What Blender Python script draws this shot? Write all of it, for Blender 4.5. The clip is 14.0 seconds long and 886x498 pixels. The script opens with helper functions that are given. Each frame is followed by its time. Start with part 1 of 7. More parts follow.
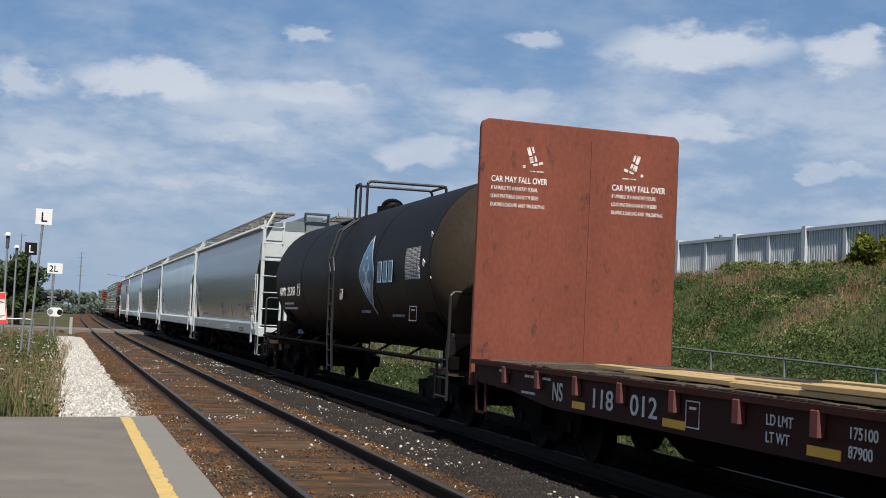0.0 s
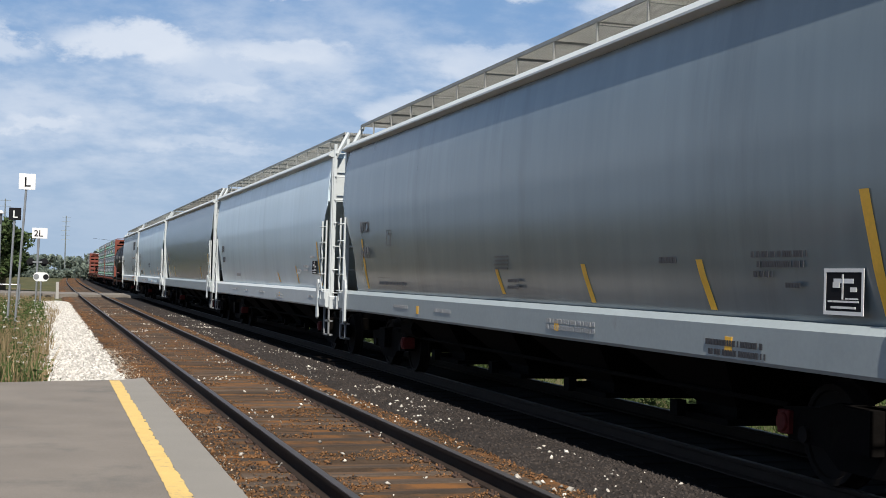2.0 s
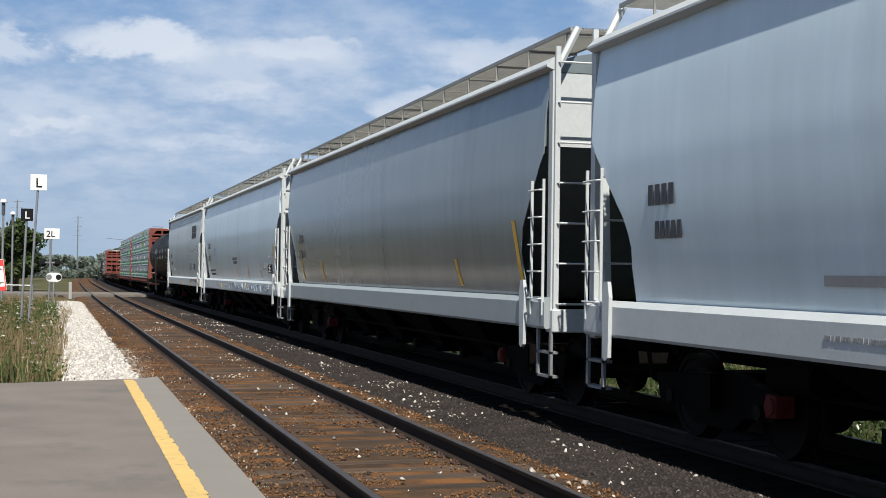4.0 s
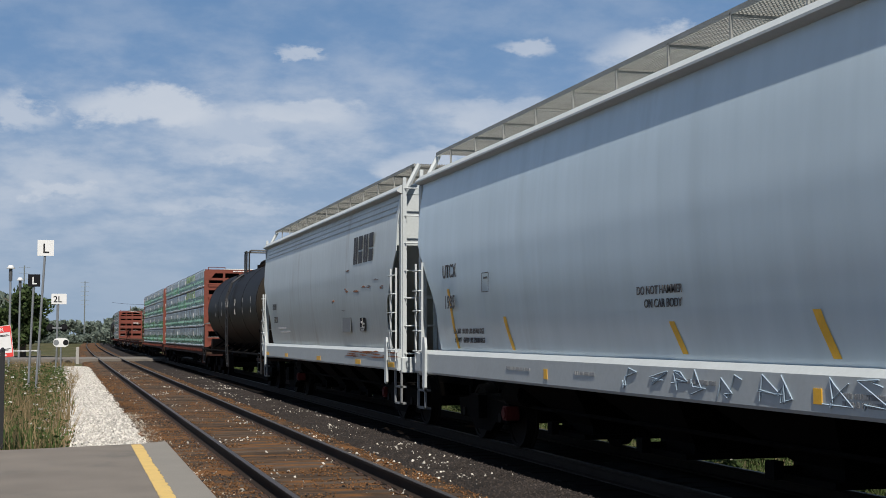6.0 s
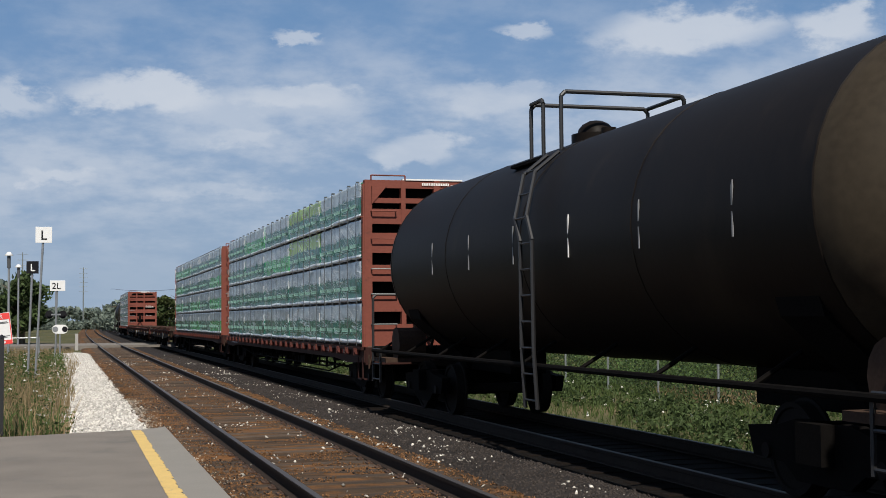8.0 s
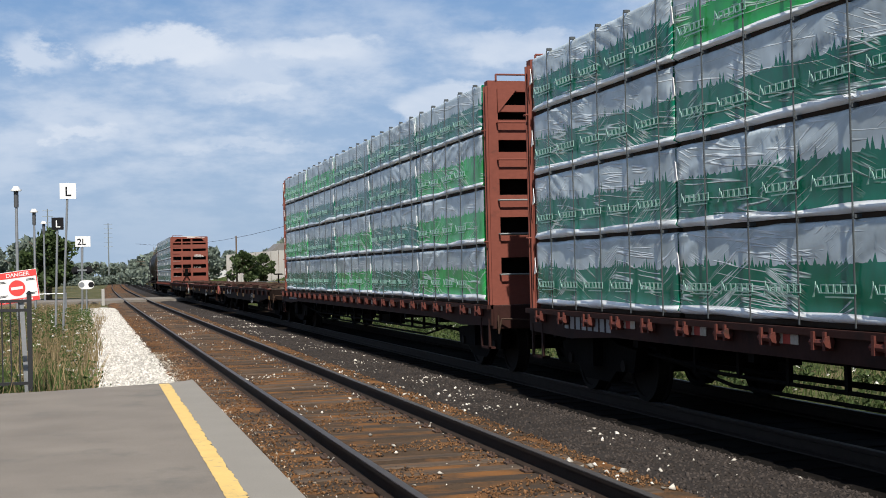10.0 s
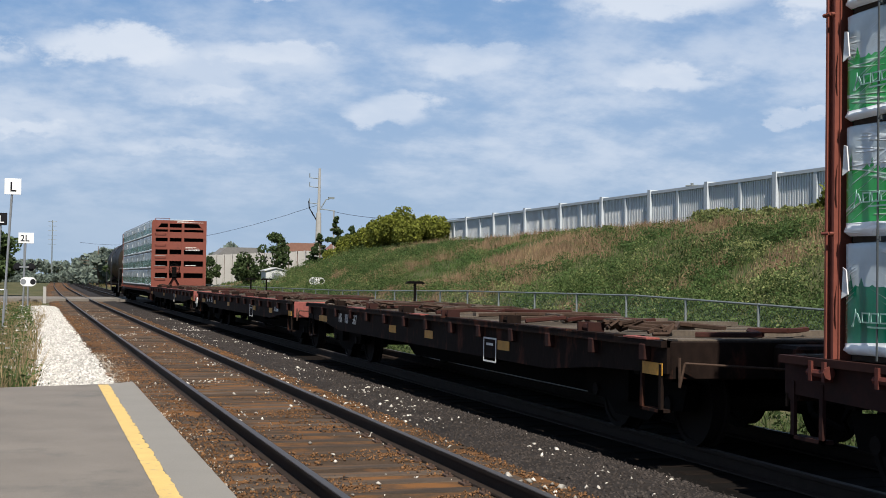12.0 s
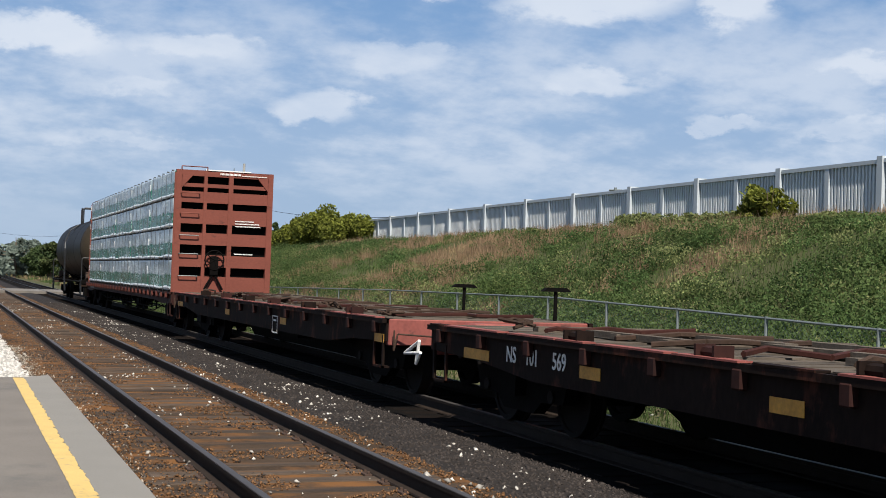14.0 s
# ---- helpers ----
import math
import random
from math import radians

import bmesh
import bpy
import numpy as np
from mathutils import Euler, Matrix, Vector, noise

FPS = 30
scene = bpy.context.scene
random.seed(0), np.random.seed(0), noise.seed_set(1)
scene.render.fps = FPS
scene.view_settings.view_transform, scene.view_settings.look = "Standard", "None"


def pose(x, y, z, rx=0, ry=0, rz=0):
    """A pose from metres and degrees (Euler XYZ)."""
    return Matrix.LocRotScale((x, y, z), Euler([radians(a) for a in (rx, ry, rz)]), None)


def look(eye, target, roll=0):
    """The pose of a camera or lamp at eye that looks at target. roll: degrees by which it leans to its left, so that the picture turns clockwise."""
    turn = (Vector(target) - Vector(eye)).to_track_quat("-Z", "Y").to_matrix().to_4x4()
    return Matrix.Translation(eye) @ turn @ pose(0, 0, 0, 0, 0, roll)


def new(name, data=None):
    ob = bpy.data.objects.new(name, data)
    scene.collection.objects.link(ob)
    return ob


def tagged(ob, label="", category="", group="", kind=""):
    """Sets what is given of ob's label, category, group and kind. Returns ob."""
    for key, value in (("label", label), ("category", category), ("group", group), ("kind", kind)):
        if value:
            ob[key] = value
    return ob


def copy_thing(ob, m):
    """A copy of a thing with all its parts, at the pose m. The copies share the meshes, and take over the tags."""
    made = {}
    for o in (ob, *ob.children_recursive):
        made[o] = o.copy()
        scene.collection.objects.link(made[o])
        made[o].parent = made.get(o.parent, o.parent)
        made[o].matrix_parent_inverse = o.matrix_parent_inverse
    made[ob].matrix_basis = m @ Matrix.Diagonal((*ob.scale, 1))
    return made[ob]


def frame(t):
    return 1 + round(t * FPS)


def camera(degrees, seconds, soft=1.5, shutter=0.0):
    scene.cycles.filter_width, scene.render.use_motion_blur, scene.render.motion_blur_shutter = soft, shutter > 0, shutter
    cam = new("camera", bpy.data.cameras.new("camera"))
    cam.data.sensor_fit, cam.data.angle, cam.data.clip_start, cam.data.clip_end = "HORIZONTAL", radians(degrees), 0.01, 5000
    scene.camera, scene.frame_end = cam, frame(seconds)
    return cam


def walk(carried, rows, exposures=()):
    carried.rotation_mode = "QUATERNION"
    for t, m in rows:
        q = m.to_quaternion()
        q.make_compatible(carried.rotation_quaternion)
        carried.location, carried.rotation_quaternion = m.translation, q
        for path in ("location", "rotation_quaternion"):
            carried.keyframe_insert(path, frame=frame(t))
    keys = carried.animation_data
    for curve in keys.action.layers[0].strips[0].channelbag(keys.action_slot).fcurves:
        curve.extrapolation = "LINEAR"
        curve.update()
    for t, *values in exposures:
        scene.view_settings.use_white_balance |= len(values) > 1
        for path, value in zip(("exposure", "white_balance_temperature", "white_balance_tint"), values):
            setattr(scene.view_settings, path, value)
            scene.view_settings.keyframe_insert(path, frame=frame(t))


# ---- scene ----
# camera: a hand-held phone on the platform; rows are seconds, yaw to the right, pitch up, roll
EYE = (0.0, 0.0, 1.606)
LOOKS = [
    (0.0, 15.73, 3.09, 2.67),
    (0.5, 16.33, 1.85, 2.33),
    (1.0, 16.13, 1.40, 1.85),
    (1.5, 16.42, 1.03, 0.93),
    (2.0, 16.39, 1.31, 1.57),
    (2.5, 16.17, 1.07, 1.07),
    (3.0, 16.31, 0.84, 0.68),
    (3.2, 16.17, 0.61, 0.67),
    (5.5, 15.72, 3.19, 0.64),
    (6.0, 15.62, 3.61, -0.03),
    (6.5, 15.29, 3.59, -0.75),
    (7.0, 15.51, 3.85, -0.38),
    (9.3, 16.13, 1.39, -0.80),
    (9.5, 15.73, 1.29, -1.29),
    (10.0, 14.68, 0.83, -1.33),
    (10.5, 13.91, 0.36, -1.54),
    (10.7, 11.50, 1.24, -2.13),
    (11.0, 15.49, 1.19, -0.89),
    (11.5, 16.55, 1.25, 0.13),
    (12.0, 16.91, 1.29, 0.78),
    (12.5, 18.89, -0.32, 1.34),
    (13.0, 19.03, 0.01, 0.10),
    (13.5, 19.93, 1.25, 0.94),
    (14.0, 20.13, 1.34, 1.97),
]


def aim(yaw, pitch, roll):
    a, b = radians(yaw), radians(pitch)
    x, y, z = EYE
    return look(EYE, (x + math.sin(a) * math.cos(b), y + math.cos(a) * math.cos(b), z + math.sin(b)), roll)


cam = camera(36.2, 14.0, soft=0.9)
walk(cam, [(t, aim(a, b, c)) for t, a, b, c in LOOKS],
     exposures=[(t, e + 0.62, 6600, 10) for t, e in ((0, -0.25), (1, -0.1), (2, 0), (3.2, 0), (5.5, -0.28), (6.5, -0.42), (7.2, -0.45), (9.5, 0), (14, 0))])

# ---- world and sun ----
SUN_ELEV, SUN_TURN = 50.5, 9.0     # degrees up; degrees from straight behind the camera towards the platform side

# cumulus banks over the line: bearing, height, half width, half height in degrees, density
CLOUD_BANKS = ((3.2, 9.3, 3.6, 0.85, 0.85), (9.6, 9.3, 2.6, 0.7, 0.6), (9.7, 11.7, 1.2, 0.45, 0.6), (19.0, 12.0, 1.5, 0.45, 0.6), (26.0, 11.8, 4.0, 0.9, 0.8),
               (32.0, 11.6, 2.4, 0.9, 0.8), (15.0, 7.1, 1.9, 0.7, 0.6), (-0.2, 5.9, 1.9, 0.45, 0.6), (7.0, 7.5, 1.4, 0.5, 0.4), (6.5, 5.4, 2.8, 0.45, 0.35),
               (26.6, 8.6, 2.6, 0.6, 0.6), (31.6, 6.8, 1.5, 0.35, 0.45), (-2.0, 9.0, 2.0, 0.8, 0.65), (37.0, 9.1, 2.0, 0.6, 0.65), (36.5, 6.7, 1.8, 0.4, 0.4), (17.5, 9.3, 3.0, 0.6, 0.4))


def make_world():
    w = bpy.data.worlds.new("sky")
    scene.world = w
    w.use_nodes = True
    nt = w.node_tree
    nt.nodes.clear()
    N = nt.nodes.new
    out, bg, sky = N("ShaderNodeOutputWorld"), N("ShaderNodeBackground"), N("ShaderNodeTexSky")
    sky.sky_type = "NISHITA"
    sky.sun_disc = False
    sky.sun_elevation = radians(SUN_ELEV)
    sky.sun_rotation = radians(180 + SUN_TURN)
    sky.air_density, sky.dust_density, sky.ozone_density = 1.0, 0.15, 3.0
    tc, sep = N("ShaderNodeTexCoord"), N("ShaderNodeSeparateXYZ")
    nt.links.new(tc.outputs["Generated"], sep.inputs[0])

    def calc(op, a, b=None, c=None):
        m = N("ShaderNodeMath")
        m.operation = op
        for k, q in enumerate((a, b, c)):
            if isinstance(q, (int, float)):
                m.inputs[k].default_value = q
            elif q is not None:
                nt.links.new(q, m.inputs[k])
        return m.outputs[0]

    def ramp(value, lo, hi, out0=0.0, out1=1.0, smooth_step=True):
        r = N("ShaderNodeMapRange")
        r.interpolation_type = "SMOOTHSTEP" if smooth_step else "LINEAR"
        for key, q in (("From Min", lo), ("From Max", hi), ("To Min", out0), ("To Max", out1)):
            r.inputs[key].default_value = q
        nt.links.new(value, r.inputs["Value"])
        return r.outputs[0]

    def cloud_noise(vector, scale, detail, rough):
        n = N("ShaderNodeTexNoise")
        n.inputs["Scale"].default_value, n.inputs["Detail"].default_value, n.inputs["Roughness"].default_value = scale, detail, rough
        nt.links.new(vector, n.inputs["Vector"])
        return n.outputs["Fac"]

    # a flat cloud layer: bearings are projected onto a plane overhead, so clouds flatten towards the horizon
    up = calc("ADD", calc("MAXIMUM", sep.outputs["Z"], 0.0), 0.30)
    plane = N("ShaderNodeCombineXYZ")
    nt.links.new(calc("DIVIDE", sep.outputs["X"], up), plane.inputs[0])
    nt.links.new(calc("DIVIDE", sep.outputs["Y"], up), plane.inputs[1])
    fine = cloud_noise(plane.outputs[0], 9.0, 10.0, 0.6)
    broad = cloud_noise(plane.outputs[0], 2.6, 5.0, 0.55)
    layer = ramp(calc("MULTIPLY_ADD", broad, 0.6, calc("MULTIPLY", fine, 0.4)), 0.40, 0.62)
    # bearing and height in degrees, roughened, for the cumulus banks
    az = calc("MULTIPLY", calc("ARCTAN2", sep.outputs["X"], sep.outputs["Y"]), 57.2958)
    el = calc("MULTIPLY", calc("ARCSINE", sep.outputs["Z"]), 57.2958)
    spot = N("ShaderNodeCombineXYZ")
    face = N("ShaderNodeCombineXYZ")
    nt.links.new(calc("MULTIPLY", az, 0.42), face.inputs[0])
    nt.links.new(calc("MULTIPLY", el, 0.75), face.inputs[1])
    puff = cloud_noise(face.outputs[0], 1.0, 9.0, 0.6)
    lump = cloud_noise(face.outputs[0], 0.33, 3.0, 0.5)
    nt.links.new(calc("MULTIPLY_ADD", calc("SUBTRACT", lump, 0.5), 3.0, calc("MULTIPLY_ADD", calc("SUBTRACT", puff, 0.5), 5.0, az)), spot.inputs[0])
    nt.links.new(calc("MULTIPLY_ADD", calc("SUBTRACT", puff, 0.5), 2.6, el), spot.inputs[1])
    banks = None
    for a, e, w, h, k in CLOUD_BANKS:
        sub, mul, far = N("ShaderNodeVectorMath"), N("ShaderNodeVectorMath"), N("ShaderNodeVectorMath")
        sub.operation, mul.operation, far.operation = "SUBTRACT", "MULTIPLY", "LENGTH"
        sub.inputs[1].default_value = (a, e, 0)
        mul.inputs[1].default_value = (1 / w, 1 / h, 0)
        nt.links.new(spot.outputs[0], sub.inputs[0])
        nt.links.new(sub.outputs[0], mul.inputs[0])
        nt.links.new(mul.outputs[0], far.inputs[0])
        one = ramp(far.outputs["Value"], 0.5, 1.2, k, 0.0)
        banks = one if banks is None else calc("MAXIMUM", banks, one)
    # the thin layer is strongest in the middle heights and opens to blue above
    low = ramp(el, 1.0, 6.0, 0.25, 1.0)
    high = ramp(el, 8.5, 13.5, 1.0, 0.42)
    thin = calc("MULTIPLY", calc("MULTIPLY_ADD", layer, 0.5, 0.14), calc("MULTIPLY", low, high))
    amount = calc("MINIMUM", calc("ADD", thin, calc("MULTIPLY", banks, calc("SUBTRACT", 1.0, thin))), 0.95)
    mix = N("ShaderNodeMix")
    mix.data_type = "RGBA"
    nt.links.new(amount, mix.inputs["Factor"])
    nt.links.new(sky.outputs[0], mix.inputs["A"])
    mix.inputs["B"].default_value = (9.7, 10.6, 12.0, 1)
    # bright summer blue that deepens towards the zenith, and pale haze low over the horizon
    def blend(z0, z1, f0, f1, below, colour):
        rmap, mx = N("ShaderNodeMapRange"), N("ShaderNodeMix")
        rmap.inputs["From Min"].default_value, rmap.inputs["From Max"].default_value = z0, z1
        rmap.inputs["To Min"].default_value, rmap.inputs["To Max"].default_value = f0, f1
        nt.links.new(sep.outputs["Z"], rmap.inputs["Value"])
        mx.data_type = "RGBA"
        nt.links.new(rmap.outputs[0], mx.inputs["Factor"])
        nt.links.new(below, mx.inputs["A"])
        mx.inputs["B"].default_value = colour
        return mx.outputs["Result"]

    blue = blend(0.1, 0.7, 0.85, 0.1, sky.outputs[0], (1.75, 4.2, 8.5, 1))
    hazy = blend(0.0, 0.19, 0.9, 0.0, blue, (5.2, 6.8, 8.9, 1))
    nt.links.new(hazy, mix.inputs["A"])
    nt.links.new(mix.outputs["Result"], bg.inputs["Color"])
    bg.inputs["Strength"].default_value = 0.05
    nt.links.new(bg.outputs[0], out.inputs["Surface"])


make_world()
sun = new("sun", bpy.data.lights.new("sun", "SUN"))
sun.data.energy, sun.data.angle, sun.data.color = 5.0, radians(0.6), (1.0, 0.95, 0.87)
_e, _a = radians(SUN_ELEV), radians(SUN_TURN)
TO_SUN = Vector((-math.cos(_e) * math.sin(_a), -math.cos(_e) * math.cos(_a), math.sin(_e)))
sun.matrix_world = Matrix.Translation((0, -30, 60)) @ TO_SUN.to_track_quat("Z", "Y").to_matrix().to_4x4()


# ---- materials ----
MATS = {}


def mat(name, col, rough=0.6, metal=0.0, var=0.2, scale=2.0, fine=30.0, bump=0.15, dirt=None, dirt_at=0.55, dirt_scale=1.2,
        stretch=(1, 1, 1), spec=0.5, per_object=0.0, per_island=0.0, coat=0.0):
    """A surface of one colour with broad and fine variation, optional dirt of another colour, and a fine relief."""
    if name in MATS:
        return MATS[name]
    m = bpy.data.materials.new(name)
    m.use_nodes = True
    nt = m.node_tree
    N, link = nt.nodes.new, nt.links.new
    bsdf = nt.nodes["Principled BSDF"]
    tc, mp = N("ShaderNodeTexCoord"), N("ShaderNodeMapping")
    mp.inputs["Scale"].default_value = stretch
    link(tc.outputs["Object"], mp.inputs["Vector"])
    a, b = N("ShaderNodeTexNoise"), N("ShaderNodeTexNoise")
    a.inputs["Scale"].default_value, a.inputs["Detail"].default_value = scale, 5
    b.inputs["Scale"].default_value, b.inputs["Detail"].default_value = fine, 4
    link(mp.outputs[0], a.inputs["Vector"])
    link(mp.outputs[0], b.inputs["Vector"])
    add = N("ShaderNodeMath")
    add.operation = "ADD"
    link(a.outputs["Fac"], add.inputs[0])
    link(b.outputs["Fac"], add.inputs[1])
    rng = N("ShaderNodeMapRange")
    rng.inputs["From Min"].default_value, rng.inputs["From Max"].default_value = 0.6, 1.4
    rng.inputs["To Min"].default_value, rng.inputs["To Max"].default_value = 1 - var, 1 + var
    link(add.outputs[0], rng.inputs["Value"])
    value = rng.outputs[0]
    for amount, node, sock in ((per_object, "ShaderNodeObjectInfo", "Random"), (per_island, "ShaderNodeNewGeometry", "Random Per Island")):
        if amount:
            info, r2, mu = N(node), N("ShaderNodeMapRange"), N("ShaderNodeMath")
            r2.inputs["To Min"].default_value, r2.inputs["To Max"].default_value = 1 - amount, 1 + amount
            link(info.outputs[sock], r2.inputs["Value"])
            mu.operation = "MULTIPLY"
            link(value, mu.inputs[0])
            link(r2.outputs[0], mu.inputs[1])
            value = mu.outputs[0]
    scl = N("ShaderNodeVectorMath")
    scl.operation = "SCALE"
    scl.inputs[0].default_value = col[:3]
    link(value, scl.inputs["Scale"])
    colour = scl.outputs[0]
    if dirt:
        d, r3, mx = N("ShaderNodeTexNoise"), N("ShaderNodeMapRange"), N("ShaderNodeMix")
        d.inputs["Scale"].default_value, d.inputs["Detail"].default_value, d.inputs["Roughness"].default_value = dirt_scale, 8, 0.65
        link(mp.outputs[0], d.inputs["Vector"])
        r3.inputs["From Min"].default_value, r3.inputs["From Max"].default_value = dirt_at, dirt_at + 0.14
        link(d.outputs["Fac"], r3.inputs["Value"])
        mx.data_type = "RGBA"
        link(r3.outputs[0], mx.inputs["Factor"])
        link(colour, mx.inputs["A"])
        mx.inputs["B"].default_value = (*dirt[:3], 1)
        colour = mx.outputs["Result"]
    link(colour, bsdf.inputs["Base Color"])
    bsdf.inputs["Roughness"].default_value = rough
    bsdf.inputs["Metallic"].default_value = metal
    bsdf.inputs["Specular IOR Level"].default_value = spec
    bsdf.inputs["Coat Weight"].default_value = coat
    if bump:
        bp = N("ShaderNodeBump")
        bp.inputs["Strength"].default_value, bp.inputs["Distance"].default_value = bump, 0.01
        link(b.outputs["Fac"], bp.inputs["Height"])
        link(bp.outputs[0], bsdf.inputs["Normal"])
    MATS[name] = m
    return m


asphalt = mat("platform asphalt", (0.138, 0.121, 0.103), 0.9, var=0.24, scale=1.3, fine=70, bump=0.3, dirt=(0.095, 0.088, 0.078), dirt_at=0.55, dirt_scale=0.8)
concrete = mat("edge concrete", (0.18, 0.168, 0.148), 0.85, var=0.1, scale=1.5, fine=80, bump=0.2, dirt=(0.145, 0.135, 0.12), dirt_at=0.6, dirt_scale=1.2)
yellow_paint = mat("yellow line paint", (0.52, 0.36, 0.12), 0.75, var=0.14, scale=5, fine=60, dirt=(0.26, 0.21, 0.13), dirt_at=0.57, dirt_scale=9)
rail_side = mat("rail steel rusty", (0.024, 0.017, 0.013), 0.8, metal=0.0, var=0.3, scale=6, fine=60, spec=0.12)
rail_top = mat("rail head worn steel", (0.055, 0.05, 0.047), 0.5, metal=0.15, var=0.2, scale=3, fine=60, bump=0.02, spec=0.25)
tie_wood = mat("tie timber", (0.06, 0.044, 0.033), 0.9, var=0.4, scale=3, fine=40, bump=0.6, stretch=(0.5, 2, 2), per_object=0.35, dirt=(0.095, 0.05, 0.024), dirt_at=0.57, dirt_scale=1.6, spec=0.12)
ballast_rust = mat("old ballast", (0.05, 0.033, 0.021), 0.95, var=0.5, scale=2.0, fine=35, bump=1.0, dirt=(0.15, 0.068, 0.024), dirt_at=0.47, dirt_scale=1.1, spec=0.12)
ballast_dark = mat("dark ballast", (0.023, 0.0195, 0.018), 0.95, var=0.5, scale=2.0, fine=40, bump=1.0, spec=0.12)
stone_dark = mat("ballast stone", (0.035, 0.029, 0.026), 0.9, var=0.3, fine=20, per_island=0.4, spec=0.12)
stone_white = mat("pale limestone", (0.42, 0.4, 0.365), 0.9, var=0.2, fine=30, per_island=0.35)
gravel_white = mat("limestone gravel bed", (0.33, 0.31, 0.28), 0.95, var=0.5, scale=6, fine=28, bump=1.0)
soil = mat("verge ground", (0.06, 0.062, 0.028), 0.95, var=0.4, scale=0.25, fine=12, bump=0.8, dirt=(0.13, 0.10, 0.055), dirt_at=0.52, dirt_scale=0.12, spec=0.12)
leaf_green = mat("grass blades", (0.076, 0.110, 0.036), 0.7, var=0.5, scale=0.22, fine=3, per_island=0.25, bump=0)
leaf_dry = mat("dry grass blades", (0.25, 0.19, 0.105), 0.8, var=0.3, scale=0.3, fine=8, per_island=0.35, bump=0)
leaf_dark = mat("tree leaves", (0.058, 0.085, 0.033), 0.65, var=0.3, scale=0.5, fine=8, per_island=0.5, bump=0)
leaf_mid = mat("olive leaves", (0.065, 0.082, 0.03), 0.65, var=0.3, scale=0.5, fine=8, per_island=0.5, bump=0)
leaf_lime = mat("shrub leaves", (0.15, 0.165, 0.03), 0.65, var=0.3, scale=0.5, fine=8, per_island=0.45, bump=0)
leaf_straw = mat("brown seeding grass", (0.27, 0.185, 0.115), 0.8, var=0.4, scale=0.3, fine=4, per_island=0.3, bump=0)
leaf_pale = mat("pale dusty leaves", (0.18, 0.20, 0.08), 0.7, var=0.4, scale=0.3, fine=4, per_island=0.3, bump=0)
leaf_weed = mat("dark weed leaves", (0.068, 0.112, 0.036), 0.7, var=0.5, scale=0.22, fine=3, per_island=0.25, bump=0)
flower_white = mat("white flowers", (0.5, 0.49, 0.44), 0.8, var=0.1, bump=0)
# paler, bluer green: the haze of distance is painted into the leaf colour
leaf_far = mat("distant leaves with haze in colour", (0.17, 0.205, 0.17), 0.8, var=0.25, scale=0.3, fine=6, per_island=0.35, bump=0)
for leaf in (leaf_green, leaf_dry, leaf_dark, leaf_mid, leaf_lime, leaf_pale, leaf_straw, leaf_weed, leaf_far):
    # thin leaves let part of the light through and hardly shine
    tree_nodes = leaf.node_tree
    face = tree_nodes.nodes["Principled BSDF"]
    face.inputs["Specular IOR Level"].default_value = 0.12
    back, blend = tree_nodes.nodes.new("ShaderNodeBsdfTranslucent"), tree_nodes.nodes.new("ShaderNodeMixShader")
    blend.inputs[0].default_value = 0.42
    tree_nodes.links.new(face.inputs["Base Color"].links[0].from_socket, back.inputs["Color"])
    tree_nodes.links.new(face.outputs[0], blend.inputs[1])
    tree_nodes.links.new(back.outputs[0], blend.inputs[2])
    tree_nodes.links.new(blend.outputs[0], tree_nodes.nodes["Material Output"].inputs["Surface"])
# near-black base colour carries the train's shade on the far bed
ballast_shaded = mat("ballast with train shade in colour", (0.0065, 0.0056, 0.005), 0.95, var=0.5, scale=2.0, fine=40, bump=0.8, spec=0.05)
bark = mat("bark", (0.12, 0.09, 0.065), 0.9, var=0.3, fine=25, bump=0.6, spec=0.12)
stone_rust = mat("rusty stone", (0.135, 0.07, 0.033), 0.9, var=0.3, fine=20, per_island=0.4, spec=0.12)
stone_mixed = mat("mixed pale and brown stone", (0.22, 0.19, 0.155), 0.9, var=0.3, fine=20, per_island=0.8, spec=0.12)
stone_pale = mat("dusty pale stone", (0.37, 0.345, 0.305), 0.9, var=0.3, fine=20, per_island=0.6)
tie_rust = mat("rusted tie plate", (0.045, 0.024, 0.015), 0.85, var=0.3, fine=40, bump=0.2)
galv_dull = mat("weathered galvanised steel", (0.16, 0.18, 0.18), 0.6, metal=0.3, var=0.2, scale=3, fine=40, bump=0.03)
lamp_dark = mat("dark grey lamp casing", (0.06, 0.062, 0.065), 0.5, var=0.1, bump=0.03)
sign_grey = mat("grey glass and discs", (0.16, 0.17, 0.18), 0.4, var=0.1, bump=0)
pole_pale = mat("pale concrete pole", (0.28, 0.275, 0.26), 0.8, var=0.12, fine=30)
far_white = mat("pale precast concrete", (0.3, 0.29, 0.27), 0.85, var=0.12, scale=0.5, fine=8)
shed_white = mat("white painted sheet metal", (0.4, 0.41, 0.405), 0.6, var=0.08, scale=0.8, fine=12)
roof_grey = mat("grey shingle roof", (0.13, 0.125, 0.12), 0.9, var=0.2, fine=15)
roof_brown = mat("brown shingle roof", (0.17, 0.085, 0.06), 0.9, var=0.2, fine=15)
brick = mat("brown house brick", (0.14, 0.09, 0.065), 0.9, var=0.2, fine=15)
galv = mat("galvanised steel", (0.28, 0.29, 0.3), 0.45, metal=0.6, var=0.15, scale=3, fine=40, bump=0.03)
sign_white = mat("sign white sheet", (0.62, 0.62, 0.61), 0.5, var=0.04, bump=0)
sign_black = mat("sign black sheet", (0.012, 0.012, 0.014), 0.8, var=0.1, bump=0, spec=0.08)
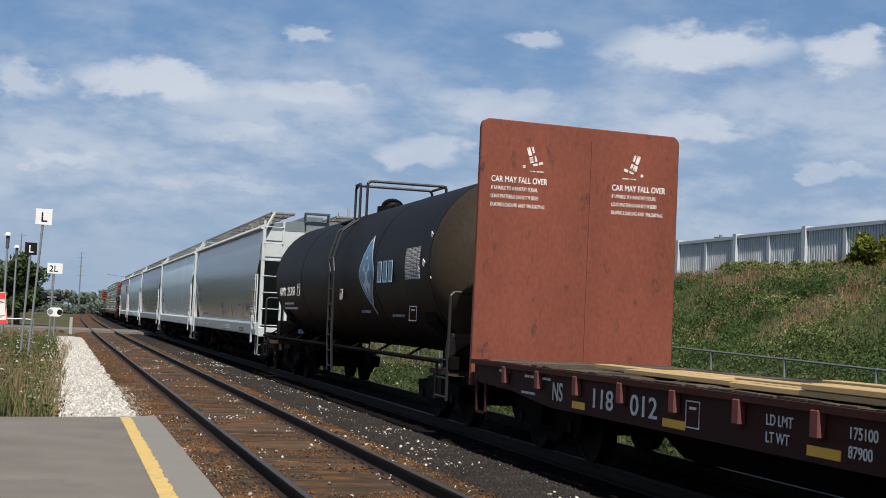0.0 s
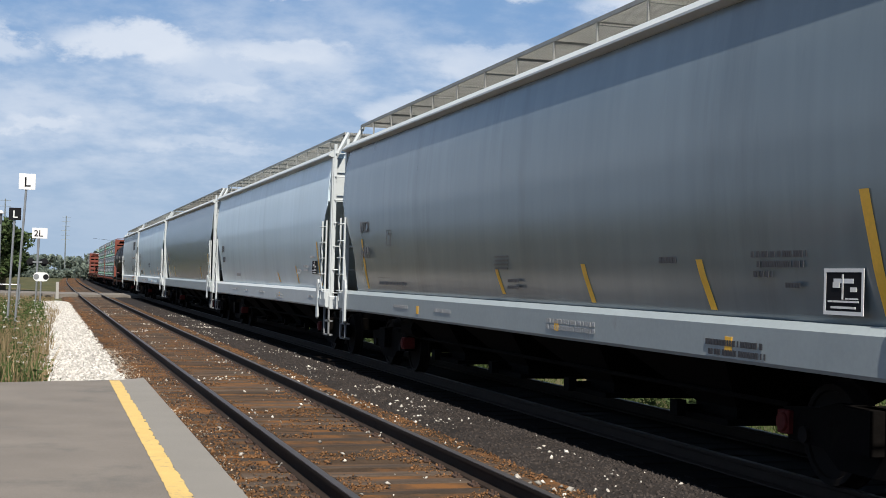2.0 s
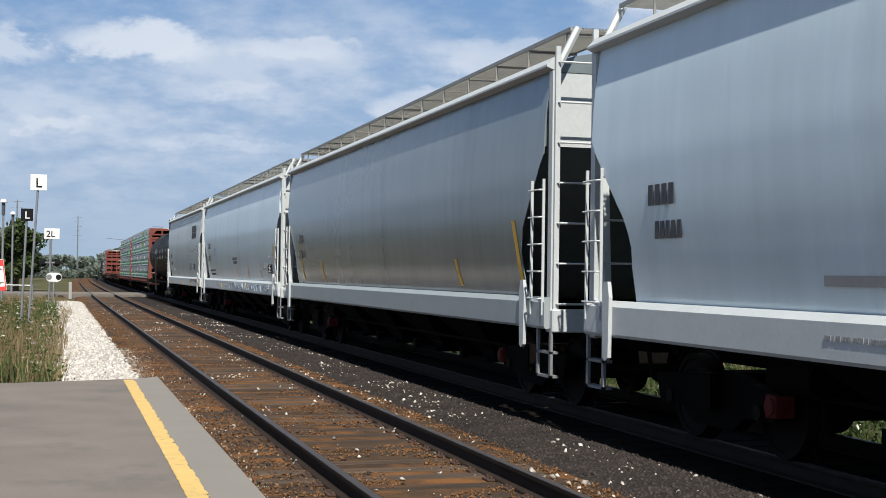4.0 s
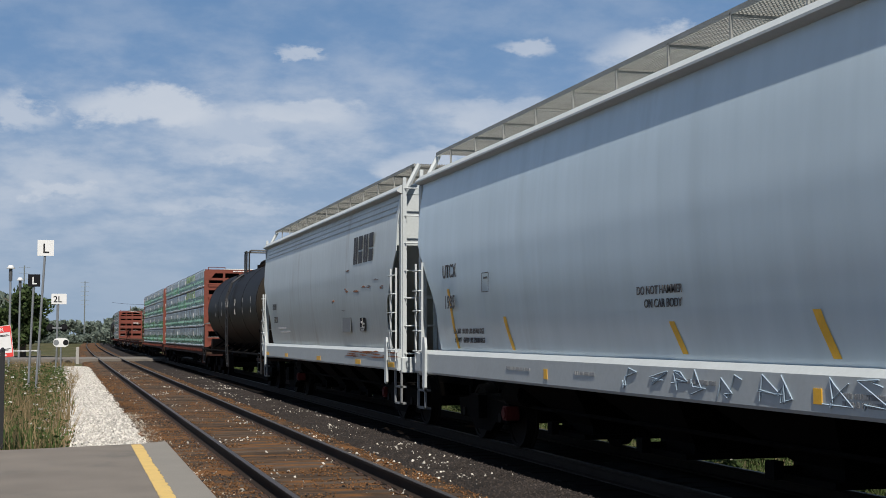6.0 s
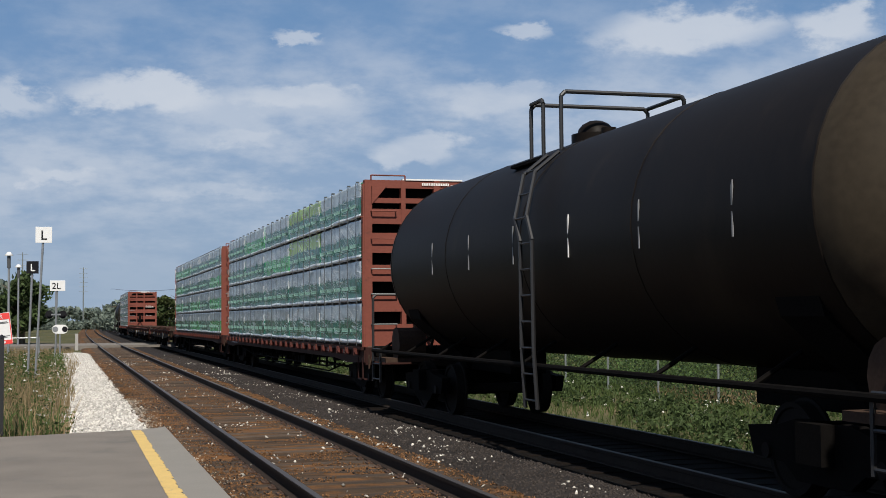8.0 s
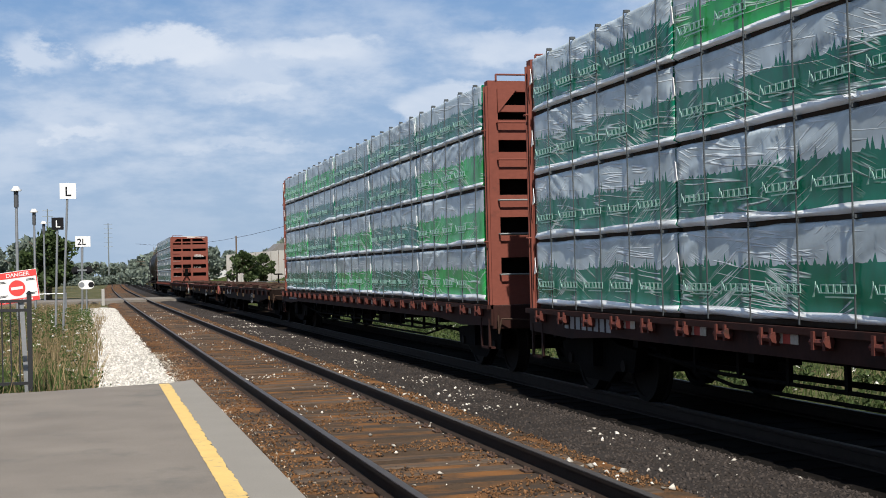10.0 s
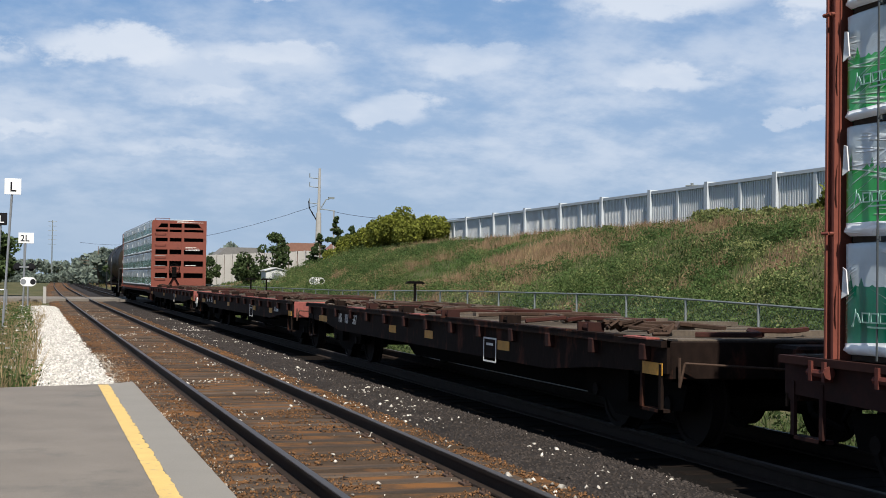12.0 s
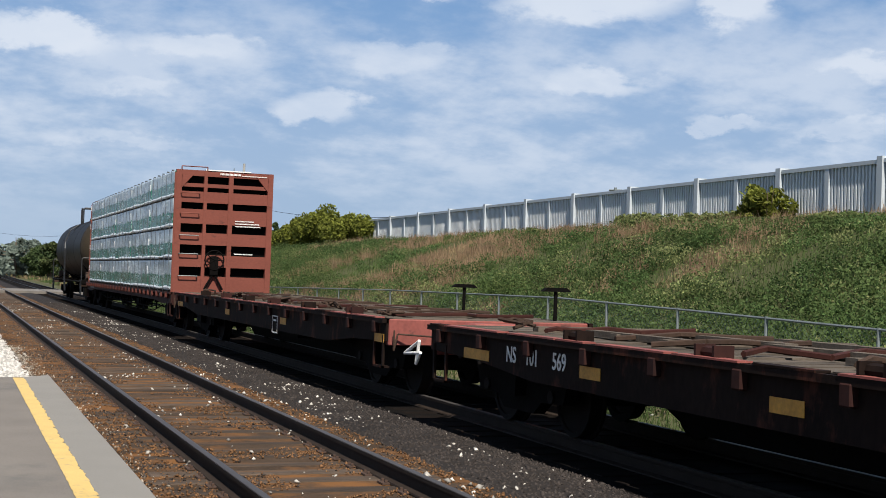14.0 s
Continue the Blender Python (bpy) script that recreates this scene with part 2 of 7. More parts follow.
sign_red = mat("sign red", (0.62, 0.045, 0.04), 0.5, var=0.06, bump=0)
black_iron = mat("black painted iron", (0.012, 0.012, 0.013), 0.5, var=0.2, bump=0.05)
# grime plus the deep shade below the cars, both in one near-black
under_black = mat("grimy running gear, shade in black", (0.0042, 0.0036, 0.0033), 0.85, var=0.4, scale=3, fine=25, bump=0.2, spec=0.05)
wheel_steel = mat("wheel tread steel", (0.28, 0.27, 0.26), 0.35, metal=0.9, var=0.1, bump=0.02)
# rust brown taken down almost to black to hold the shade at the wheels
wheel_rust_shaded = mat("rusty wheel, darkened for shade", (0.008, 0.006, 0.005), 0.8, metal=0.0, var=0.3, bump=0.05, spec=0.12)
hopper_white = mat("pale grey enamel", (0.50, 0.60, 0.66), 0.26, spec=0.7, var=0.09, scale=0.5, fine=3.5, bump=0.03, dirt=(0.45, 0.53, 0.575), dirt_at=0.58, dirt_scale=0.7, stretch=(1, 1, 0.12))
hopper_grey = mat("mid grey enamel", (0.135, 0.163, 0.175), 0.22, spec=0.8, var=0.16, scale=0.5, fine=3.5, bump=0.03, dirt=(0.10, 0.115, 0.12), dirt_at=0.56, dirt_scale=0.7, stretch=(1, 1, 0.12))
hopper_old = mat("weathered off-white enamel", (0.43, 0.47, 0.475), 0.34, var=0.12, scale=0.8, fine=9, bump=0.06, dirt=(0.31, 0.31, 0.295), dirt_at=0.58, dirt_scale=1.1, stretch=(1, 1, 0.18))
sill_grey = mat("grey sill paint", (0.25, 0.285, 0.295), 0.45, var=0.08, scale=2, fine=20, bump=0.05, dirt=(0.2, 0.2, 0.19), dirt_at=0.62, dirt_scale=2)
frame_white = mat("white frame paint", (0.41, 0.44, 0.447), 0.5, var=0.08, scale=2, fine=20, bump=0.05, dirt=(0.25, 0.22, 0.18), dirt_at=0.66, dirt_scale=2)
grating = mat("roof walk steel", (0.27, 0.27, 0.255), 0.6, metal=0.3, var=0.2, scale=3, fine=50)
# the domed ends are a lighter brown than the tank's body
tank_head = mat("brown tank end", (0.032, 0.025, 0.017), 0.6, var=0.25, scale=0.8, fine=12, bump=0.04, dirt=(0.02, 0.015, 0.011), dirt_at=0.55, dirt_scale=1.2, spec=0.1)
tank_black = mat("black tank paint", (0.0085, 0.0064, 0.0052), 0.5, var=0.3, scale=0.6, fine=10, bump=0.04, dirt=(0.02, 0.0148, 0.0105), dirt_at=0.56, dirt_scale=0.7, stretch=(1, 1, 0.5), spec=0.07)
car_red = mat("oxide red paint", (0.155, 0.046, 0.032), 0.7, var=0.15, scale=1, fine=18, bump=0.08, dirt=(0.075, 0.03, 0.023), dirt_at=0.6, dirt_scale=3.2, stretch=(0.8, 0.8, 1.3), spec=0.2)
car_brown = mat("dark brown frame paint", (0.04, 0.014, 0.0105), 0.7, var=0.25, scale=1.5, fine=20, bump=0.1, dirt=(0.02, 0.0105, 0.0085), dirt_at=0.55, dirt_scale=2, spec=0.12)
wall_red = mat("oxide red plate, scuffed", (0.155, 0.046, 0.029), 0.7, var=0.22, scale=1.3, fine=22, bump=0.1, dirt=(0.05, 0.028, 0.025), dirt_at=0.59, dirt_scale=6.5, stretch=(1, 1, 0.55), spec=0.2)
pocket_grime = mat("rusty grimy steel", (0.045, 0.028, 0.02), 0.8, var=0.35, scale=4, fine=30, bump=0.15, spec=0.12)
# far ties: the shade below the cars is put into the timber colour
tie_shaded = mat("tie timber with train shade in colour", (0.008, 0.006, 0.005), 0.95, var=0.4, scale=3, fine=40, bump=0.4, spec=0.05)
sooty_brown = mat("sooty brown frame paint", (0.011, 0.0065, 0.005), 0.8, var=0.5, scale=1.5, fine=20, bump=0.15, dirt=(0.075, 0.026, 0.016), dirt_at=0.53, dirt_scale=2.6, stretch=(1, 1, 0.5), spec=0.08)
sooty_red = mat("sooty red frame paint", (0.028, 0.011, 0.009), 0.75, var=0.3, scale=1.5, fine=20, bump=0.1, dirt=(0.018, 0.009, 0.008), dirt_at=0.52, dirt_scale=2.0, spec=0.12)
pocket_red = mat("faded red pocket paint", (0.13, 0.045, 0.04), 0.7, var=0.2, fine=20, spec=0.2)
deck_wood = mat("weathered deck planks", (0.075, 0.061, 0.048), 0.9, var=0.35, scale=3, fine=30, bump=0.4, per_island=0.35, spec=0.12)
new_wood = mat("fresh lumber", (0.4, 0.275, 0.125), 0.7, var=0.12, scale=4, fine=40, bump=0.1, stretch=(3, 0.3, 3), per_island=0.2)
stencil_white = mat("white stencil paint", (0.66, 0.65, 0.62), 0.6, var=0.15, fine=40, bump=0, dirt=(0.2, 0.12, 0.09), dirt_at=0.56, dirt_scale=11)
stencil_worn = mat("flaking white stencil paint", (0.6, 0.58, 0.55), 0.6, var=0.15, fine=40, bump=0, dirt=(0.19, 0.06, 0.04), dirt_at=0.50, dirt_scale=16)
stencil_black = mat("black stencil paint", (0.03, 0.03, 0.035), 0.6, var=0.1, fine=40, bump=0)
reflect_yellow = mat("yellow reflector tape", (0.78, 0.42, 0.03), 0.5, var=0.12, fine=30, bump=0)
reflect_red = mat("red reflector tape", (0.6, 0.05, 0.03), 0.5, var=0.12, fine=30, bump=0)


def wrap_mat(name, col, var):
    """Thin plastic wrap: plain film with slanting creases, their sky highlights painted in as white streaks."""
    m = mat(name, col, 0.24, var=var, scale=1.0, fine=4, bump=0, spec=0.36)
    nt = m.node_tree
    N, link = nt.nodes.new, nt.links.new
    bsdf = nt.nodes["Principled BSDF"]
    tc, info, far, shift = N("ShaderNodeTexCoord"), N("ShaderNodeObjectInfo"), N("ShaderNodeMath"), N("ShaderNodeVectorMath")
    far.operation = "MULTIPLY"
    far.inputs[1].default_value = 37.0
    link(info.outputs["Random"], far.inputs[0])
    link(tc.outputs["Object"], shift.inputs[0])
    link(far.outputs[0], shift.inputs[1])
    crease = None
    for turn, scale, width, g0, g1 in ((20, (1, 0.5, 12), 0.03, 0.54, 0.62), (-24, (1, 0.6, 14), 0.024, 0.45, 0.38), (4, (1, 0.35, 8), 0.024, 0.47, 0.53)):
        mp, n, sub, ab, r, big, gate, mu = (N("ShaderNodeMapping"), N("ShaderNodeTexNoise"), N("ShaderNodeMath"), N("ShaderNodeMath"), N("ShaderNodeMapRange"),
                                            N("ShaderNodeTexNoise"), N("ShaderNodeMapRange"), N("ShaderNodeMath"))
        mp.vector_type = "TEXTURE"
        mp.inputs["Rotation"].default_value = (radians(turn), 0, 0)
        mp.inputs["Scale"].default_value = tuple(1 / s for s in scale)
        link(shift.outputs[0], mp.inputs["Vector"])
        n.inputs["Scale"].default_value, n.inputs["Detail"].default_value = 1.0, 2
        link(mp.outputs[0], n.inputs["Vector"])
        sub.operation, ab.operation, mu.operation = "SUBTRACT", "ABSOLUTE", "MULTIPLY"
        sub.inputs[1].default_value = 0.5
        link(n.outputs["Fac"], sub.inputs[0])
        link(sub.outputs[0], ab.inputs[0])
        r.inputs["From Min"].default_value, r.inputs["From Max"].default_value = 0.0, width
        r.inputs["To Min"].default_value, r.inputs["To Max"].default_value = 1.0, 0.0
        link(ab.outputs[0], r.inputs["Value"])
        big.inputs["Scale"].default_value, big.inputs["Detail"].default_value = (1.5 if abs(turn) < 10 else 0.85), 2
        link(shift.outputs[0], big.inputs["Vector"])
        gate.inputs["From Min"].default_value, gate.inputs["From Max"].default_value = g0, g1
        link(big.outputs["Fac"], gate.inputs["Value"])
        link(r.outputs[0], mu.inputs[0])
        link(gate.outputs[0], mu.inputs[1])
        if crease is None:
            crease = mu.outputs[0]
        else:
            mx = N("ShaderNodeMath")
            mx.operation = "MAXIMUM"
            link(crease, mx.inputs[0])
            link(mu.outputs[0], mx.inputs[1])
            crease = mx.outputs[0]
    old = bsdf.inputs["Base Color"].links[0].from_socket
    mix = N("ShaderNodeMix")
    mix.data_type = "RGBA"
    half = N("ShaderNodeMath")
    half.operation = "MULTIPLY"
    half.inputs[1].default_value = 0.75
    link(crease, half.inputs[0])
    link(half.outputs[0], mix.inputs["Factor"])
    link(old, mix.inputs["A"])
    # white of the sky's glints on the folds, mixed into the film colour
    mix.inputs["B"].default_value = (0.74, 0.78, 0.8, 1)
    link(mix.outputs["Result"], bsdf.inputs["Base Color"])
    bp = N("ShaderNodeBump")
    bp.inputs["Strength"].default_value, bp.inputs["Distance"].default_value = 0.5, 0.012
    link(crease, bp.inputs["Height"])
    link(bp.outputs[0], bsdf.inputs["Normal"])
    return m


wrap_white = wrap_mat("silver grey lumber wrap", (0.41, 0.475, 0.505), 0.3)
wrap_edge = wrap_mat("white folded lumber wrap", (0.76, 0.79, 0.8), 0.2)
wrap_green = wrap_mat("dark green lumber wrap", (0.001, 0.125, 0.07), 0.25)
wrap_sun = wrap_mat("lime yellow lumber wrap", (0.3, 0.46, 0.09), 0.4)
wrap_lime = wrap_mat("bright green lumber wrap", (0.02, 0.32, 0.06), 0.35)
print_white = mat("white wrap print", (0.2, 0.35, 0.3), 0.35, var=0.25, scale=3, fine=14, bump=0)
winch_red = mat("faded red winch paint", (0.085, 0.024, 0.018), 0.7, var=0.3, fine=25, bump=0.1, dirt=(0.03, 0.018, 0.014), dirt_at=0.56, dirt_scale=5, spec=0.2)
lip_red = mat("faded red deck edge", (0.2, 0.05, 0.038), 0.75, var=0.3, fine=20, dirt=(0.05, 0.02, 0.015), dirt_at=0.55, dirt_scale=3)
strap_grey = mat("grey strapping band", (0.045, 0.052, 0.055), 0.5, var=0.2, fine=30, bump=0)
ink_pale = mat("faded stencil ink", (0.22, 0.23, 0.24), 0.6, var=0.15, fine=30, bump=0)
dark_patch = mat("dark grey patch paint", (0.16, 0.165, 0.17), 0.6, var=0.15, fine=30, bump=0)
spray_blue = mat("pale blue spray paint", (0.28, 0.36, 0.43), 0.6, var=0.2, fine=30, bump=0)
rust = mat("orange rust", (0.26, 0.095, 0.035), 0.9, var=0.4, scale=6, fine=40)
kite_blue = mat("pale blue paint", (0.075, 0.19, 0.33), 0.5, var=0.15, fine=30, bump=0)
kite_deep = mat("dull blue paint", (0.06, 0.15, 0.23), 0.5, var=0.2, fine=30, bump=0)
kite_white = mat("blue-white paint", (0.5, 0.58, 0.66), 0.5, var=0.12, fine=30, bump=0, dirt=(0.3, 0.4, 0.5), dirt_at=0.58, dirt_scale=6)
kite_pale = mat("pale sky-blue paint", (0.3, 0.42, 0.5), 0.5, var=0.15, fine=30, bump=0)
reflect_faded = mat("faded red reflector", (0.3, 0.035, 0.025), 0.6, var=0.35, scale=5, fine=30, bump=0)
reflect_white = mat("dirty white reflector", (0.36, 0.33, 0.28), 0.6, var=0.3, scale=5, fine=30, bump=0)
reflect_old = mat("dirty yellow reflector", (0.46, 0.22, 0.025), 0.6, var=0.35, scale=5, fine=30, bump=0)
reflect_dull = mat("dull red gear paint", (0.09, 0.012, 0.01), 0.7, var=0.3, fine=20, spec=0.15)
bearer_wood = mat("dirty bearer timber", (0.035, 0.024, 0.017), 0.9, var=0.3, fine=20, spec=0.12)
wall_panel = mat("noise wall panel", (0.56, 0.58, 0.585), 0.75, var=0.06, scale=0.4, fine=15, bump=0.1)
wall_post = mat("noise wall post", (0.40, 0.435, 0.46), 0.7, var=0.06, scale=1, fine=20, bump=0.1)


# ---- mesh helpers ----
def box(bm, x0, x1, y0, y1, z0, z1):
    v = [bm.verts.new((x, y, z)) for x in (x0, x1) for y in (y0, y1) for z in (z0, z1)]
    for f in ((0, 1, 3, 2), (4, 6, 7, 5), (0, 4, 5, 1), (2, 3, 7, 6), (0, 2, 6, 4), (1, 5, 7, 3)):
        bm.faces.new([v[i] for i in f])
    return v


def rod(bm, p, q, r, seg=8, r2=None, caps=True):
    p, q = Vector(p), Vector(q)
    m = (q - p).to_track_quat("Z", "Y").to_matrix()
    r2 = r if r2 is None else r2
    ring = [[bm.verts.new(c + m @ Vector((rr * math.cos(2 * math.pi * i / seg), rr * math.sin(2 * math.pi * i / seg), 0)))
             for i in range(seg)] for c, rr in ((p, r), (q, r2))]
    for i in range(seg):
        j = (i + 1) % seg
        bm.faces.new((ring[0][i], ring[0][j], ring[1][j], ring[1][i]))
    if caps:
        bm.faces.new(ring[0][::-1])
        bm.faces.new(ring[1])


def pipe(bm, pts, r, seg=6):
    for a, b in zip(pts[:-1], pts[1:]):
        rod(bm, a, b, r, seg)


def prism(bm, pts, axis, a, b):
    """Extrudes a flat outline along an axis; pts are pairs in the other two axes, in xyz order."""
    def at(p, d):
        c = list(p)
        c.insert("xyz".index(axis), d)
        return c
    lo = [bm.verts.new(at(p, a)) for p in pts]
    hi = [bm.verts.new(at(p, b)) for p in pts]
    n = len(pts)
    bm.faces.new(lo)
    bm.faces.new(hi[::-1])
    for i in range(n):
        j = (i + 1) % n
        bm.faces.new((lo[j], lo[i], hi[i], hi[j]))


def mesh_of(name, bm, material, smooth=False, bevel=0.0):
    bmesh.ops.recalc_face_normals(bm, faces=bm.faces)
    if bevel:
        bmesh.ops.bevel(bm, geom=bm.edges[:], offset=bevel, segments=1, affect="EDGES", clamp_overlap=True)
    me = bpy.data.meshes.new(name)
    bm.to_mesh(me)
    bm.free()
    me.materials.append(material)
    if smooth:
        for p in me.polygons:
            p.use_smooth = True
        me.set_sharp_from_angle(angle=radians(40))
    return me


def part(name, bm, material, parent, label="", smooth=False, bevel=0.0):
    ob = new(name, mesh_of(name, bm, material, smooth, bevel))
    ob.parent = parent
    if label:
        tagged(ob, label)
    return ob


def thing(name, label, category, group="", kind="", at=(0, 0, 0)):
    ob = new(name)
    ob.empty_display_size = 0.2
    ob.location = at
    return tagged(ob, label, category, group, kind)


def whole(name, bm, material, label, category="", group="", kind="", smooth=False, bevel=0.0):
    return tagged(new(name, mesh_of(name, bm, material, smooth, bevel)), label, category, group, kind)


def text_mesh(body, size, stretch=1.0, depth=0.003, shear=0.0, bold=0.012):
    cu = bpy.data.curves.new("lettering", "FONT")
    cu.offset = size * bold
    cu.body, cu.size, cu.extrude, cu.align_x, cu.align_y, cu.shear = body, size / 0.72, depth, "LEFT", "BOTTOM_BASELINE", shear
    tmp = bpy.data.objects.new("lettering", cu)
    me = bpy.data.meshes.new_from_object(tmp)
    bpy.data.objects.remove(tmp)
    bpy.data.curves.remove(cu)
    for v in me.vertices:
        v.co.x *= stretch
    return me


def lettering(body, size, place, parent, material, facing="side", stretch=1.0, shear=0.0, name="lettering", label=""):
    """Painted words. facing 'side' is read from the platform (text runs towards the camera end), 'end' faces back along the line."""
    me = text_mesh(body, size, stretch, shear=shear)
    me.materials.append(material)
    ob = new(name, me)
    ob.parent = parent
    turn = {"side": pose(0, 0, 0, 90, 0, -90), "end": pose(0, 0, 0, 90, 0, 0)}[facing]
    ob.matrix_basis = Matrix.Translation(place) @ turn
    if label:
        tagged(ob, label)
    return ob


# ---- the line: two tracks that bend very slightly away to the right ----
NEAR, FAR = 3.004, 7.104     # track centres
SPEED = 15.95


def bend(y):
    d = max(0.0, y - 60.0)
    return 0.5e-4 * d * d if d < 200 else 2.0 + 0.02 * (d - 200)


def heading(y):
    return -math.degrees(math.atan((bend(y + 1) - bend(y - 1)) / 2))


def ribbon(bm, outline, y0, y1, step, x_at=0.0):
    """Sweeps a closed outline of (x, z) pairs along the line."""
    rings, y = [], y0
    while y < y1 + 1e-6:
        rings.append([bm.verts.new((x + x_at + bend(y), y, z)) for x, z in outline])
        y += step
    n = len(outline)
    for a, b in zip(rings[:-1], rings[1:]):
        for i in range(n):
            j = (i + 1) % n
            bm.faces.new((a[i], a[j], b[j], b[i]))
    bm.faces.new(rings[0][::-1])
    bm.faces.new(rings[-1])


def loft(bm, rings, close=True, cap=True):
    vs = [[bm.verts.new(p) for p in r] for r in rings]
    n = len(rings[0])
    for a, b in zip(vs[:-1], vs[1:]):
        for i in range(n if close else n - 1):
            j = (i + 1) % n
            bm.faces.new((a[i], a[j], b[j], b[i]))
    if cap:
        bm.faces.new(vs[0][::-1])
        bm.faces.new(vs[-1])


def lerp_table(table, z):
    for (z0, a), (z1, b) in zip(table[:-1], table[1:]):
        if z <= z1:
            k = max(0.0, (z - z0) / (z1 - z0))
            return a + (b - a) * k
    return table[-1][1]


# ---- ground ----
def smooth(a, b, x):
    k = min(1.0, max(0.0, (x - a) / (b - a)))
    return k * k * (3 - 2 * k)


def ground_z(x, y):
    x -= bend(y)
    z = -0.28 - 0.12 * smooth(0.8, 1.8, x) * (1 - smooth(9.2, 10.5, x))
    bank = 4.15 - 1.5 * smooth(110, 260, y)
    back = 9.0 * smooth(112, 140, y)
    z += (bank + 0.3) * smooth(14.0 + back, 30.0 + back, x) ** 0.9
    if x > 10 or x < -0.5:
        z += 0.16 * noise.noise(Vector((x * 0.35, y * 0.35, 0))) * min(1, max(x - 10, -0.5 - x) / 3)
    return z


def make_ground():
    bm = bmesh.new()
    xs = [-900, -300, -120, -60, -35, -22, -14, -9, -6, -4, -2.5, -1.5, -0.8, 0, 0.8, 1.2, 1.8, 3, 5, 7, 9, 9.8, 10.5, 11.5, 12.5,
          13.5, 14.5, 15.5, 16.5, 17.5, 18.5, 19.5, 20.5, 21.5, 22.5, 23.5, 24.5, 25.5, 26.5, 27.5, 28.5, 29.5, 30.5, 32, 36, 45, 70, 130, 300, 900]
    ys = [-400, -150, -60, -30] + [-20 + 2.0 * i for i in range(80)] + [145, 155, 170, 190, 215, 250, 300, 380, 500, 750, 1200, 2200, 3500]
    grid = [[bm.verts.new((x + bend(y), y, ground_z(x + bend(y), y))) for x in xs] for y in ys]
    for a, b in zip(grid[:-1], grid[1:]):
        for i in range(len(xs) - 1):
            bm.faces.new((a[i], a[i + 1], b[i + 1], b[i]))
    whole("ground", bm, soil, "rough grassy ground rising to a bank", kind="structure", smooth=True)


make_ground()


def make_track(x, name, bed_mat, label):
    bm = bmesh.new()
    ribbon(bm, [(-2.05, -0.45), (2.05, -0.45), (1.75, -0.215), (1.4, -0.178), (-1.4, -0.178), (-1.75, -0.215)], -40, 300, 4, x)
    whole("track_bed", bm, bed_mat, label, kind="structure")
    rail = thing(name, "pair of worn steel rails on wooden ties", "railway track", kind="structure")
    for s in (-0.7525, 0.7525):
        bm = bmesh.new()
        ribbon(bm, [(-0.075, -0.165), (0.075, -0.165), (0.07, -0.15), (0.012, -0.135), (0.012, -0.045), (0.035, -0.036), (0.035, -0.004),
                    (-0.035, -0.004), (-0.035, -0.036), (-0.012, -0.045), (-0.012, -0.135), (-0.07, -0.15)], -40, 300, 4, x + s)
        r = part("rail", bm, rail_side, rail)
        bm = bmesh.new()
        ribbon(bm, [(-0.036, -0.008), (0.036, -0.008), (0.027, 0.0), (-0.027, 0.0)], -40, 300, 4, x + s)
        part("rail_head", bm, rail_top, r, "polished running surface")
    return rail


near_track = make_track(NEAR, "track_near", ballast_rust, "rust-stained old ballast bed under the ties")
far_track = make_track(FAR, "track_far", ballast_shaded, "ballast bed with the passing train's shade in its colour")

# the shoulder of dark ballast between the tracks
bm = bmesh.new()
ribbon(bm, [(4.45, -0.46), (5.9, -0.46), (5.9, -0.215), (5.4, -0.15), (4.8, -0.16), (4.45, -0.2)], -40, 300, 4)
whole("ballast_shoulder", bm, ballast_dark, "dark grey crushed stone between the two tracks", kind="structure")
bm = bmesh.new()
ribbon(bm, [(1.3, -0.42), (1.6, -0.42), (1.6, -0.21), (1.3, -0.24)], -40, 500, 4)
whole("ballast_edge", bm, ballast_rust, "brown ballast beside the platform", kind="structure")
# pale limestone strip beyond the platform's end
bm = bmesh.new()
ribbon(bm, [(-0.5, -0.42), (1.5, -0.42), (1.42, -0.22), (0.8, -0.16), (0.2, -0.18), (-0.4, -0.2)], 18, 80, 2)
whole("gravel_strip", bm, gravel_white, "white limestone gravel strip beside the track", kind="structure")


def make_platform():
    bm = bmesh.new()
    prism(bm, [(-14, -12), (0.95, -12), (0.95, 0), (1.03, 18.95), (-0.5, 18.42), (-3.6, 18.05), (-14, 16.9)], "z", -0.5, 0.13)
    whole("platform", bm, asphalt, "worn grey asphalt platform surface", kind="structure")
    bm = bmesh.new()
    prism(bm, [(0.95, -12), (1.35, -12), (1.35, 6), (1.40, 19.36), (1.03, 18.95), (0.95, 0)], "z", -0.5, 0.128)
    whole("platform_edge", bm, concrete, "pale concrete strip along the platform edge", kind="structure", bevel=0.01)
    bm = bmesh.new()
    g = random.Random(12)
    far, near, y = [], [], -12.0
    while y < 18.78:
        a, b = 0.805 + 0.0048 * max(0.0, y), 0.955 + 0.0046 * max(0.0, y)
        chip = g.uniform(0.0, 0.022) if g.random() < 0.35 else 0.0
        near.append((a + g.uniform(-0.004, 0.004), y))
        far.append((b + g.uniform(-0.007, 0.007) - chip, y))
        y += g.uniform(0.03, 0.1)
    low = [bm.verts.new((x, y, 0.1345)) for x, y in near]
    high = [bm.verts.new((x, y, 0.1345)) for x, y in far]
    for i in range(len(low) - 1):
        bm.faces.new((low[i], high[i], high[i + 1], low[i + 1]))
    whole("platform_line", bm, yellow_paint, "worn yellow warning line on the platform", kind="structure")


make_platform()


def thing_part(name, parent):
    e = new(name)
    e.parent = parent
    return e


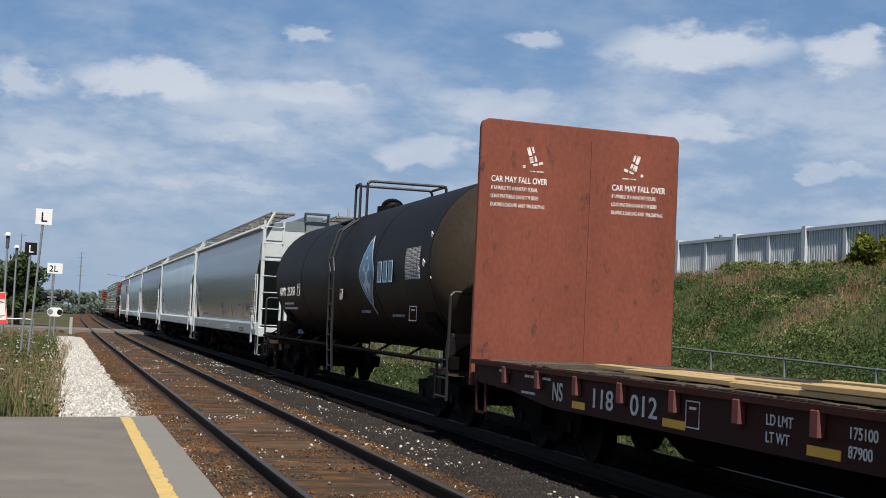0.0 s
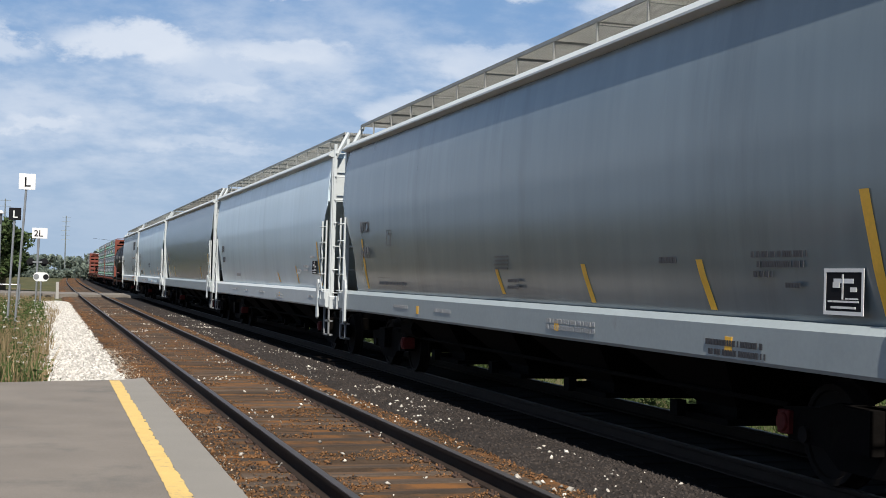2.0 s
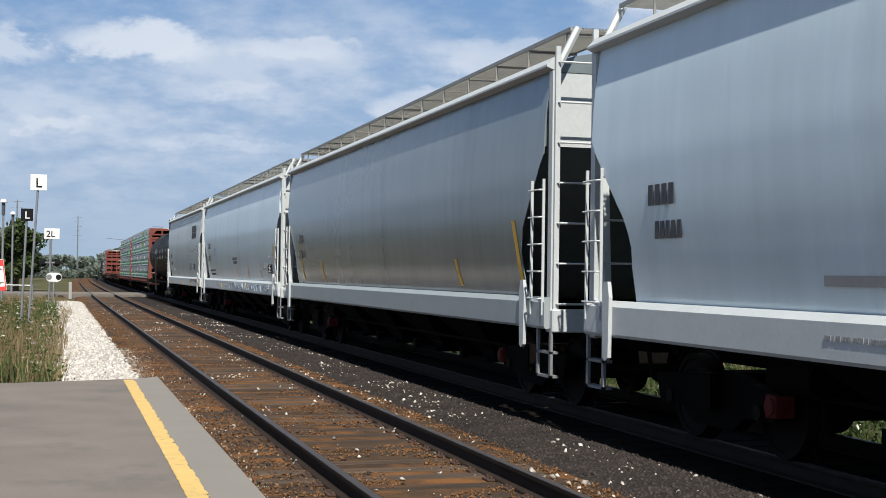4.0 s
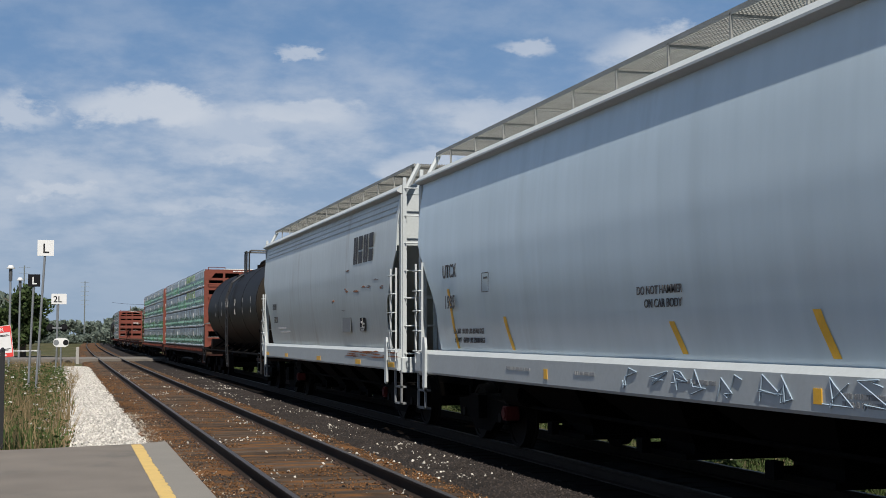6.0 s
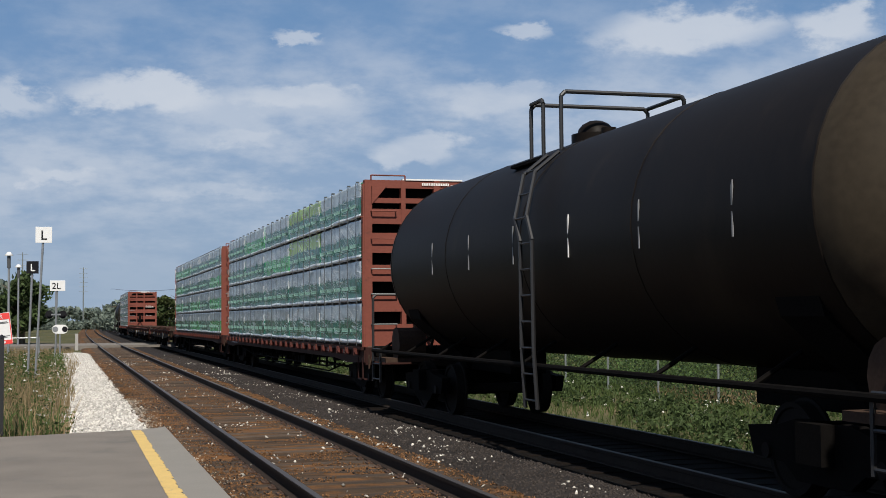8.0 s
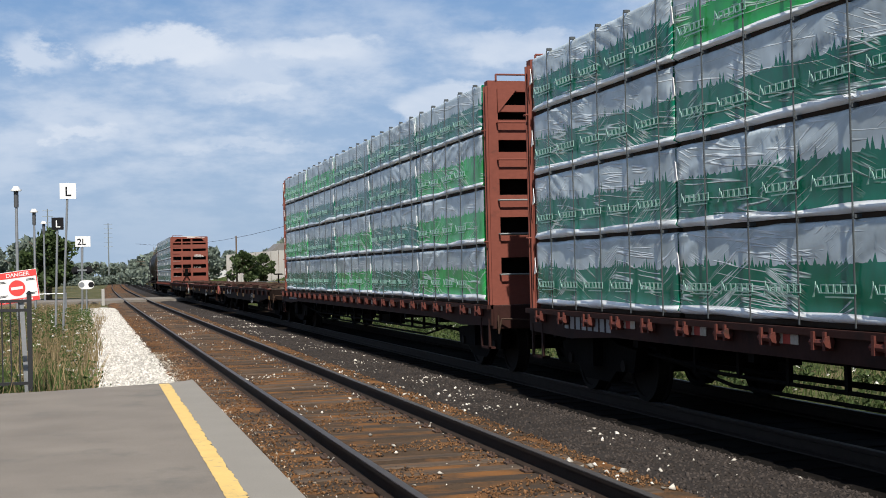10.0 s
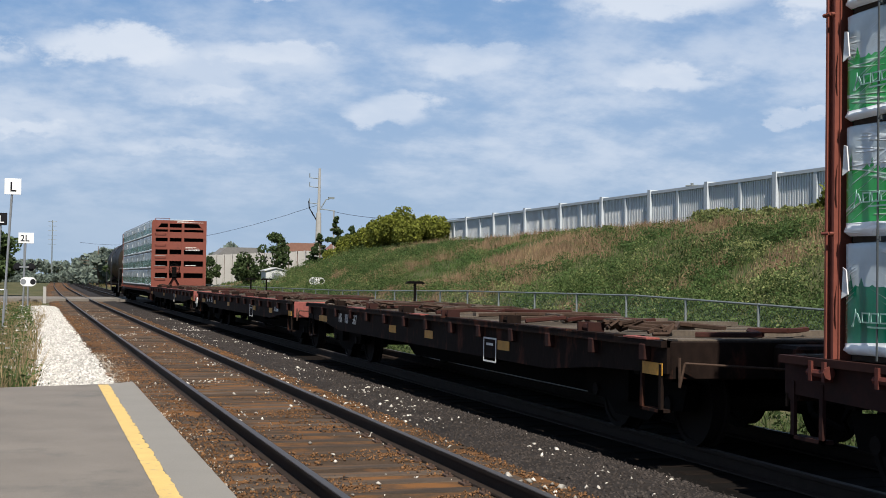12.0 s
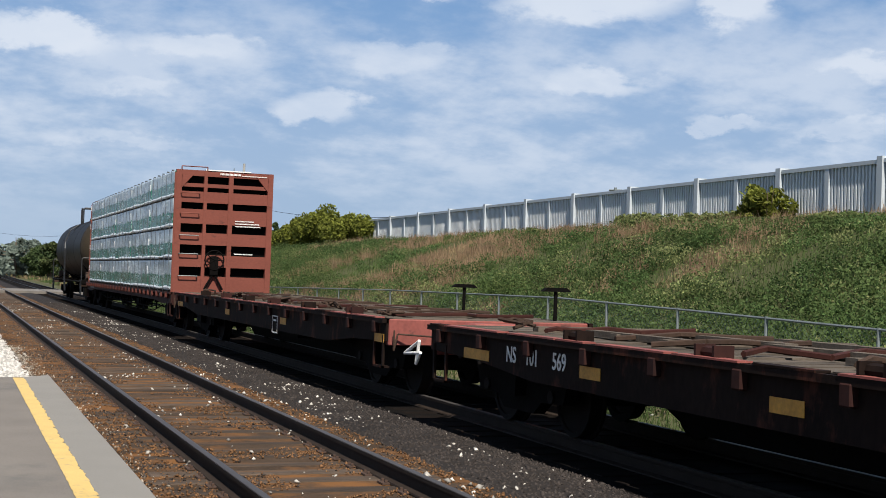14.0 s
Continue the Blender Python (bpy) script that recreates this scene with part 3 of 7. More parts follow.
# ---- rolling stock; every car's own space: x across, y along with 0 at the coupling nearer the camera, z up from the rail ----
def add_truck(car, y):
    bm = bmesh.new()
    for s in (-1, 1):
        x = s * 1.0
        prism(bm, [(y - 1.25, 0.62), (y - 1.15, 0.36), (y - 0.62, 0.34), (y - 0.4, 0.2), (y + 0.4, 0.2), (y + 0.62, 0.34), (y + 1.15, 0.36), (y + 1.25, 0.62),
                   (y + 0.7, 0.66), (y + 0.45, 0.72), (y - 0.45, 0.72), (y - 0.7, 0.66)], "x", x - 0.07, x + 0.07)
    box(bm, -1.2, 1.2, y - 0.2, y + 0.2, 0.38, 0.72)
    fr = part("truck", bm, under_black, car, "grimy bogie frame, blackened for the shade")
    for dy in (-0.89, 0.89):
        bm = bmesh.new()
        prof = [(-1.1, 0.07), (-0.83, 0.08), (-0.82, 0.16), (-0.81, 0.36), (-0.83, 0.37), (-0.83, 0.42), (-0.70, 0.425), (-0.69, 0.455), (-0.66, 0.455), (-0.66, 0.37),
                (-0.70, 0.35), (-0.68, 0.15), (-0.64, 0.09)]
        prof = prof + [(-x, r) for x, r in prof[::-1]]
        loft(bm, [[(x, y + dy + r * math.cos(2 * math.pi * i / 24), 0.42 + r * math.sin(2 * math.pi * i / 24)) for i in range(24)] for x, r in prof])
        part("wheelset", bm, wheel_rust_shaded, fr, "worn steel wheel pair", smooth=True)


def add_coupler(car, y, s):
    bm = bmesh.new()
    box(bm, -0.09, 0.09, y, y + s * 0.75, 0.76, 0.98)
    box(bm, -0.17, 0.15, y - s * 0.06, y + s * 0.22, 0.72, 1.02)
    pipe(bm, [(-0.35, y + s * 0.5, 0.8), (-0.4, y + s * 0.25, 0.45), (-0.2, y + s * 0.02, 0.32), (0.0, y, 0.42)], 0.03)
    part("coupler", bm, under_black, car, bevel=0.012)


def ladder(car, a, b, across, rungs, material, r=0.014, rail=0.03, name="ladder"):
    """Two flat rails from a up to b (lower ends a, a + across) with round rungs."""
    bm = bmesh.new()
    a, b, w = Vector(a), Vector(b), Vector(across)
    for o in (Vector(), w):
        p, q = a + o, b + o
        box(bm, p.x - rail, p.x + rail, p.y - rail * 0.6, p.y + rail * 0.6, p.z, q.z)
    for i in range(rungs):
        c = a.lerp(b, (i + 0.6) / rungs)
        out = Vector((0, -0.05, 0)) if abs(w.x) > 0.1 else Vector((-0.05, 0, 0))
        pipe(bm, [c, c + out + w * 0.03, c + out + w * 0.97, c + w], r)
    return part(name, bm, material, car)


def side_bars(car, rows, x, material, name="stencil"):
    """Unreadable small print as bars: rows of (y start, z, length, height), running towards the camera end."""
    for y, z, n, h in rows:
        bm = bmesh.new()
        k = y
        step = h * 0.55
        while k > y - n:
            box(bm, x - 0.003, x + 0.002, k - step * 0.72, k, z, z + h)
            k -= step
            if random.random() < 0.16:
                k -= step
        tagged(part(name, bm, material, car), kind="stuff")


def hopper(L, paint, frame_paint, label, stripes=(), ribs=False, sill_paint=None):
    car = thing("covered_hopper_car", label, "railway wagon", "covered hoppers in the train")
    edge = [(1.3, 1.62), (1.9, 1.68), (2.15, 1.6), (2.75, 1.02), (3.05, 0.75), (4.2, 0.75)]
    slope = [(1.3, 3.6), (3.15, 0.86), (4.2, 0.86)]
    side = [(1.3, 1.44), (1.7, 1.52), (2.3, 1.585), (2.9, 1.61), (3.5, 1.585), (4.05, 1.51)]
    rings = []
    zs = [1.3, 1.5, 1.7, 1.9, 2.05, 2.2, 2.45, 2.7, 2.9, 3.05, 3.15, 3.4, 3.6, 3.8, 4.05]
    for z in zs:
        x, e, s = lerp_table(side, z), lerp_table(edge, z), lerp_table(slope, z)
        i = 0.012
        rings.append([(-x, e, z), (-x, L - e, z), (-x + i, L - e, z), (-x + i, L - s - 0.001, z), (x - i, L - s - 0.001, z), (x - i, L - e, z),
                      (x, L - e, z), (x, e, z), (x - i, e, z), (x - i, s + 0.001, z), (-x + i, s + 0.001, z), (-x + i, e, z)])
    bm = bmesh.new()
    loft(bm, rings)
    body = part("body", bm, paint, car, smooth=True)
    bm = bmesh.new()
    e = 0.86
    xs = [(-1.5, 4.14), (-1.2, 4.24), (-0.7, 4.33), (0, 4.37), (0.7, 4.33), (1.2, 4.24), (1.5, 4.14), (1.5, 4.04), (-1.5, 4.04)]
    prism(bm, xs, "y", e - 0.03, L - e + 0.03)
    part("roof", bm, paint, car)
    for s in (-1, 1):
        bm = bmesh.new()
        prism(bm, [(s * 1.48, 4.03), (s * 1.545, 4.035), (s * 1.622, 4.065), (s * 1.622, 4.09), (s * 1.535, 4.18), (s * 1.48, 4.20)], "y", 0.62, L - 0.62)
        part("top_chord", bm, frame_paint, car)
        if ribs:
            for z in (3.93, 3.83, 3.73):
                bm = bmesh.new()
                x = lerp_table(side, z)
                prism(bm, [(s * (x - 0.03), z - 0.02), (s * (x + 0.016), z), (s * (x + 0.016), z + 0.014), (s * (x - 0.03), z + 0.03)], "y", 0.9, L - 0.9)
                part("top_rib", bm, paint, car)
        bm = bmesh.new()
        prism(bm, [(s * 1.47, 0.99), (s * 1.60, 0.99), (s * 1.62, 1.02), (s * 1.62, 1.30), (s * 1.55, 1.36), (s * 1.47, 1.36)], "y", 0.62, L - 0.62)
        part("side_sill", bm, sill_paint or frame_paint, car)
    # hatch trough and roof walk on brackets
    bm = bmesh.new()
    box(bm, -0.28, 0.28, 1.1, L - 1.1, 4.33, 4.52)
    part("hatch_cover", bm, paint, car, bevel=0.02)
    for s in (-1, 1):
        bm = bmesh.new()
        x0, x1 = (-1.28, -0.62) if s < 0 else (0.62, 1.28)
        n = 17
        for i in range(n):
            x = x0 + (x1 - x0) * i / (n - 1)
            w = 0.006 if 0 < i < n - 1 else 0.012
            box(bm, x - w, x + w, 0.72, L - 0.72, 4.54 if 0 < i < n - 1 else 4.52, 4.57)
        k = 0.75
        while k < L - 0.72:
            box(bm, x0, x1, k - 0.006, k + 0.006, 4.535, 4.555)
            k += 0.055
        walk_ob = part("roof_walk", bm, grating, car, "open steel grating roof walk")
        k = 0.9
        while k < L - 0.6:
            bm = bmesh.new()
            xo = x0 if s < 0 else x1
            box(bm, xo - 0.012, xo + 0.012, k - 0.012, k + 0.012, 4.2, 4.54)
            box(bm, min(x0, x1), max(x0, x1), k - 0.02, k + 0.02, 4.49, 4.525)
            part("walk_bracket", bm, grating, walk_ob)
            k += 1.33
    # ends
    for s, y0 in ((1, 0.0), (-1, L)):
        def Y(d):
            return y0 + s * d
        bm = bmesh.new()
        box(bm, -1.55, 1.55, min(Y(0.52), Y(0.76)), max(Y(0.52), Y(0.76)), 0.95, 1.22)
        part("end_sill", bm, frame_paint, car, bevel=0.015)
        bm = bmesh.new()
        box(bm, -1.46, 1.46, min(Y(0.835), Y(0.85)), max(Y(0.835), Y(0.85)), 3.15, 4.03)
        part("end_sheet", bm, frame_paint, car)
        if s > 0:
            bm = bmesh.new()
            prism(bm, [(-0.33, 4.36), (-0.30, 4.36), (-0.30, 4.55), (0.35, 4.55), (0.35, 4.36), (0.38, 4.36), (0.38, 4.60), (-0.33, 4.60)], "y", 0.55, 0.86)
            part("end_platform", bm, lamp_dark, car, "dark end platform on the roof")
            bm = bmesh.new()
            box(bm, -0.3, 0.3, 0.80, 0.825, 3.95, 4.26)
            part("end_grille", bm, galv_dull, car)
        for q in (-1, 1):
            bm = bmesh.new()
            box(bm, q * 1.5 - 0.05, q * 1.5 + 0.05, min(Y(0.6), Y(0.72)), max(Y(0.6), Y(0.72)), 1.2, 4.02)
            rod(bm, (q * 1.5, Y(0.66), 4.0), (q * 1.22, Y(0.66), 4.55), 0.045, 6)
            part("corner_post", bm, frame_paint, car)
            bm = bmesh.new()
            prism(bm, [(Y(0.75), 1.2), (Y(0.95), 1.2), (Y(1.0), 2.9), (Y(0.9), 3.0)], "x", q * 0.75 - 0.04, q * 0.75 + 0.04)
            part("end_brace", bm, frame_paint, car)
        ladder(car, (-1.5, Y(0.57), 1.0), (-1.5, Y(0.57), 4.3), (0.55, 0, 0), 7, frame_paint)
        ladder(car, (-1.62, Y(0.68), 1.15), (-1.62, Y(0.68), 2.75), (0, s * 0.40, 0), 5, frame_paint, r=0.011, rail=0.016)
        bm = bmesh.new()
        for d in (0.55, 0.98):
            box(bm, -1.56, -1.53, min(Y(d), Y(d + 0.06)), max(Y(d), Y(d + 0.06)), 0.42, 1.0)
        box(bm, -1.56, -1.46, min(Y(0.55), Y(1.04)), max(Y(0.55), Y(1.04)), 0.42, 0.45)
        box(bm, -1.56, -1.46, min(Y(0.55), Y(1.04)), max(Y(0.55), Y(1.04)), 0.70, 0.73)
        # darker than the frame paint: the steps' shade is put into their colour
        part("sill_step", bm, dark_patch, car)
        bm = bmesh.new()
        prism(bm, [(Y(1.24), 0.78), (Y(1.31), 0.74), (Y(1.38), 0.78), (Y(1.4), 1.4), (Y(1.36), 1.56), (Y(1.26), 1.56), (Y(1.22), 1.4)], "x", -1.66, -1.62)
        part("jacking_plate", bm, frame_paint, car)
        add_coupler(car, Y(0.0), s)
        add_truck(car, Y(2.55))
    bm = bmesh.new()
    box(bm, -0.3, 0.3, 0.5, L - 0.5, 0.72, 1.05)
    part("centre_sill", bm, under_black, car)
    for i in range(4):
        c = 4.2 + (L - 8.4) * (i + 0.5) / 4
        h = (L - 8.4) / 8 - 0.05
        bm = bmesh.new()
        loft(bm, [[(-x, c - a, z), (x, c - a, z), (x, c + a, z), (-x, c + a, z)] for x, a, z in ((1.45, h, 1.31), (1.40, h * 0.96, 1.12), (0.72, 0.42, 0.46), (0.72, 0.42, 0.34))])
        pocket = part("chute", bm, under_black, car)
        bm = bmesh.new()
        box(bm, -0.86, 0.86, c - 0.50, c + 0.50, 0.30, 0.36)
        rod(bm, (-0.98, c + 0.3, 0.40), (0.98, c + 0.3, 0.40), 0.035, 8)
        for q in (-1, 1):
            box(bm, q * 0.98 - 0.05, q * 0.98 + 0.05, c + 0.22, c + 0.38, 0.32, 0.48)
        part("outlet_gate", bm, under_black, pocket, "grimy sliding outlet gate with a capstan bar, blackened for shade")
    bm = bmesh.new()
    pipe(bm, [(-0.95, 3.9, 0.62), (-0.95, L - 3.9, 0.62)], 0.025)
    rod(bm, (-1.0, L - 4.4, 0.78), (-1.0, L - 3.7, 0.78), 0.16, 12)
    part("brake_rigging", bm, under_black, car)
    for y in (3.72, L - 3.72):
        bm = bmesh.new()
        box(bm, -1.12, -0.92, y - 0.09, y + 0.09, 0.40, 0.60)
        rod(bm, (-1.14, y, 0.5), (-1.05, y, 0.5), 0.085, 10)
        part("door_gear", bm, reflect_dull, car, "dull red gear box of an outlet door", bevel=0.01)
    for y, z0, z1 in stripes:
        bm = bmesh.new()
        n = 8
        rows = [[(-lerp_table(side, z0 + (z1 - z0) * k / n) - 0.006, y + 0.18 * k / n + d, z0 + (z1 - z0) * k / n) for d in (-0.06, 0.06)] for k in range(n + 1)]
        loft(bm, rows, close=False, cap=False)
        part("reflector_stripe", bm, reflect_yellow, car)
    return car


def tank_car(L, label, r=1.48, zc=2.55):
    car = thing("tank_car", label, "railway wagon", "tank cars in the train")
    bm = bmesh.new()
    seg, rings = 40, []
    y0, y1 = 0.95, L - 0.95
    hd = 0.95
    prof = [(y0 + hd * (1 - math.cos(k * math.pi / 16)), r * math.sin(k * math.pi / 16)) for k in range(0, 9)]
    prof[0] = (y0, 0.02)
    prof = prof + [(y1 - (p - y0), q) for p, q in prof[::-1]]
    for y, q in prof:
        rings.append([(q * math.cos(2 * math.pi * i / seg), y, zc + q * math.sin(2 * math.pi * i / seg)) for i in range(seg)])
    loft(bm, rings[8:-8], cap=False)
    part("tank", bm, tank_black, car, smooth=True)
    for ends in (rings[:9], rings[-9:]):
        bm = bmesh.new()
        loft(bm, ends)
        part("tank_end", bm, tank_head, car, "brown domed end", smooth=True)
    for y in [y0 + hd] + [y0 + hd + (y1 - y0 - 2 * hd) * k / 4 for k in (1, 2, 3)] + [y1 - hd]:
        bm = bmesh.new()
        loft(bm, [[((r + d) * math.cos(2 * math.pi * i / seg), y + o, zc + (r + d) * math.sin(2 * math.pi * i / seg)) for i in range(seg)] for o, d in ((-0.03, -0.01), (-0.015, 0.007), (0.015, 0.007), (0.03, -0.01))], cap=False)
        part("weld_seam", bm, tank_black, car, smooth=True)
    m = L / 2
    # manway, valves, platform and the guard rail on top
    top = zc + r
    bm = bmesh.new()
    rod(bm, (0, m + 1.0, top - 0.1), (0, m + 1.0, top + 0.10), 0.34, 20)
    loft(bm, [[(0.26 * math.cos(a) * math.cos(2 * math.pi * i / 20), m + 1.0 + 0.26 * math.cos(a) * math.sin(2 * math.pi * i / 20), top + 0.10 + 0.2 * math.sin(a)) for i in range(20)]
              for a in (0, 0.4, 0.8, 1.2, 1.5)])
    part("manway", bm, tank_black, car, smooth=True)
    for dx, dy in ((-0.1, 0.3), (0.25, 0.1), (0.3, 0.6)):
        bm = bmesh.new()
        rod(bm, (dx, m + dy, top - 0.1), (dx, m + dy, top + 0.1), 0.10, 12)
        part("valve_cover", bm, tank_black, car, smooth=True)
    bm = bmesh.new()
    box(bm, -1.0, 1.0, m + 0.45, m + 1.75, top - 0.32, top - 0.28)
    part("top_platform", bm, under_black, car)
    h = top + 0.60
    for y, foot, x0, x1 in ((m + 0.5, top - 0.3, -0.7, 1.1), (m + 1.7, top - 0.3, -0.7, 1.1)):
        bm = bmesh.new()
        pipe(bm, [(x0, y, foot), (x0, y, h - 0.06), (x0 + 0.06, y, h), (x1 - 0.06, y, h), (x1, y, h - 0.06), (x1, y, foot)], 0.03, 8)
        part("guard_rail", bm, black_iron, car)
    for x, y0, y1, d in ((1.1, m + 0.5, m + 1.7, 0.0), (-0.7, m + 1.2, m + 1.7, 0.0)):
        bm = bmesh.new()
        pipe(bm, [(x, y0, top - 0.3), (x, y0, h - 0.06), (x, y0 + 0.06, h), (x, y1, h)], 0.03, 8)
        part("guard_rail", bm, black_iron, car)
    # ladder bent round the tank side
    def ladder_x(z):
        return lerp_table([(0.5, -1.58), (1.2, -1.62), (zc + 0.3, -1.63), (zc + 0.9, -1.38), (top - 0.3, -1.0)], z)
    rungs_ladder = thing_part("ladder", car)
    for dy in (-0.9, -0.46):
        bm = bmesh.new()
        pipe(bm, [(ladder_x(z), m + dy + 0.9 * max(0.0, z - zc) / r, z) for z in (0.5, 1.2, zc, zc + 0.3, zc + 0.6, zc + 0.9, top - 0.3)], 0.026, 6)
        part("stile", bm, black_iron, rungs_ladder)
    for k in range(10):
        z = 0.6 + 0.32 * k
        o = m + 0.9 * max(0.0, z - zc) / r
        bm = bmesh.new()
        pipe(bm, [(ladder_x(z), o - 0.9, z), (ladder_x(z), o - 0.46, z)], 0.014, 6)
        part("rung", bm, black_iron, rungs_ladder)
    # underframe
    for s in (-1, 1):
        bm = bmesh.new()
        pipe(bm, [(s * 1.55, 0.7, 1.02), (s * 1.55, L - 0.7, 1.02)], 0.035, 8)
        for k in range(9):
            y = 0.9 + (L - 1.8) * k / 8
            rod(bm, (s * 1.5, y, 1.0), (s * 1.0, y, 1.3), 0.025, 6)
        part("side_rail", bm, galv if s > 0 else under_black, car)
    for s, yy in ((1, 0.0), (-1, L)):
        def Y(d):
            return yy + s * d
        bm = bmesh.new()
        prism(bm, [(-0.35, 0.75), (0.35, 0.75), (0.5, 1.0), (1.2, 1.6), (1.35, 2.1), (-1.35, 2.1), (-1.2, 1.6), (-0.5, 1.0)], "y", min(Y(2.2), Y(2.9)), max(Y(2.2), Y(2.9)))
        part("saddle", bm, under_black, car)
        bm = bmesh.new()
        box(bm, -0.3, 0.3, min(Y(0.45), Y(5.0)), max(Y(0.45), Y(5.0)), 0.72, 1.1)
        box(bm, -1.5, 1.5, min(Y(0.4), Y(0.6)), max(Y(0.4), Y(0.6)), 0.9, 1.1)
        part("stub_sill", bm, under_black, car, bevel=0.015)
        steps = thing_part("end_ladder", car)
        bm = bmesh.new()
        pipe(bm, [(-1.5, Y(0.5), 0.45), (-1.5, Y(0.5), 2.0), (-1.44, Y(0.5), 2.06), (1.44, Y(0.5), 2.06), (1.5, Y(0.5), 2.0), (1.5, Y(0.5), 0.45)], 0.025, 6)
        part("end_rail", bm, black_iron, steps)
        bm = bmesh.new()
        pipe(bm, [(-1.5, Y(1.1), 0.45), (-1.5, Y(1.1), 1.05)], 0.025, 6)
        part("stile", bm, black_iron, steps)
        for z in (0.5, 0.78, 1.05):
            bm = bmesh.new()
            pipe(bm, [(-1.5, Y(0.5), z), (-1.5, Y(1.1), z)], 0.016, 6)
            part("rung", bm, black_iron, steps)
        bm = bmesh.new()
        for k in range(14):
            a, b = 2 * math.pi * k / 14, 2 * math.pi * (k + 1) / 14
            rod(bm, (-0.3 + 0.27 * math.cos(a), Y(0.62), 1.75 + 0.27 * math.sin(a)), (-0.3 + 0.27 * math.cos(b), Y(0.62), 1.75 + 0.27 * math.sin(b)), 0.02, 5)
        for k in range(5):
            a = 2 * math.pi * k / 5
            rod(bm, (-0.3, Y(0.62), 1.75), (-0.3 + 0.26 * math.cos(a), Y(0.62), 1.75 + 0.26 * math.sin(a)), 0.014, 5)
        rod(bm, (-0.3, Y(0.62), 1.75), (-0.3, Y(0.85), 1.75), 0.05, 8)
        pipe(bm, [(-0.3, Y(0.75), 1.72), (-0.45, Y(0.75), 1.05)], 0.03)
        part("brake_wheel", bm, rail_side, car, "rusty brake wheel on its bracket")
        bm = bmesh.new()
        rod(bm, (-1.25, Y(1.25), 1.15), (-0.75, Y(1.25), 1.15), 0.3, 14)
        box(bm, -1.5, -0.5, min(Y(0.45), Y(1.5)), max(Y(0.45), Y(1.5)), 0.82, 0.9)
        part("end_gear", bm, pocket_grime, car, "grimy end platform with a brake cylinder")
        add_coupler(car, Y(0.0), s)
        add_truck(car, Y(2.5))
    return car


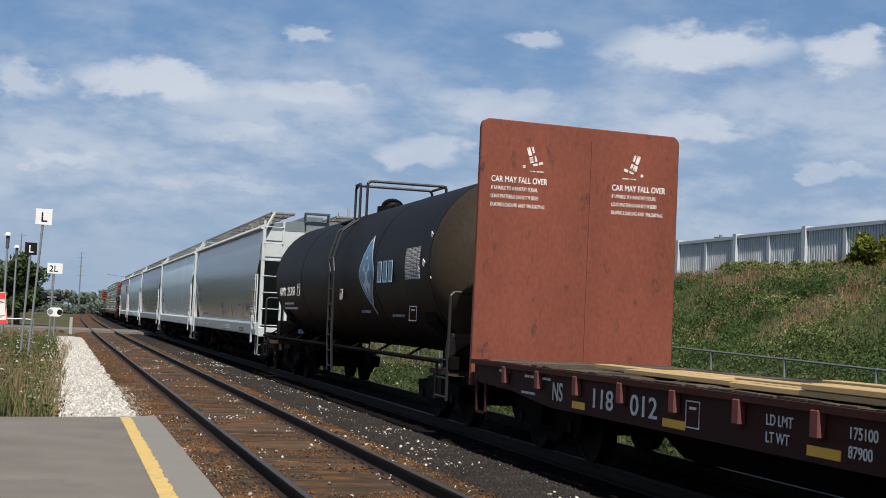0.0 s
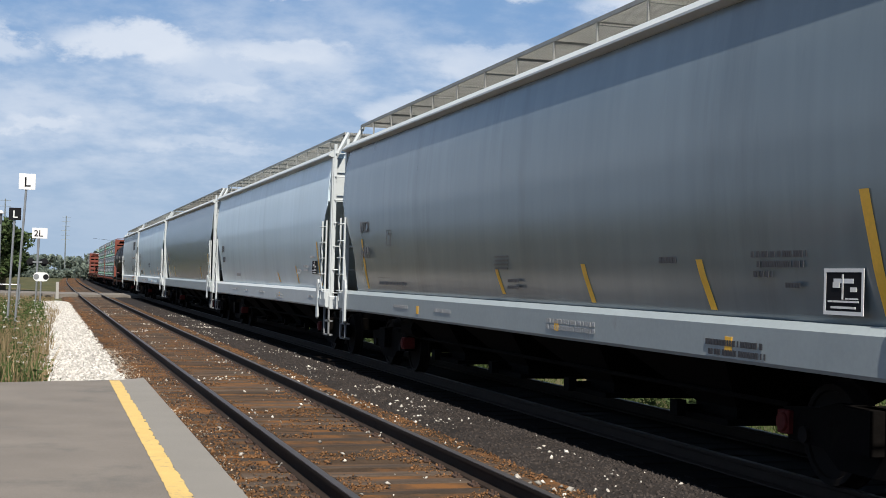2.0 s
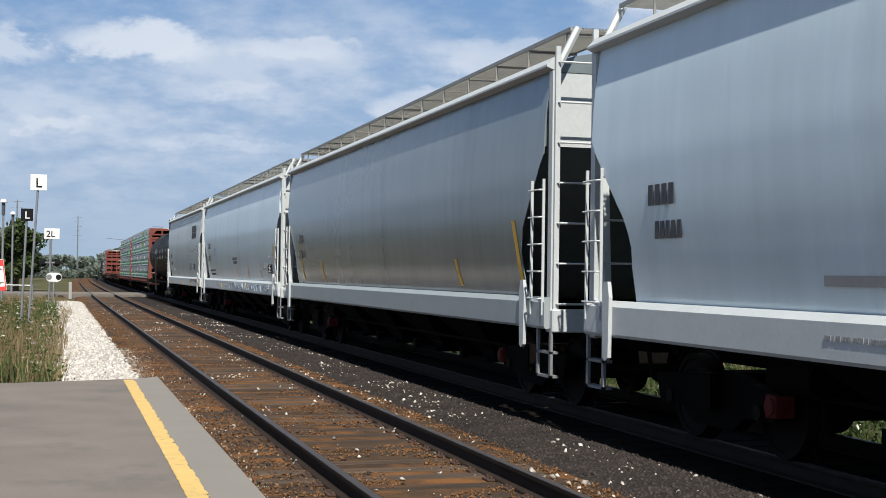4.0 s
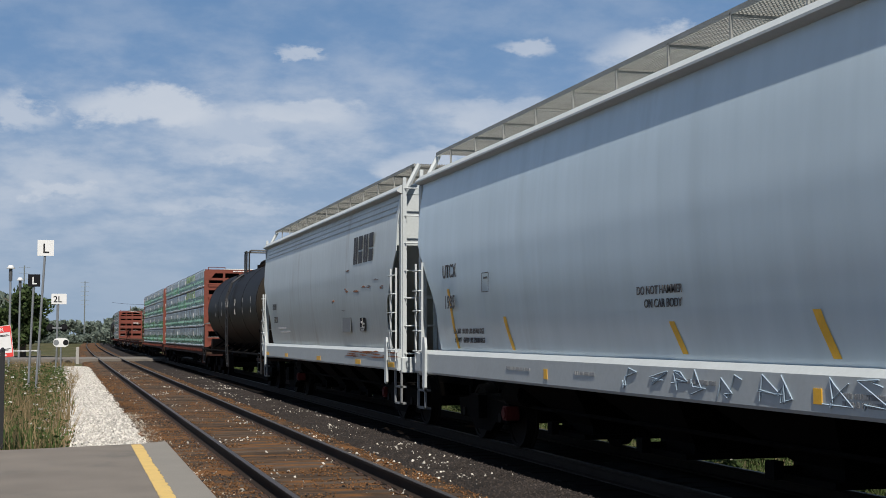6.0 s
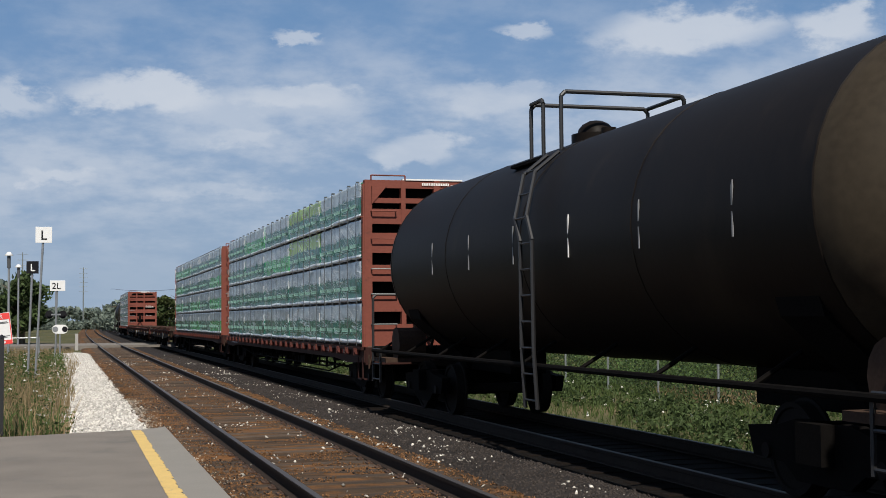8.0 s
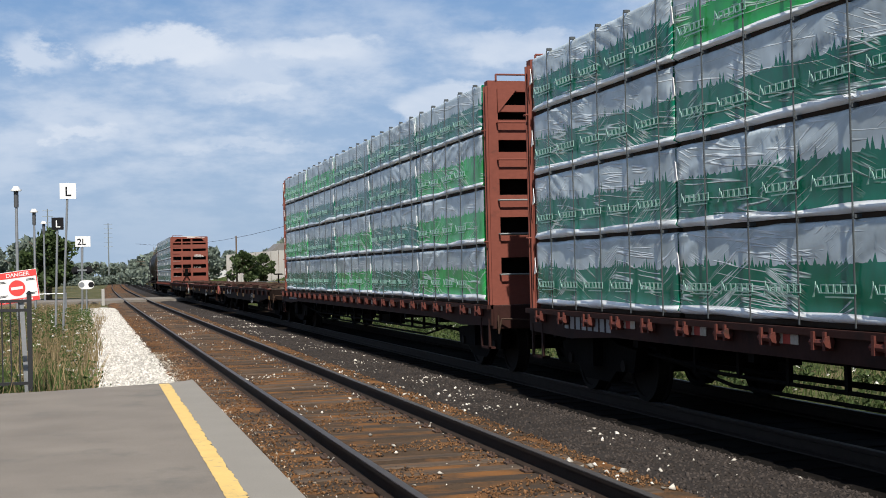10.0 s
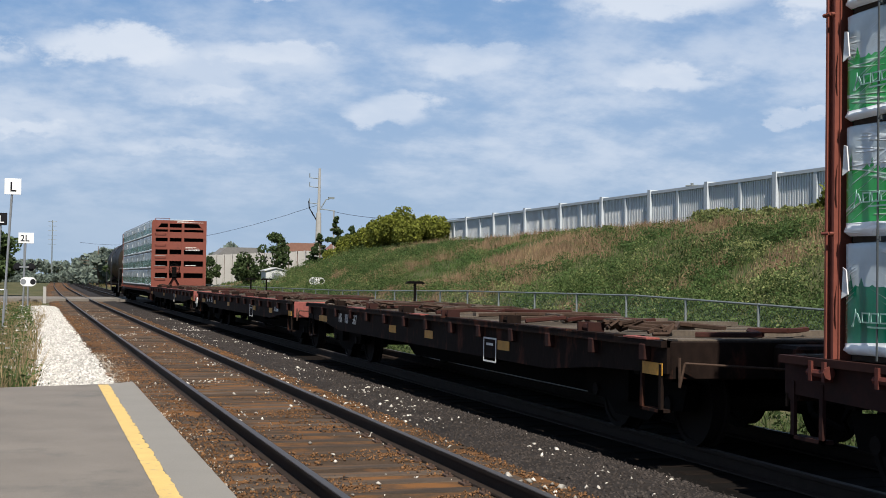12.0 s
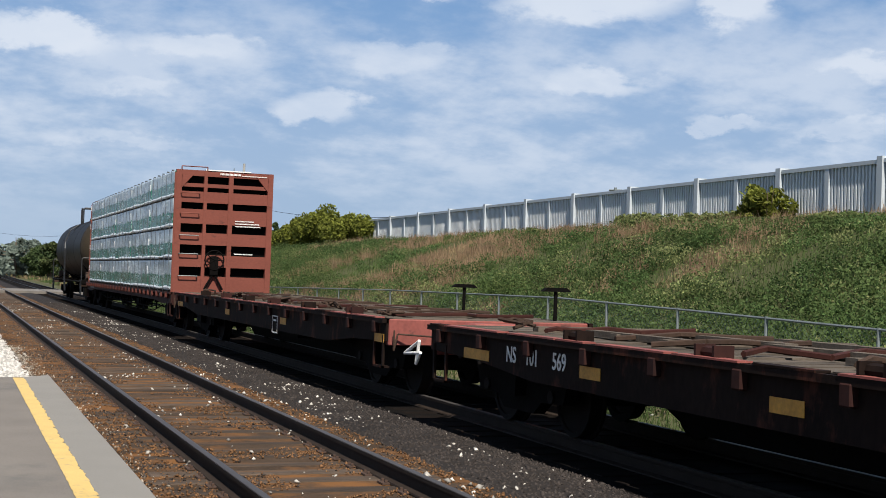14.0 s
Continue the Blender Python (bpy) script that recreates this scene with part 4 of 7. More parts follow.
def flat_frame(car, L, sill_paint, deck_z=1.12, depth=0.45, hw=1.48, e=0.9, belly=0.24, end_paint=None):
    for s in (-1, 1):
        bm = bmesh.new()
        fish = [(e, deck_z), (e, deck_z - 0.30), (e + 1.6, deck_z - 0.34), (e + 3.0, deck_z - depth), (L - e - 3.0, deck_z - depth),
                (L - e - 1.6, deck_z - 0.34), (L - e, deck_z - 0.30), (L - e, deck_z)]
        prism(bm, fish, "x", s * hw - 0.03, s * hw + 0.03)
        box(bm, s * (hw + 0.02) - 0.07, s * (hw + 0.02) + 0.07, e, L - e, deck_z - 0.06, deck_z)
        part("side_sill", bm, sill_paint, car)
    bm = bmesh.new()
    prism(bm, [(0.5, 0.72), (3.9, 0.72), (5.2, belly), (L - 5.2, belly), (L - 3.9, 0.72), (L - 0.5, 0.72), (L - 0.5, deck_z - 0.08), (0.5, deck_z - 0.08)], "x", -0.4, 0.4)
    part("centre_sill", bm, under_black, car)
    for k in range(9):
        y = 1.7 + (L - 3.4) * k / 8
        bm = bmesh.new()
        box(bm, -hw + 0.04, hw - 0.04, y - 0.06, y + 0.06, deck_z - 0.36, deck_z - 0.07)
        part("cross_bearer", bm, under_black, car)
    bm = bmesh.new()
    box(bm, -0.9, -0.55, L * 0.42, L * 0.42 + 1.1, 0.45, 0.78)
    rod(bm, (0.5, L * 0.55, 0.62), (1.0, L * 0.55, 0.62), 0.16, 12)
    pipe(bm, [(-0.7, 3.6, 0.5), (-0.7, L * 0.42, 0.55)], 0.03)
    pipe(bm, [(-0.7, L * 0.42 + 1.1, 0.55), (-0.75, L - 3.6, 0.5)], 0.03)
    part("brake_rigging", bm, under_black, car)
    bm = bmesh.new()
    y = e + 0.01
    while y < L - e - 0.1:
        w = 0.24
        z = deck_z + random.uniform(-0.004, 0.014)
        box(bm, -hw + 0.06 + random.uniform(-0.01, 0.03), hw - 0.06, y, min(y + w - 0.015, L - e), deck_z - 0.055, z)
        y += w
    tagged(part("deck", bm, deck_wood, car, "worn timber deck planks"), kind="stuff")
    for y, s in ((0.0, 1), (L, -1)):
        bm = bmesh.new()
        box(bm, -hw, hw, min(y + s * (e - 0.02), y + s * (e + 0.15)), max(y + s * (e - 0.02), y + s * (e + 0.15)), deck_z - 0.36, deck_z - 0.002)
        part("end_sill", bm, end_paint or sill_paint, car, bevel=0.015)
        bm = bmesh.new()
        box(bm, -0.42, 0.42, min(y + s * 0.45, y + s * 0.9), max(y + s * 0.45, y + s * 0.9), deck_z - 0.3, deck_z - 0.03)
        part("striker", bm, end_paint or sill_paint, car, bevel=0.03)
        bm = bmesh.new()
        pipe(bm, [(-hw + 0.05, y + s * 0.8, deck_z - 0.15), (-hw + 0.05, y + s * 0.8, deck_z - 0.42), (-hw + 0.1, y + s * 0.8, deck_z - 0.2), (-0.3, y + s * 0.4, deck_z - 0.25), (-0.05, y + s * 0.2, deck_z - 0.1)], 0.013)
        part("uncoupling_lever", bm, pocket_grime, car)
        add_coupler(car, y, s)
        add_truck(car, y + s * 2.6)
        bm = bmesh.new()
        for d in (1.0, 1.4):
            box(bm, -hw - 0.04, -hw - 0.01, min(y + s * d, y + s * (d + 0.05)), max(y + s * d, y + s * (d + 0.05)), 0.4, 0.85)
        box(bm, -hw - 0.04, -hw + 0.06, min(y + s * 1.0, y + s * 1.45), max(y + s * 1.0, y + s * 1.45), 0.4, 0.43)
        part("sill_step", bm, sill_paint, car)


def add_pockets(car, L, n, paint, deck_z=1.12, h=0.22, hw=1.48, first=1.3, step=0.0):
    for i in range(n):
        y = first + (step or (L - 2.6) / (n - 1)) * i
        bm = bmesh.new()
        box(bm, -hw - 0.10, -hw - 0.025, y - 0.065, y + 0.065, deck_z - 0.04 - h, deck_z - 0.04)
        part("stake_pocket", bm, paint, car, bevel=0.012)


def bulkhead_flat(L):
    car = thing("bulkhead_flat_car", "dark brown bulkhead flat car with red end wall and fresh boards", "railway wagon")
    flat_frame(car, L, car_brown)
    add_pockets(car, L, 14, pocket_red, first=1.21, step=1.235)
    bm = bmesh.new()
    y0 = L - 0.75
    prism(bm, [(-1.52, 0.75), (1.52, 0.75), (1.52, 4.36), (1.5, 4.42), (1.44, 4.47), (-1.42, 4.51), (-1.5, 4.47), (-1.52, 4.41)], "y", y0, y0 + 0.1)
    for x in (-1.35, -0.45, 0.45, 1.35):
        rib = bmesh.new()
        box(rib, x - 0.07, x + 0.07, y0 + 0.102, y0 + 0.28, 0.9, 4.3)
        part("bulkhead_rib", rib, car_red, car)
    part("bulkhead", bm, wall_red, car, "red plate end wall with flaking white warnings", bevel=0.012)
    return car


def empty_flat(L, label, end_paint=None):
    car = thing("flat_car", label, "railway wagon", "empty flat cars in the train")
    flat_frame(car, L, sooty_brown, deck_z=1.07, end_paint=end_paint)
    add_pockets(car, L, 14, sooty_red, deck_z=1.07, h=0.16)
    return car


TIERS = [(1.10, 1.93), (1.965, 2.79), (2.825, 3.62), (3.655, 4.37)]


def centre_beam(L, label, far_end=1.2):
    car = thing("centre_beam_car", label, "railway wagon", "centre-beam lumber cars in the train")
    flat_frame(car, L, sooty_red, deck_z=1.05, hw=1.34, depth=0.27, belly=0.62)
    for i in range(26):
        y = 1.45 + (L - 2.9) / 25 * i
        bm = bmesh.new()
        box(bm, -1.45, -1.372, y - 0.13, y - 0.09, 0.88, 1.03)
        box(bm, -1.45, -1.372, y + 0.05, y + 0.09, 0.88, 1.03)
        rod(bm, (-1.415, y - 0.15, 0.94), (-1.415, y + 0.13, 0.94), 0.032, 8)
        rod(bm, (-1.43, y - 0.17, 0.95), (-1.43, y - 0.15, 0.95), 0.05, 8)
        part("winch", bm, winch_red, car, "faded red strap winch")
    bm = bmesh.new()
    for z, x in ((0.52, -1.15), (0.40, -1.05)):
        pipe(bm, [(x, 4.4, 0.62), (x, 6.2, z), (x, L - 6.2, z), (x, L - 4.4, 0.62)], 0.02, 5)
    k = 5.0
    while k < L - 4.8:
        box(bm, -1.17, -1.13, k - 0.025, k + 0.025, 0.5, 0.8)
        k += 0.95
    part("truss_rod", bm, under_black, car)
    for y, s in ((0.95, 1), (L - far_end, -1)):
        z0, z1 = 0.85, 4.38
        for x0, x1 in ((-1.33, -1.18), (-0.58, -0.49), (0.1, 0.22), (1.18, 1.33)):
            bm = bmesh.new()
            box(bm, x0, x1, min(y, y + s * 0.16), max(y, y + s * 0.16), z0, z1)
            if abs(x0) > 1 or abs(x1) > 1:
                q = -1 if x0 < 0 else 1
                prism(bm, [(q * 1.19, 4.25), (q * 1.19, 3.88), (q * 0.88, 4.25)], "y", min(y, y + s * 0.1), max(y, y + s * 0.1))
            part("bulkhead_post", bm, car_red, car)
        for z, h in ((0.95, 0.55), (1.75, 0.33), (2.35, 0.33), (2.92, 0.40), (3.5, 0.3), (3.92, 0.1), (4.22, 0.16)):
            bm = bmesh.new()
            box(bm, -1.19, 1.19, min(y + s * 0.02, y + s * 0.12), max(y + s * 0.02, y + s * 0.12), z, z + h)
            part("bulkhead_rib", bm, car_red, car)
        # added near-black sheet that paints the gaps between the ribs dark
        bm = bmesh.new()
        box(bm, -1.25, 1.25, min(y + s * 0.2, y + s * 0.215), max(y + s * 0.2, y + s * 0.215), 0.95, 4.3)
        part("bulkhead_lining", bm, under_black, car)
    bm = bmesh.new()
    box(bm, -0.06, 0.06, 1.4, L - 1.4, 4.1, 4.3)
    k = 1.6
    while k < L - 1.6:
        box(bm, -0.05, 0.05, k - 0.06, k + 0.06, 1.1, 4.1)
        k += 1.4
    part("centre_beam", bm, car_red, car)
    return car


# ---- the train, from the car that passes first to the last one; places are the coupling's y at the clip's start ----
TRAIN = []


def put(car, at, more=()):
    TRAIN.append((car, at))
    return car


flat_a = put(bulkhead_flat(19.6), -0.75)
tank_a = put(tank_car(19.45, "black tank car with a blue diamond mark and top guard rail"), 18.85)
H = [("mid grey covered hopper car with a white frame", 19.98, 38.3, hopper_grey), ("pale grey covered hopper car with yellow stripes", 19.8, 58.28, hopper_white),
     ("mid grey covered hopper car with a number near its end", 19.8, 78.08, hopper_grey), ("pale grey covered hopper car with graffiti on its sill", 19.75, 97.88, hopper_white),
     ("weathered off-white covered hopper car with rust scrapes", 17.45, 117.63, hopper_old)]
STRIPES = [((17.4, 1.42, 2.3), (9.92, 1.45, 1.78), (7.0, 1.41, 1.82), (4.3, 1.41, 1.85), (1.72, 1.42, 2.33)), ((1.68, 1.42, 2.34), (4.34, 1.45, 1.84), (6.9, 1.45, 1.68)),
           ((17.2, 1.42, 2.3), (14.7, 1.42, 1.86), (1.7, 1.42, 2.3), (4.4, 1.45, 1.84)), ((1.63, 1.42, 2.33), (4.3, 1.45, 1.86), (6.9, 1.42, 1.8), (9.5, 1.42, 1.73), (17.1, 1.4, 2.28), (14.55, 1.4, 1.84)), ()]
hoppers = []
for i, (label, length, at, paint) in enumerate(H):
    hoppers.append(put(hopper(length, paint, frame_white, label, stripes=STRIPES[i], ribs=i == 4, sill_paint=sill_grey if paint is hopper_grey else None), at))
tank_b = put(tank_car(17.85, "grimy black tank car with no markings"), 135.08)
beam_a = put(centre_beam(24.83, "red centre-beam car loaded with wrapped lumber", 0.9), 152.94)
beam_b = put(centre_beam(24.03, "red centre-beam car loaded with wrapped lumber", 1.42), 177.77)
flat_b = put(empty_flat(18.53, "empty brown flat car with worn deck"), 201.8)
flat_c = put(empty_flat(19.43, "empty brown flat car with yellow patches", lip_red), 220.33)
flat_d = put(empty_flat(19.4, "empty rusty brown flat car behind a lumber car", lip_red), 239.76)
beam_c = put(centre_beam(24.7, "red centre-beam car with pale wrapped lumber"), 259.17)
tank_c = put(tank_car(17.6, "black tank car at the end of the train"), 283.88)

# lumber packs lie on the centre-beam cars
PACKS = []


def fold(y, z, seed):
    """Creases of the plastic wrap: slanting pulls and small ripples."""
    s = 1 if int(seed) % 2 else -1
    a = noise.noise(Vector((y * 0.8, z * 6.0 + s * y * 2.4, seed)))
    b = noise.noise(Vector((y * 1.6, z * 15.0 - s * y * 5.0, seed + 7)))
    c = noise.noise(Vector((y * 0.5, z * 1.2, seed + 19)))
    return (0.014 * max(0.0, 1 - abs(a) * 3.0) + 0.004 * max(0.0, 1 - abs(b) * 3.0)) * max(0.0, min(1.0, 0.35 + 2 * c)) + 0.01 * c


def lumber_pack(n, h, seed, green, pale, sky):
    t = thing("lumber_pack", "lumber pack in grey and bright green plastic wrap" if green is wrap_lime else "lumber pack in lime yellow and dark green plastic wrap" if sky is wrap_sun else "lumber pack in grey and dark green plastic wrap",
              "lumber pack", "lumber packs on the train")
    step = 0.034
    cols = int(n / step)
    me = bpy.data.meshes.new("wrap")
    base = h * (0.60 if not pale else 0.52)
    tall = rnd.uniform(0.0, 1.0, cols + 1) ** 2.0
    v, f, mi = [], [], []
    for i in range(cols + 1):
        y = n * i / cols
        top = base - 0.03 * h + (0.17 * h * tall[i] if i % 2 else 0.02 * h * tall[i]) + 0.06 * h * noise.noise(Vector((y * 0.9, seed, 0)))
        hem = h * (0.10 + 0.06 * noise.noise(Vector((y * 0.7, seed, 9))))
        zs = [0.0, hem * 0.35, hem * 0.7, hem, hem + (base - hem) * 0.22, hem + (base - hem) * 0.44, hem + (base - hem) * 0.66, top]
        zs += [top + (h - top) * q for q in (0.13, 0.27, 0.41, 0.55, 0.69, 0.83, 0.95, 1.0)]
        edge = min(1.0, y / 0.1, (n - y) / 0.1)
        rows = len(zs) - 1
        for k, z in enumerate(zs):
            d = fold(y, z, seed) * (0.3 + 0.7 * edge)
            r = (0.03, -0.022, -0.006)[k] if k < 3 else (0.02 if k == rows else 0.0)
            v.append((-1.345 - d + r + (1 - edge) * 0.012, y, z + (0.012 * noise.noise(Vector((y * 1.5, seed, 4))) if k in (0, rows) else 0)))
        v.append((-0.08, y, h))
        v.append((-0.08, y, 0.0))
    m = rows + 3
    for i in range(cols):
        for k in range(rows + 2):
            a = i * m + k
            f.append((a, a + m, a + m + 1, a + 1))
            mi.append(2 if k < 3 else 1 if k < 7 else 0)
    for i in (0, cols):
        ring = [i * m + k for k in range(m)]
        f.append(tuple(ring if i == 0 else ring[::-1]))
        mi.append(1)
    me.from_pydata(v, [], f)
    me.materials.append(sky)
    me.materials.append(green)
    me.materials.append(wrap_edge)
    for p, q in zip(me.polygons, mi):
        p.material_index = q
        p.use_smooth = len(p.vertices) == 4
    w = new("wrap", me)
    w.parent = t
    if not pale:
        bm = bmesh.new()
        y = n - 0.15
        while y > 0.8:
            z0 = h * 0.25
            prism(bm, [(y, z0), (y - 0.025, z0), (y - 0.05, z0 + 0.13), (y - 0.06, z0 + 0.08)], "x", -1.388, -1.381)
            prism(bm, [(y - 0.06, z0 + 0.10), (y - 0.075, z0 + 0.10), (y - 0.12, z0 + 0.03), (y - 0.10, z0 + 0.03)], "x", -1.388, -1.381)
            for k in range(5):
                q = y - 0.13 - k * 0.108
                for a, b, c, d in ((0, 0.009, 0, 0.075), (0.081, 0.09, 0, 0.075), (0.009, 0.081, 0, 0.010), (0.009, 0.081, 0.065, 0.075)):
                    box(bm, -1.388, -1.381, q - b, q - a, z0 + 0.03 + c, z0 + 0.03 + d)
            box(bm, -1.388, -1.381, y - 0.62, y - 0.2, z0 - 0.004, z0 + 0.008)
            y -= 0.84
        tagged(part("printed_mark", bm, print_white, t, "pale printed mark"), kind="stuff")
    k = 0.3
    while k < n:
        bm = bmesh.new()
        box(bm, -1.385, -1.374, k - 0.006, k + 0.006, -0.03, h + 0.004)
        box(bm, -1.37, -0.9, k - 0.009, k + 0.009, h + 0.004, h + 0.012)
        box(bm, -1.375, -1.31, k - 0.02, k + 0.02, h + 0.002, h + 0.035)
        part("strap", bm, strap_grey, t)
        k += 0.86
    bm = bmesh.new()
    box(bm, -1.31, -0.1, 0.05, n - 0.05, -0.045, 0.0)
    part("bearer", bm, bearer_wood, t)
    bm = bmesh.new()
    z0 = h * rnd.uniform(0.5, 0.6)
    loft(bm, [[(-1.385, n - 0.10, z0), (-1.385, n - 0.02, z0 - 0.03), (-1.380, n - 0.02, z0 - 0.03), (-1.375, n - 0.10, z0)],
              [(-1.395, n - 0.09, z0 + 0.18), (-1.36, n + 0.0, z0 + 0.2), (-1.355, n + 0.0, z0 + 0.2), (-1.385, n - 0.09, z0 + 0.18)]])
    part("wrap_flap", bm, sign_white, t, "loose white flap of wrap")
    return t


rnd = np.random.default_rng(3)


def lumber(at, L, tiers, lime, pale=False, far_end=1.2, sunny=()):
    n = 5
    a, b = 1.25, L - far_end - 0.24
    for k, (z0, z1) in enumerate(tiers):
        for i in range(n):
            y0, y1 = a + (b - a) * i / n + 0.015, a + (b - a) * (i + 1) / n - 0.015
            t = lumber_pack(y1 - y0, z1 - z0 - 0.01, 10.0 * k + i + at, wrap_lime if (k, i) in lime else wrap_green, pale, wrap_sun if (k, i) in sunny else wrap_white)
            PACKS.append((t, at, pose(0, y0, z0)))
            u = copy_thing(t, pose(0, 0, 0))
            PACKS.append((u, at, pose(0, y1, z0, 0, 0, 180)))


lumber(152.94, 24.83, TIERS, ((2, 2), (3, 3)), far_end=0.9, sunny=((2, 1), (3, 1)))
lumber(177.77, 24.03, TIERS, ((0, 2), (1, 2), (3, 3), (2, 4), (3, 4), (1, 4), (0, 0), (1, 0), (2, 0)), far_end=1.42)
lumber(259.17, 24.7, TIERS, (), True)


# ---- paint marks on the cars ----
def hopper_x(z):
    return -lerp_table([(1.3, 1.44), (1.7, 1.52), (2.3, 1.585), (2.9, 1.61), (3.5, 1.585), (4.05, 1.51)], z)


def block_mark(car, y0, y1, z0, z1, x, material, n=4, name="painted_mark"):
    """A mark of n letter-sized blocks between y0 (further) and y1 (nearer)."""
    bm = bmesh.new()
    w = (y0 - y1) / n
    for k in range(n):
        a = y0 - k * w
        box(bm, x - 0.001, x + 0.002, a - w * 0.68, a, z0, z1)
    return part(name, bm, material, car)


def frame_mark(car, y0, y1, z0, z1, x, material, t=0.018):
    bm = bmesh.new()
    for a, b, c, d in ((y1, y0, z0, z0 + t), (y1, y0, z1 - t, z1), (y1, y1 + t, z0 + t, z1 - t), (y0 - t, y0, z0 + t, z1 - t)):
        box(bm, x - 0.003, x + 0.002, a, b, c, d)
    box(bm, x - 0.003, x + 0.002, y1 + (y0 - y1) * 0.25, y0 - (y0 - y1) * 0.25, z0 + (z1 - z0) * 0.68, z0 + (z1 - z0) * 0.78)
    part("plate_mark", bm, material, car)


def patch_mark(car, y0, y1, z0, z1, x, material, name="reflector"):
    bm = bmesh.new()
    box(bm, x - 0.004, x + 0.002, y1, y0, z0, z1)
    return part(name, bm, material, car)


def label_card(car, y0, y1, z0, z1, x):
    x = hopper_x(z1) - 0.012
    c = patch_mark(car, y0, y1, z0, z1, x, sign_black, "data_card")
    bm = bmesh.new()
    w, h = y0 - y1, z1 - z0
    for a, b, p, q in ((0.08, 0.44, 0.3, 0.34), (0.5, 0.54, 0.3, 0.95), (0.06, 0.94, 0.22, 0.27), (0.6, 0.8, 0.6, 0.75), (0.12, 0.3, 0.5, 0.62), (0.15, 0.85, 0.06, 0.12)):
        box(bm, x - 0.008, x - 0.0045, y1 + a * w, y1 + b * w, z0 + p * h, z0 + q * h)
    part("card_print", bm, stencil_white, c)


def paint_hoppers():
    h1, h2, h3, h4, h5 = hoppers
    ink = stencil_black
    for car, y, z, num in ((h1, 17.7, 2.42, "49045"), (h4, 17.53, 2.45, "1985")):
        x = hopper_x(z) - 0.012
        lettering("UTCX", 0.2, (x, y, z), car, ink, stretch=0.95)
        lettering(num, 0.2, (x - 0.004, y - 0.13, z - 0.46), car, ink)
        frame_mark(car, y - 2.0, y - 2.3, z - 0.27, z + 0.0, x, ink, 0.012)
    lettering("LD LMT 197300 LBS 89700 KGS", 0.075, (hopper_x(1.65) - 0.01, 17.2, 1.62), h4, ink, stretch=1.08)
    lettering("LT WT   65200 LBS 29600 KGS", 0.075, (hopper_x(1.52) - 0.012, 17.2, 1.49), h4, ink, stretch=1.08)
    side_bars(h1, [(16.6, 1.62, 0.9, 0.05), (16.5, 1.5, 1.8, 0.05), (9.5, 1.75, 0.6, 0.06)], hopper_x(1.55) - 0.012, ink)
    block_mark(h2, 17.6, 17.0, 2.3, 2.5, hopper_x(2.4) - 0.012, ink, 4)
    block_mark(h2, 17.5, 16.9, 1.98, 2.15, hopper_x(2.05) - 0.014, ink, 5)
    lettering("UTCX", 0.2, (hopper_x(2.4) - 0.012, 17.6, 2.3), h3, ink, stretch=0.95)
    lettering("59519", 0.19, (hopper_x(2.1) - 0.016, 17.5, 1.95), h3, ink)
    patch_mark(h2, 14.6, 13.8, 1.56, 1.64, hopper_x(1.6) - 0.008, dark_patch, "painted_panel")
    label_card(h2, 2.4, 1.92, 1.66, 1.94, hopper_x(1.8) - 0.014)
    label_card(h4, 2.75, 2.2, 1.56, 1.82, hopper_x(1.7) - 0.014)
    label_card(h1, 2.43, 1.98, 1.46, 1.74, hopper_x(1.6) - 0.016)
    frame_mark(h1, 2.46, 1.95, 1.43, 1.77, hopper_x(1.77) - 0.012, sign_white, 0.028)
    for k in range(4):
        patch_mark(h1, 10.1 + 0.02 * (k % 2), 9.6, 1.76 + 0.05 * k, 1.785 + 0.05 * k, hopper_x(1.85) - 0.014, ink, "maker_mark")
    side_bars(h1, [(3.55, 1.86, 0.85, 0.05), (3.45, 1.78, 0.7, 0.05), (3.5, 1.70, 0.3, 0.05), (5.28, 1.82, 0.36, 0.06), (3.0, 1.62, 0.2, 0.04), (9.6, 1.6, 0.4, 0.04), (9.6, 1.52, 0.4, 0.04)], hopper_x(1.8) - 0.014, ink)
    side_bars(h1, [(4.15, 1.12, 0.95, 0.05), (4.1, 1.04, 0.95, 0.05)], -1.626, ink)
    for car in (h2, h4):
        side_bars(car, [(4.2, 1.72, 0.5, 0.04), (4.2, 1.66, 0.4, 0.04), (3.4, 1.8, 0.55, 0.05), (3.4, 1.72, 0.5, 0.05), (3.0, 2.4, 0.5, 0.03), (3.0, 2.3, 0.55, 0.05), (3.0, 2.22, 0.5, 0.05), (2.7, 2.0, 0.5, 0.05)],
                  hopper_x(2.0) - 0.012, ink_pale)
        side_bars(car, [(2.4, 1.16, 0.5, 0.04), (6.6, 1.14, 0.9, 0.04), (6.6, 1.08, 0.9, 0.04), (9.4, 1.16, 0.8, 0.04), (12.0, 1.16, 0.6, 0.04), (14.4, 1.16, 0.9, 0.04)], -1.625, ink_pale)
    lettering("DO NOT HAMMER", 0.085, (hopper_x(2.04) - 0.014, 10.4, 2.0), h4, ink, stretch=1.05)
    lettering("ON CAR BODY", 0.085, (hopper_x(1.9) - 0.014, 10.25, 1.87), h4, ink, stretch=1.05)
    side_bars(h1, [(8.0, 1.16, 1.4, 0.05), (8.0, 1.09, 1.4, 0.05), (12.6, 1.14, 0.8, 0.05), (15.0, 1.14, 0.9, 0.05)], -1.625, ink_pale)
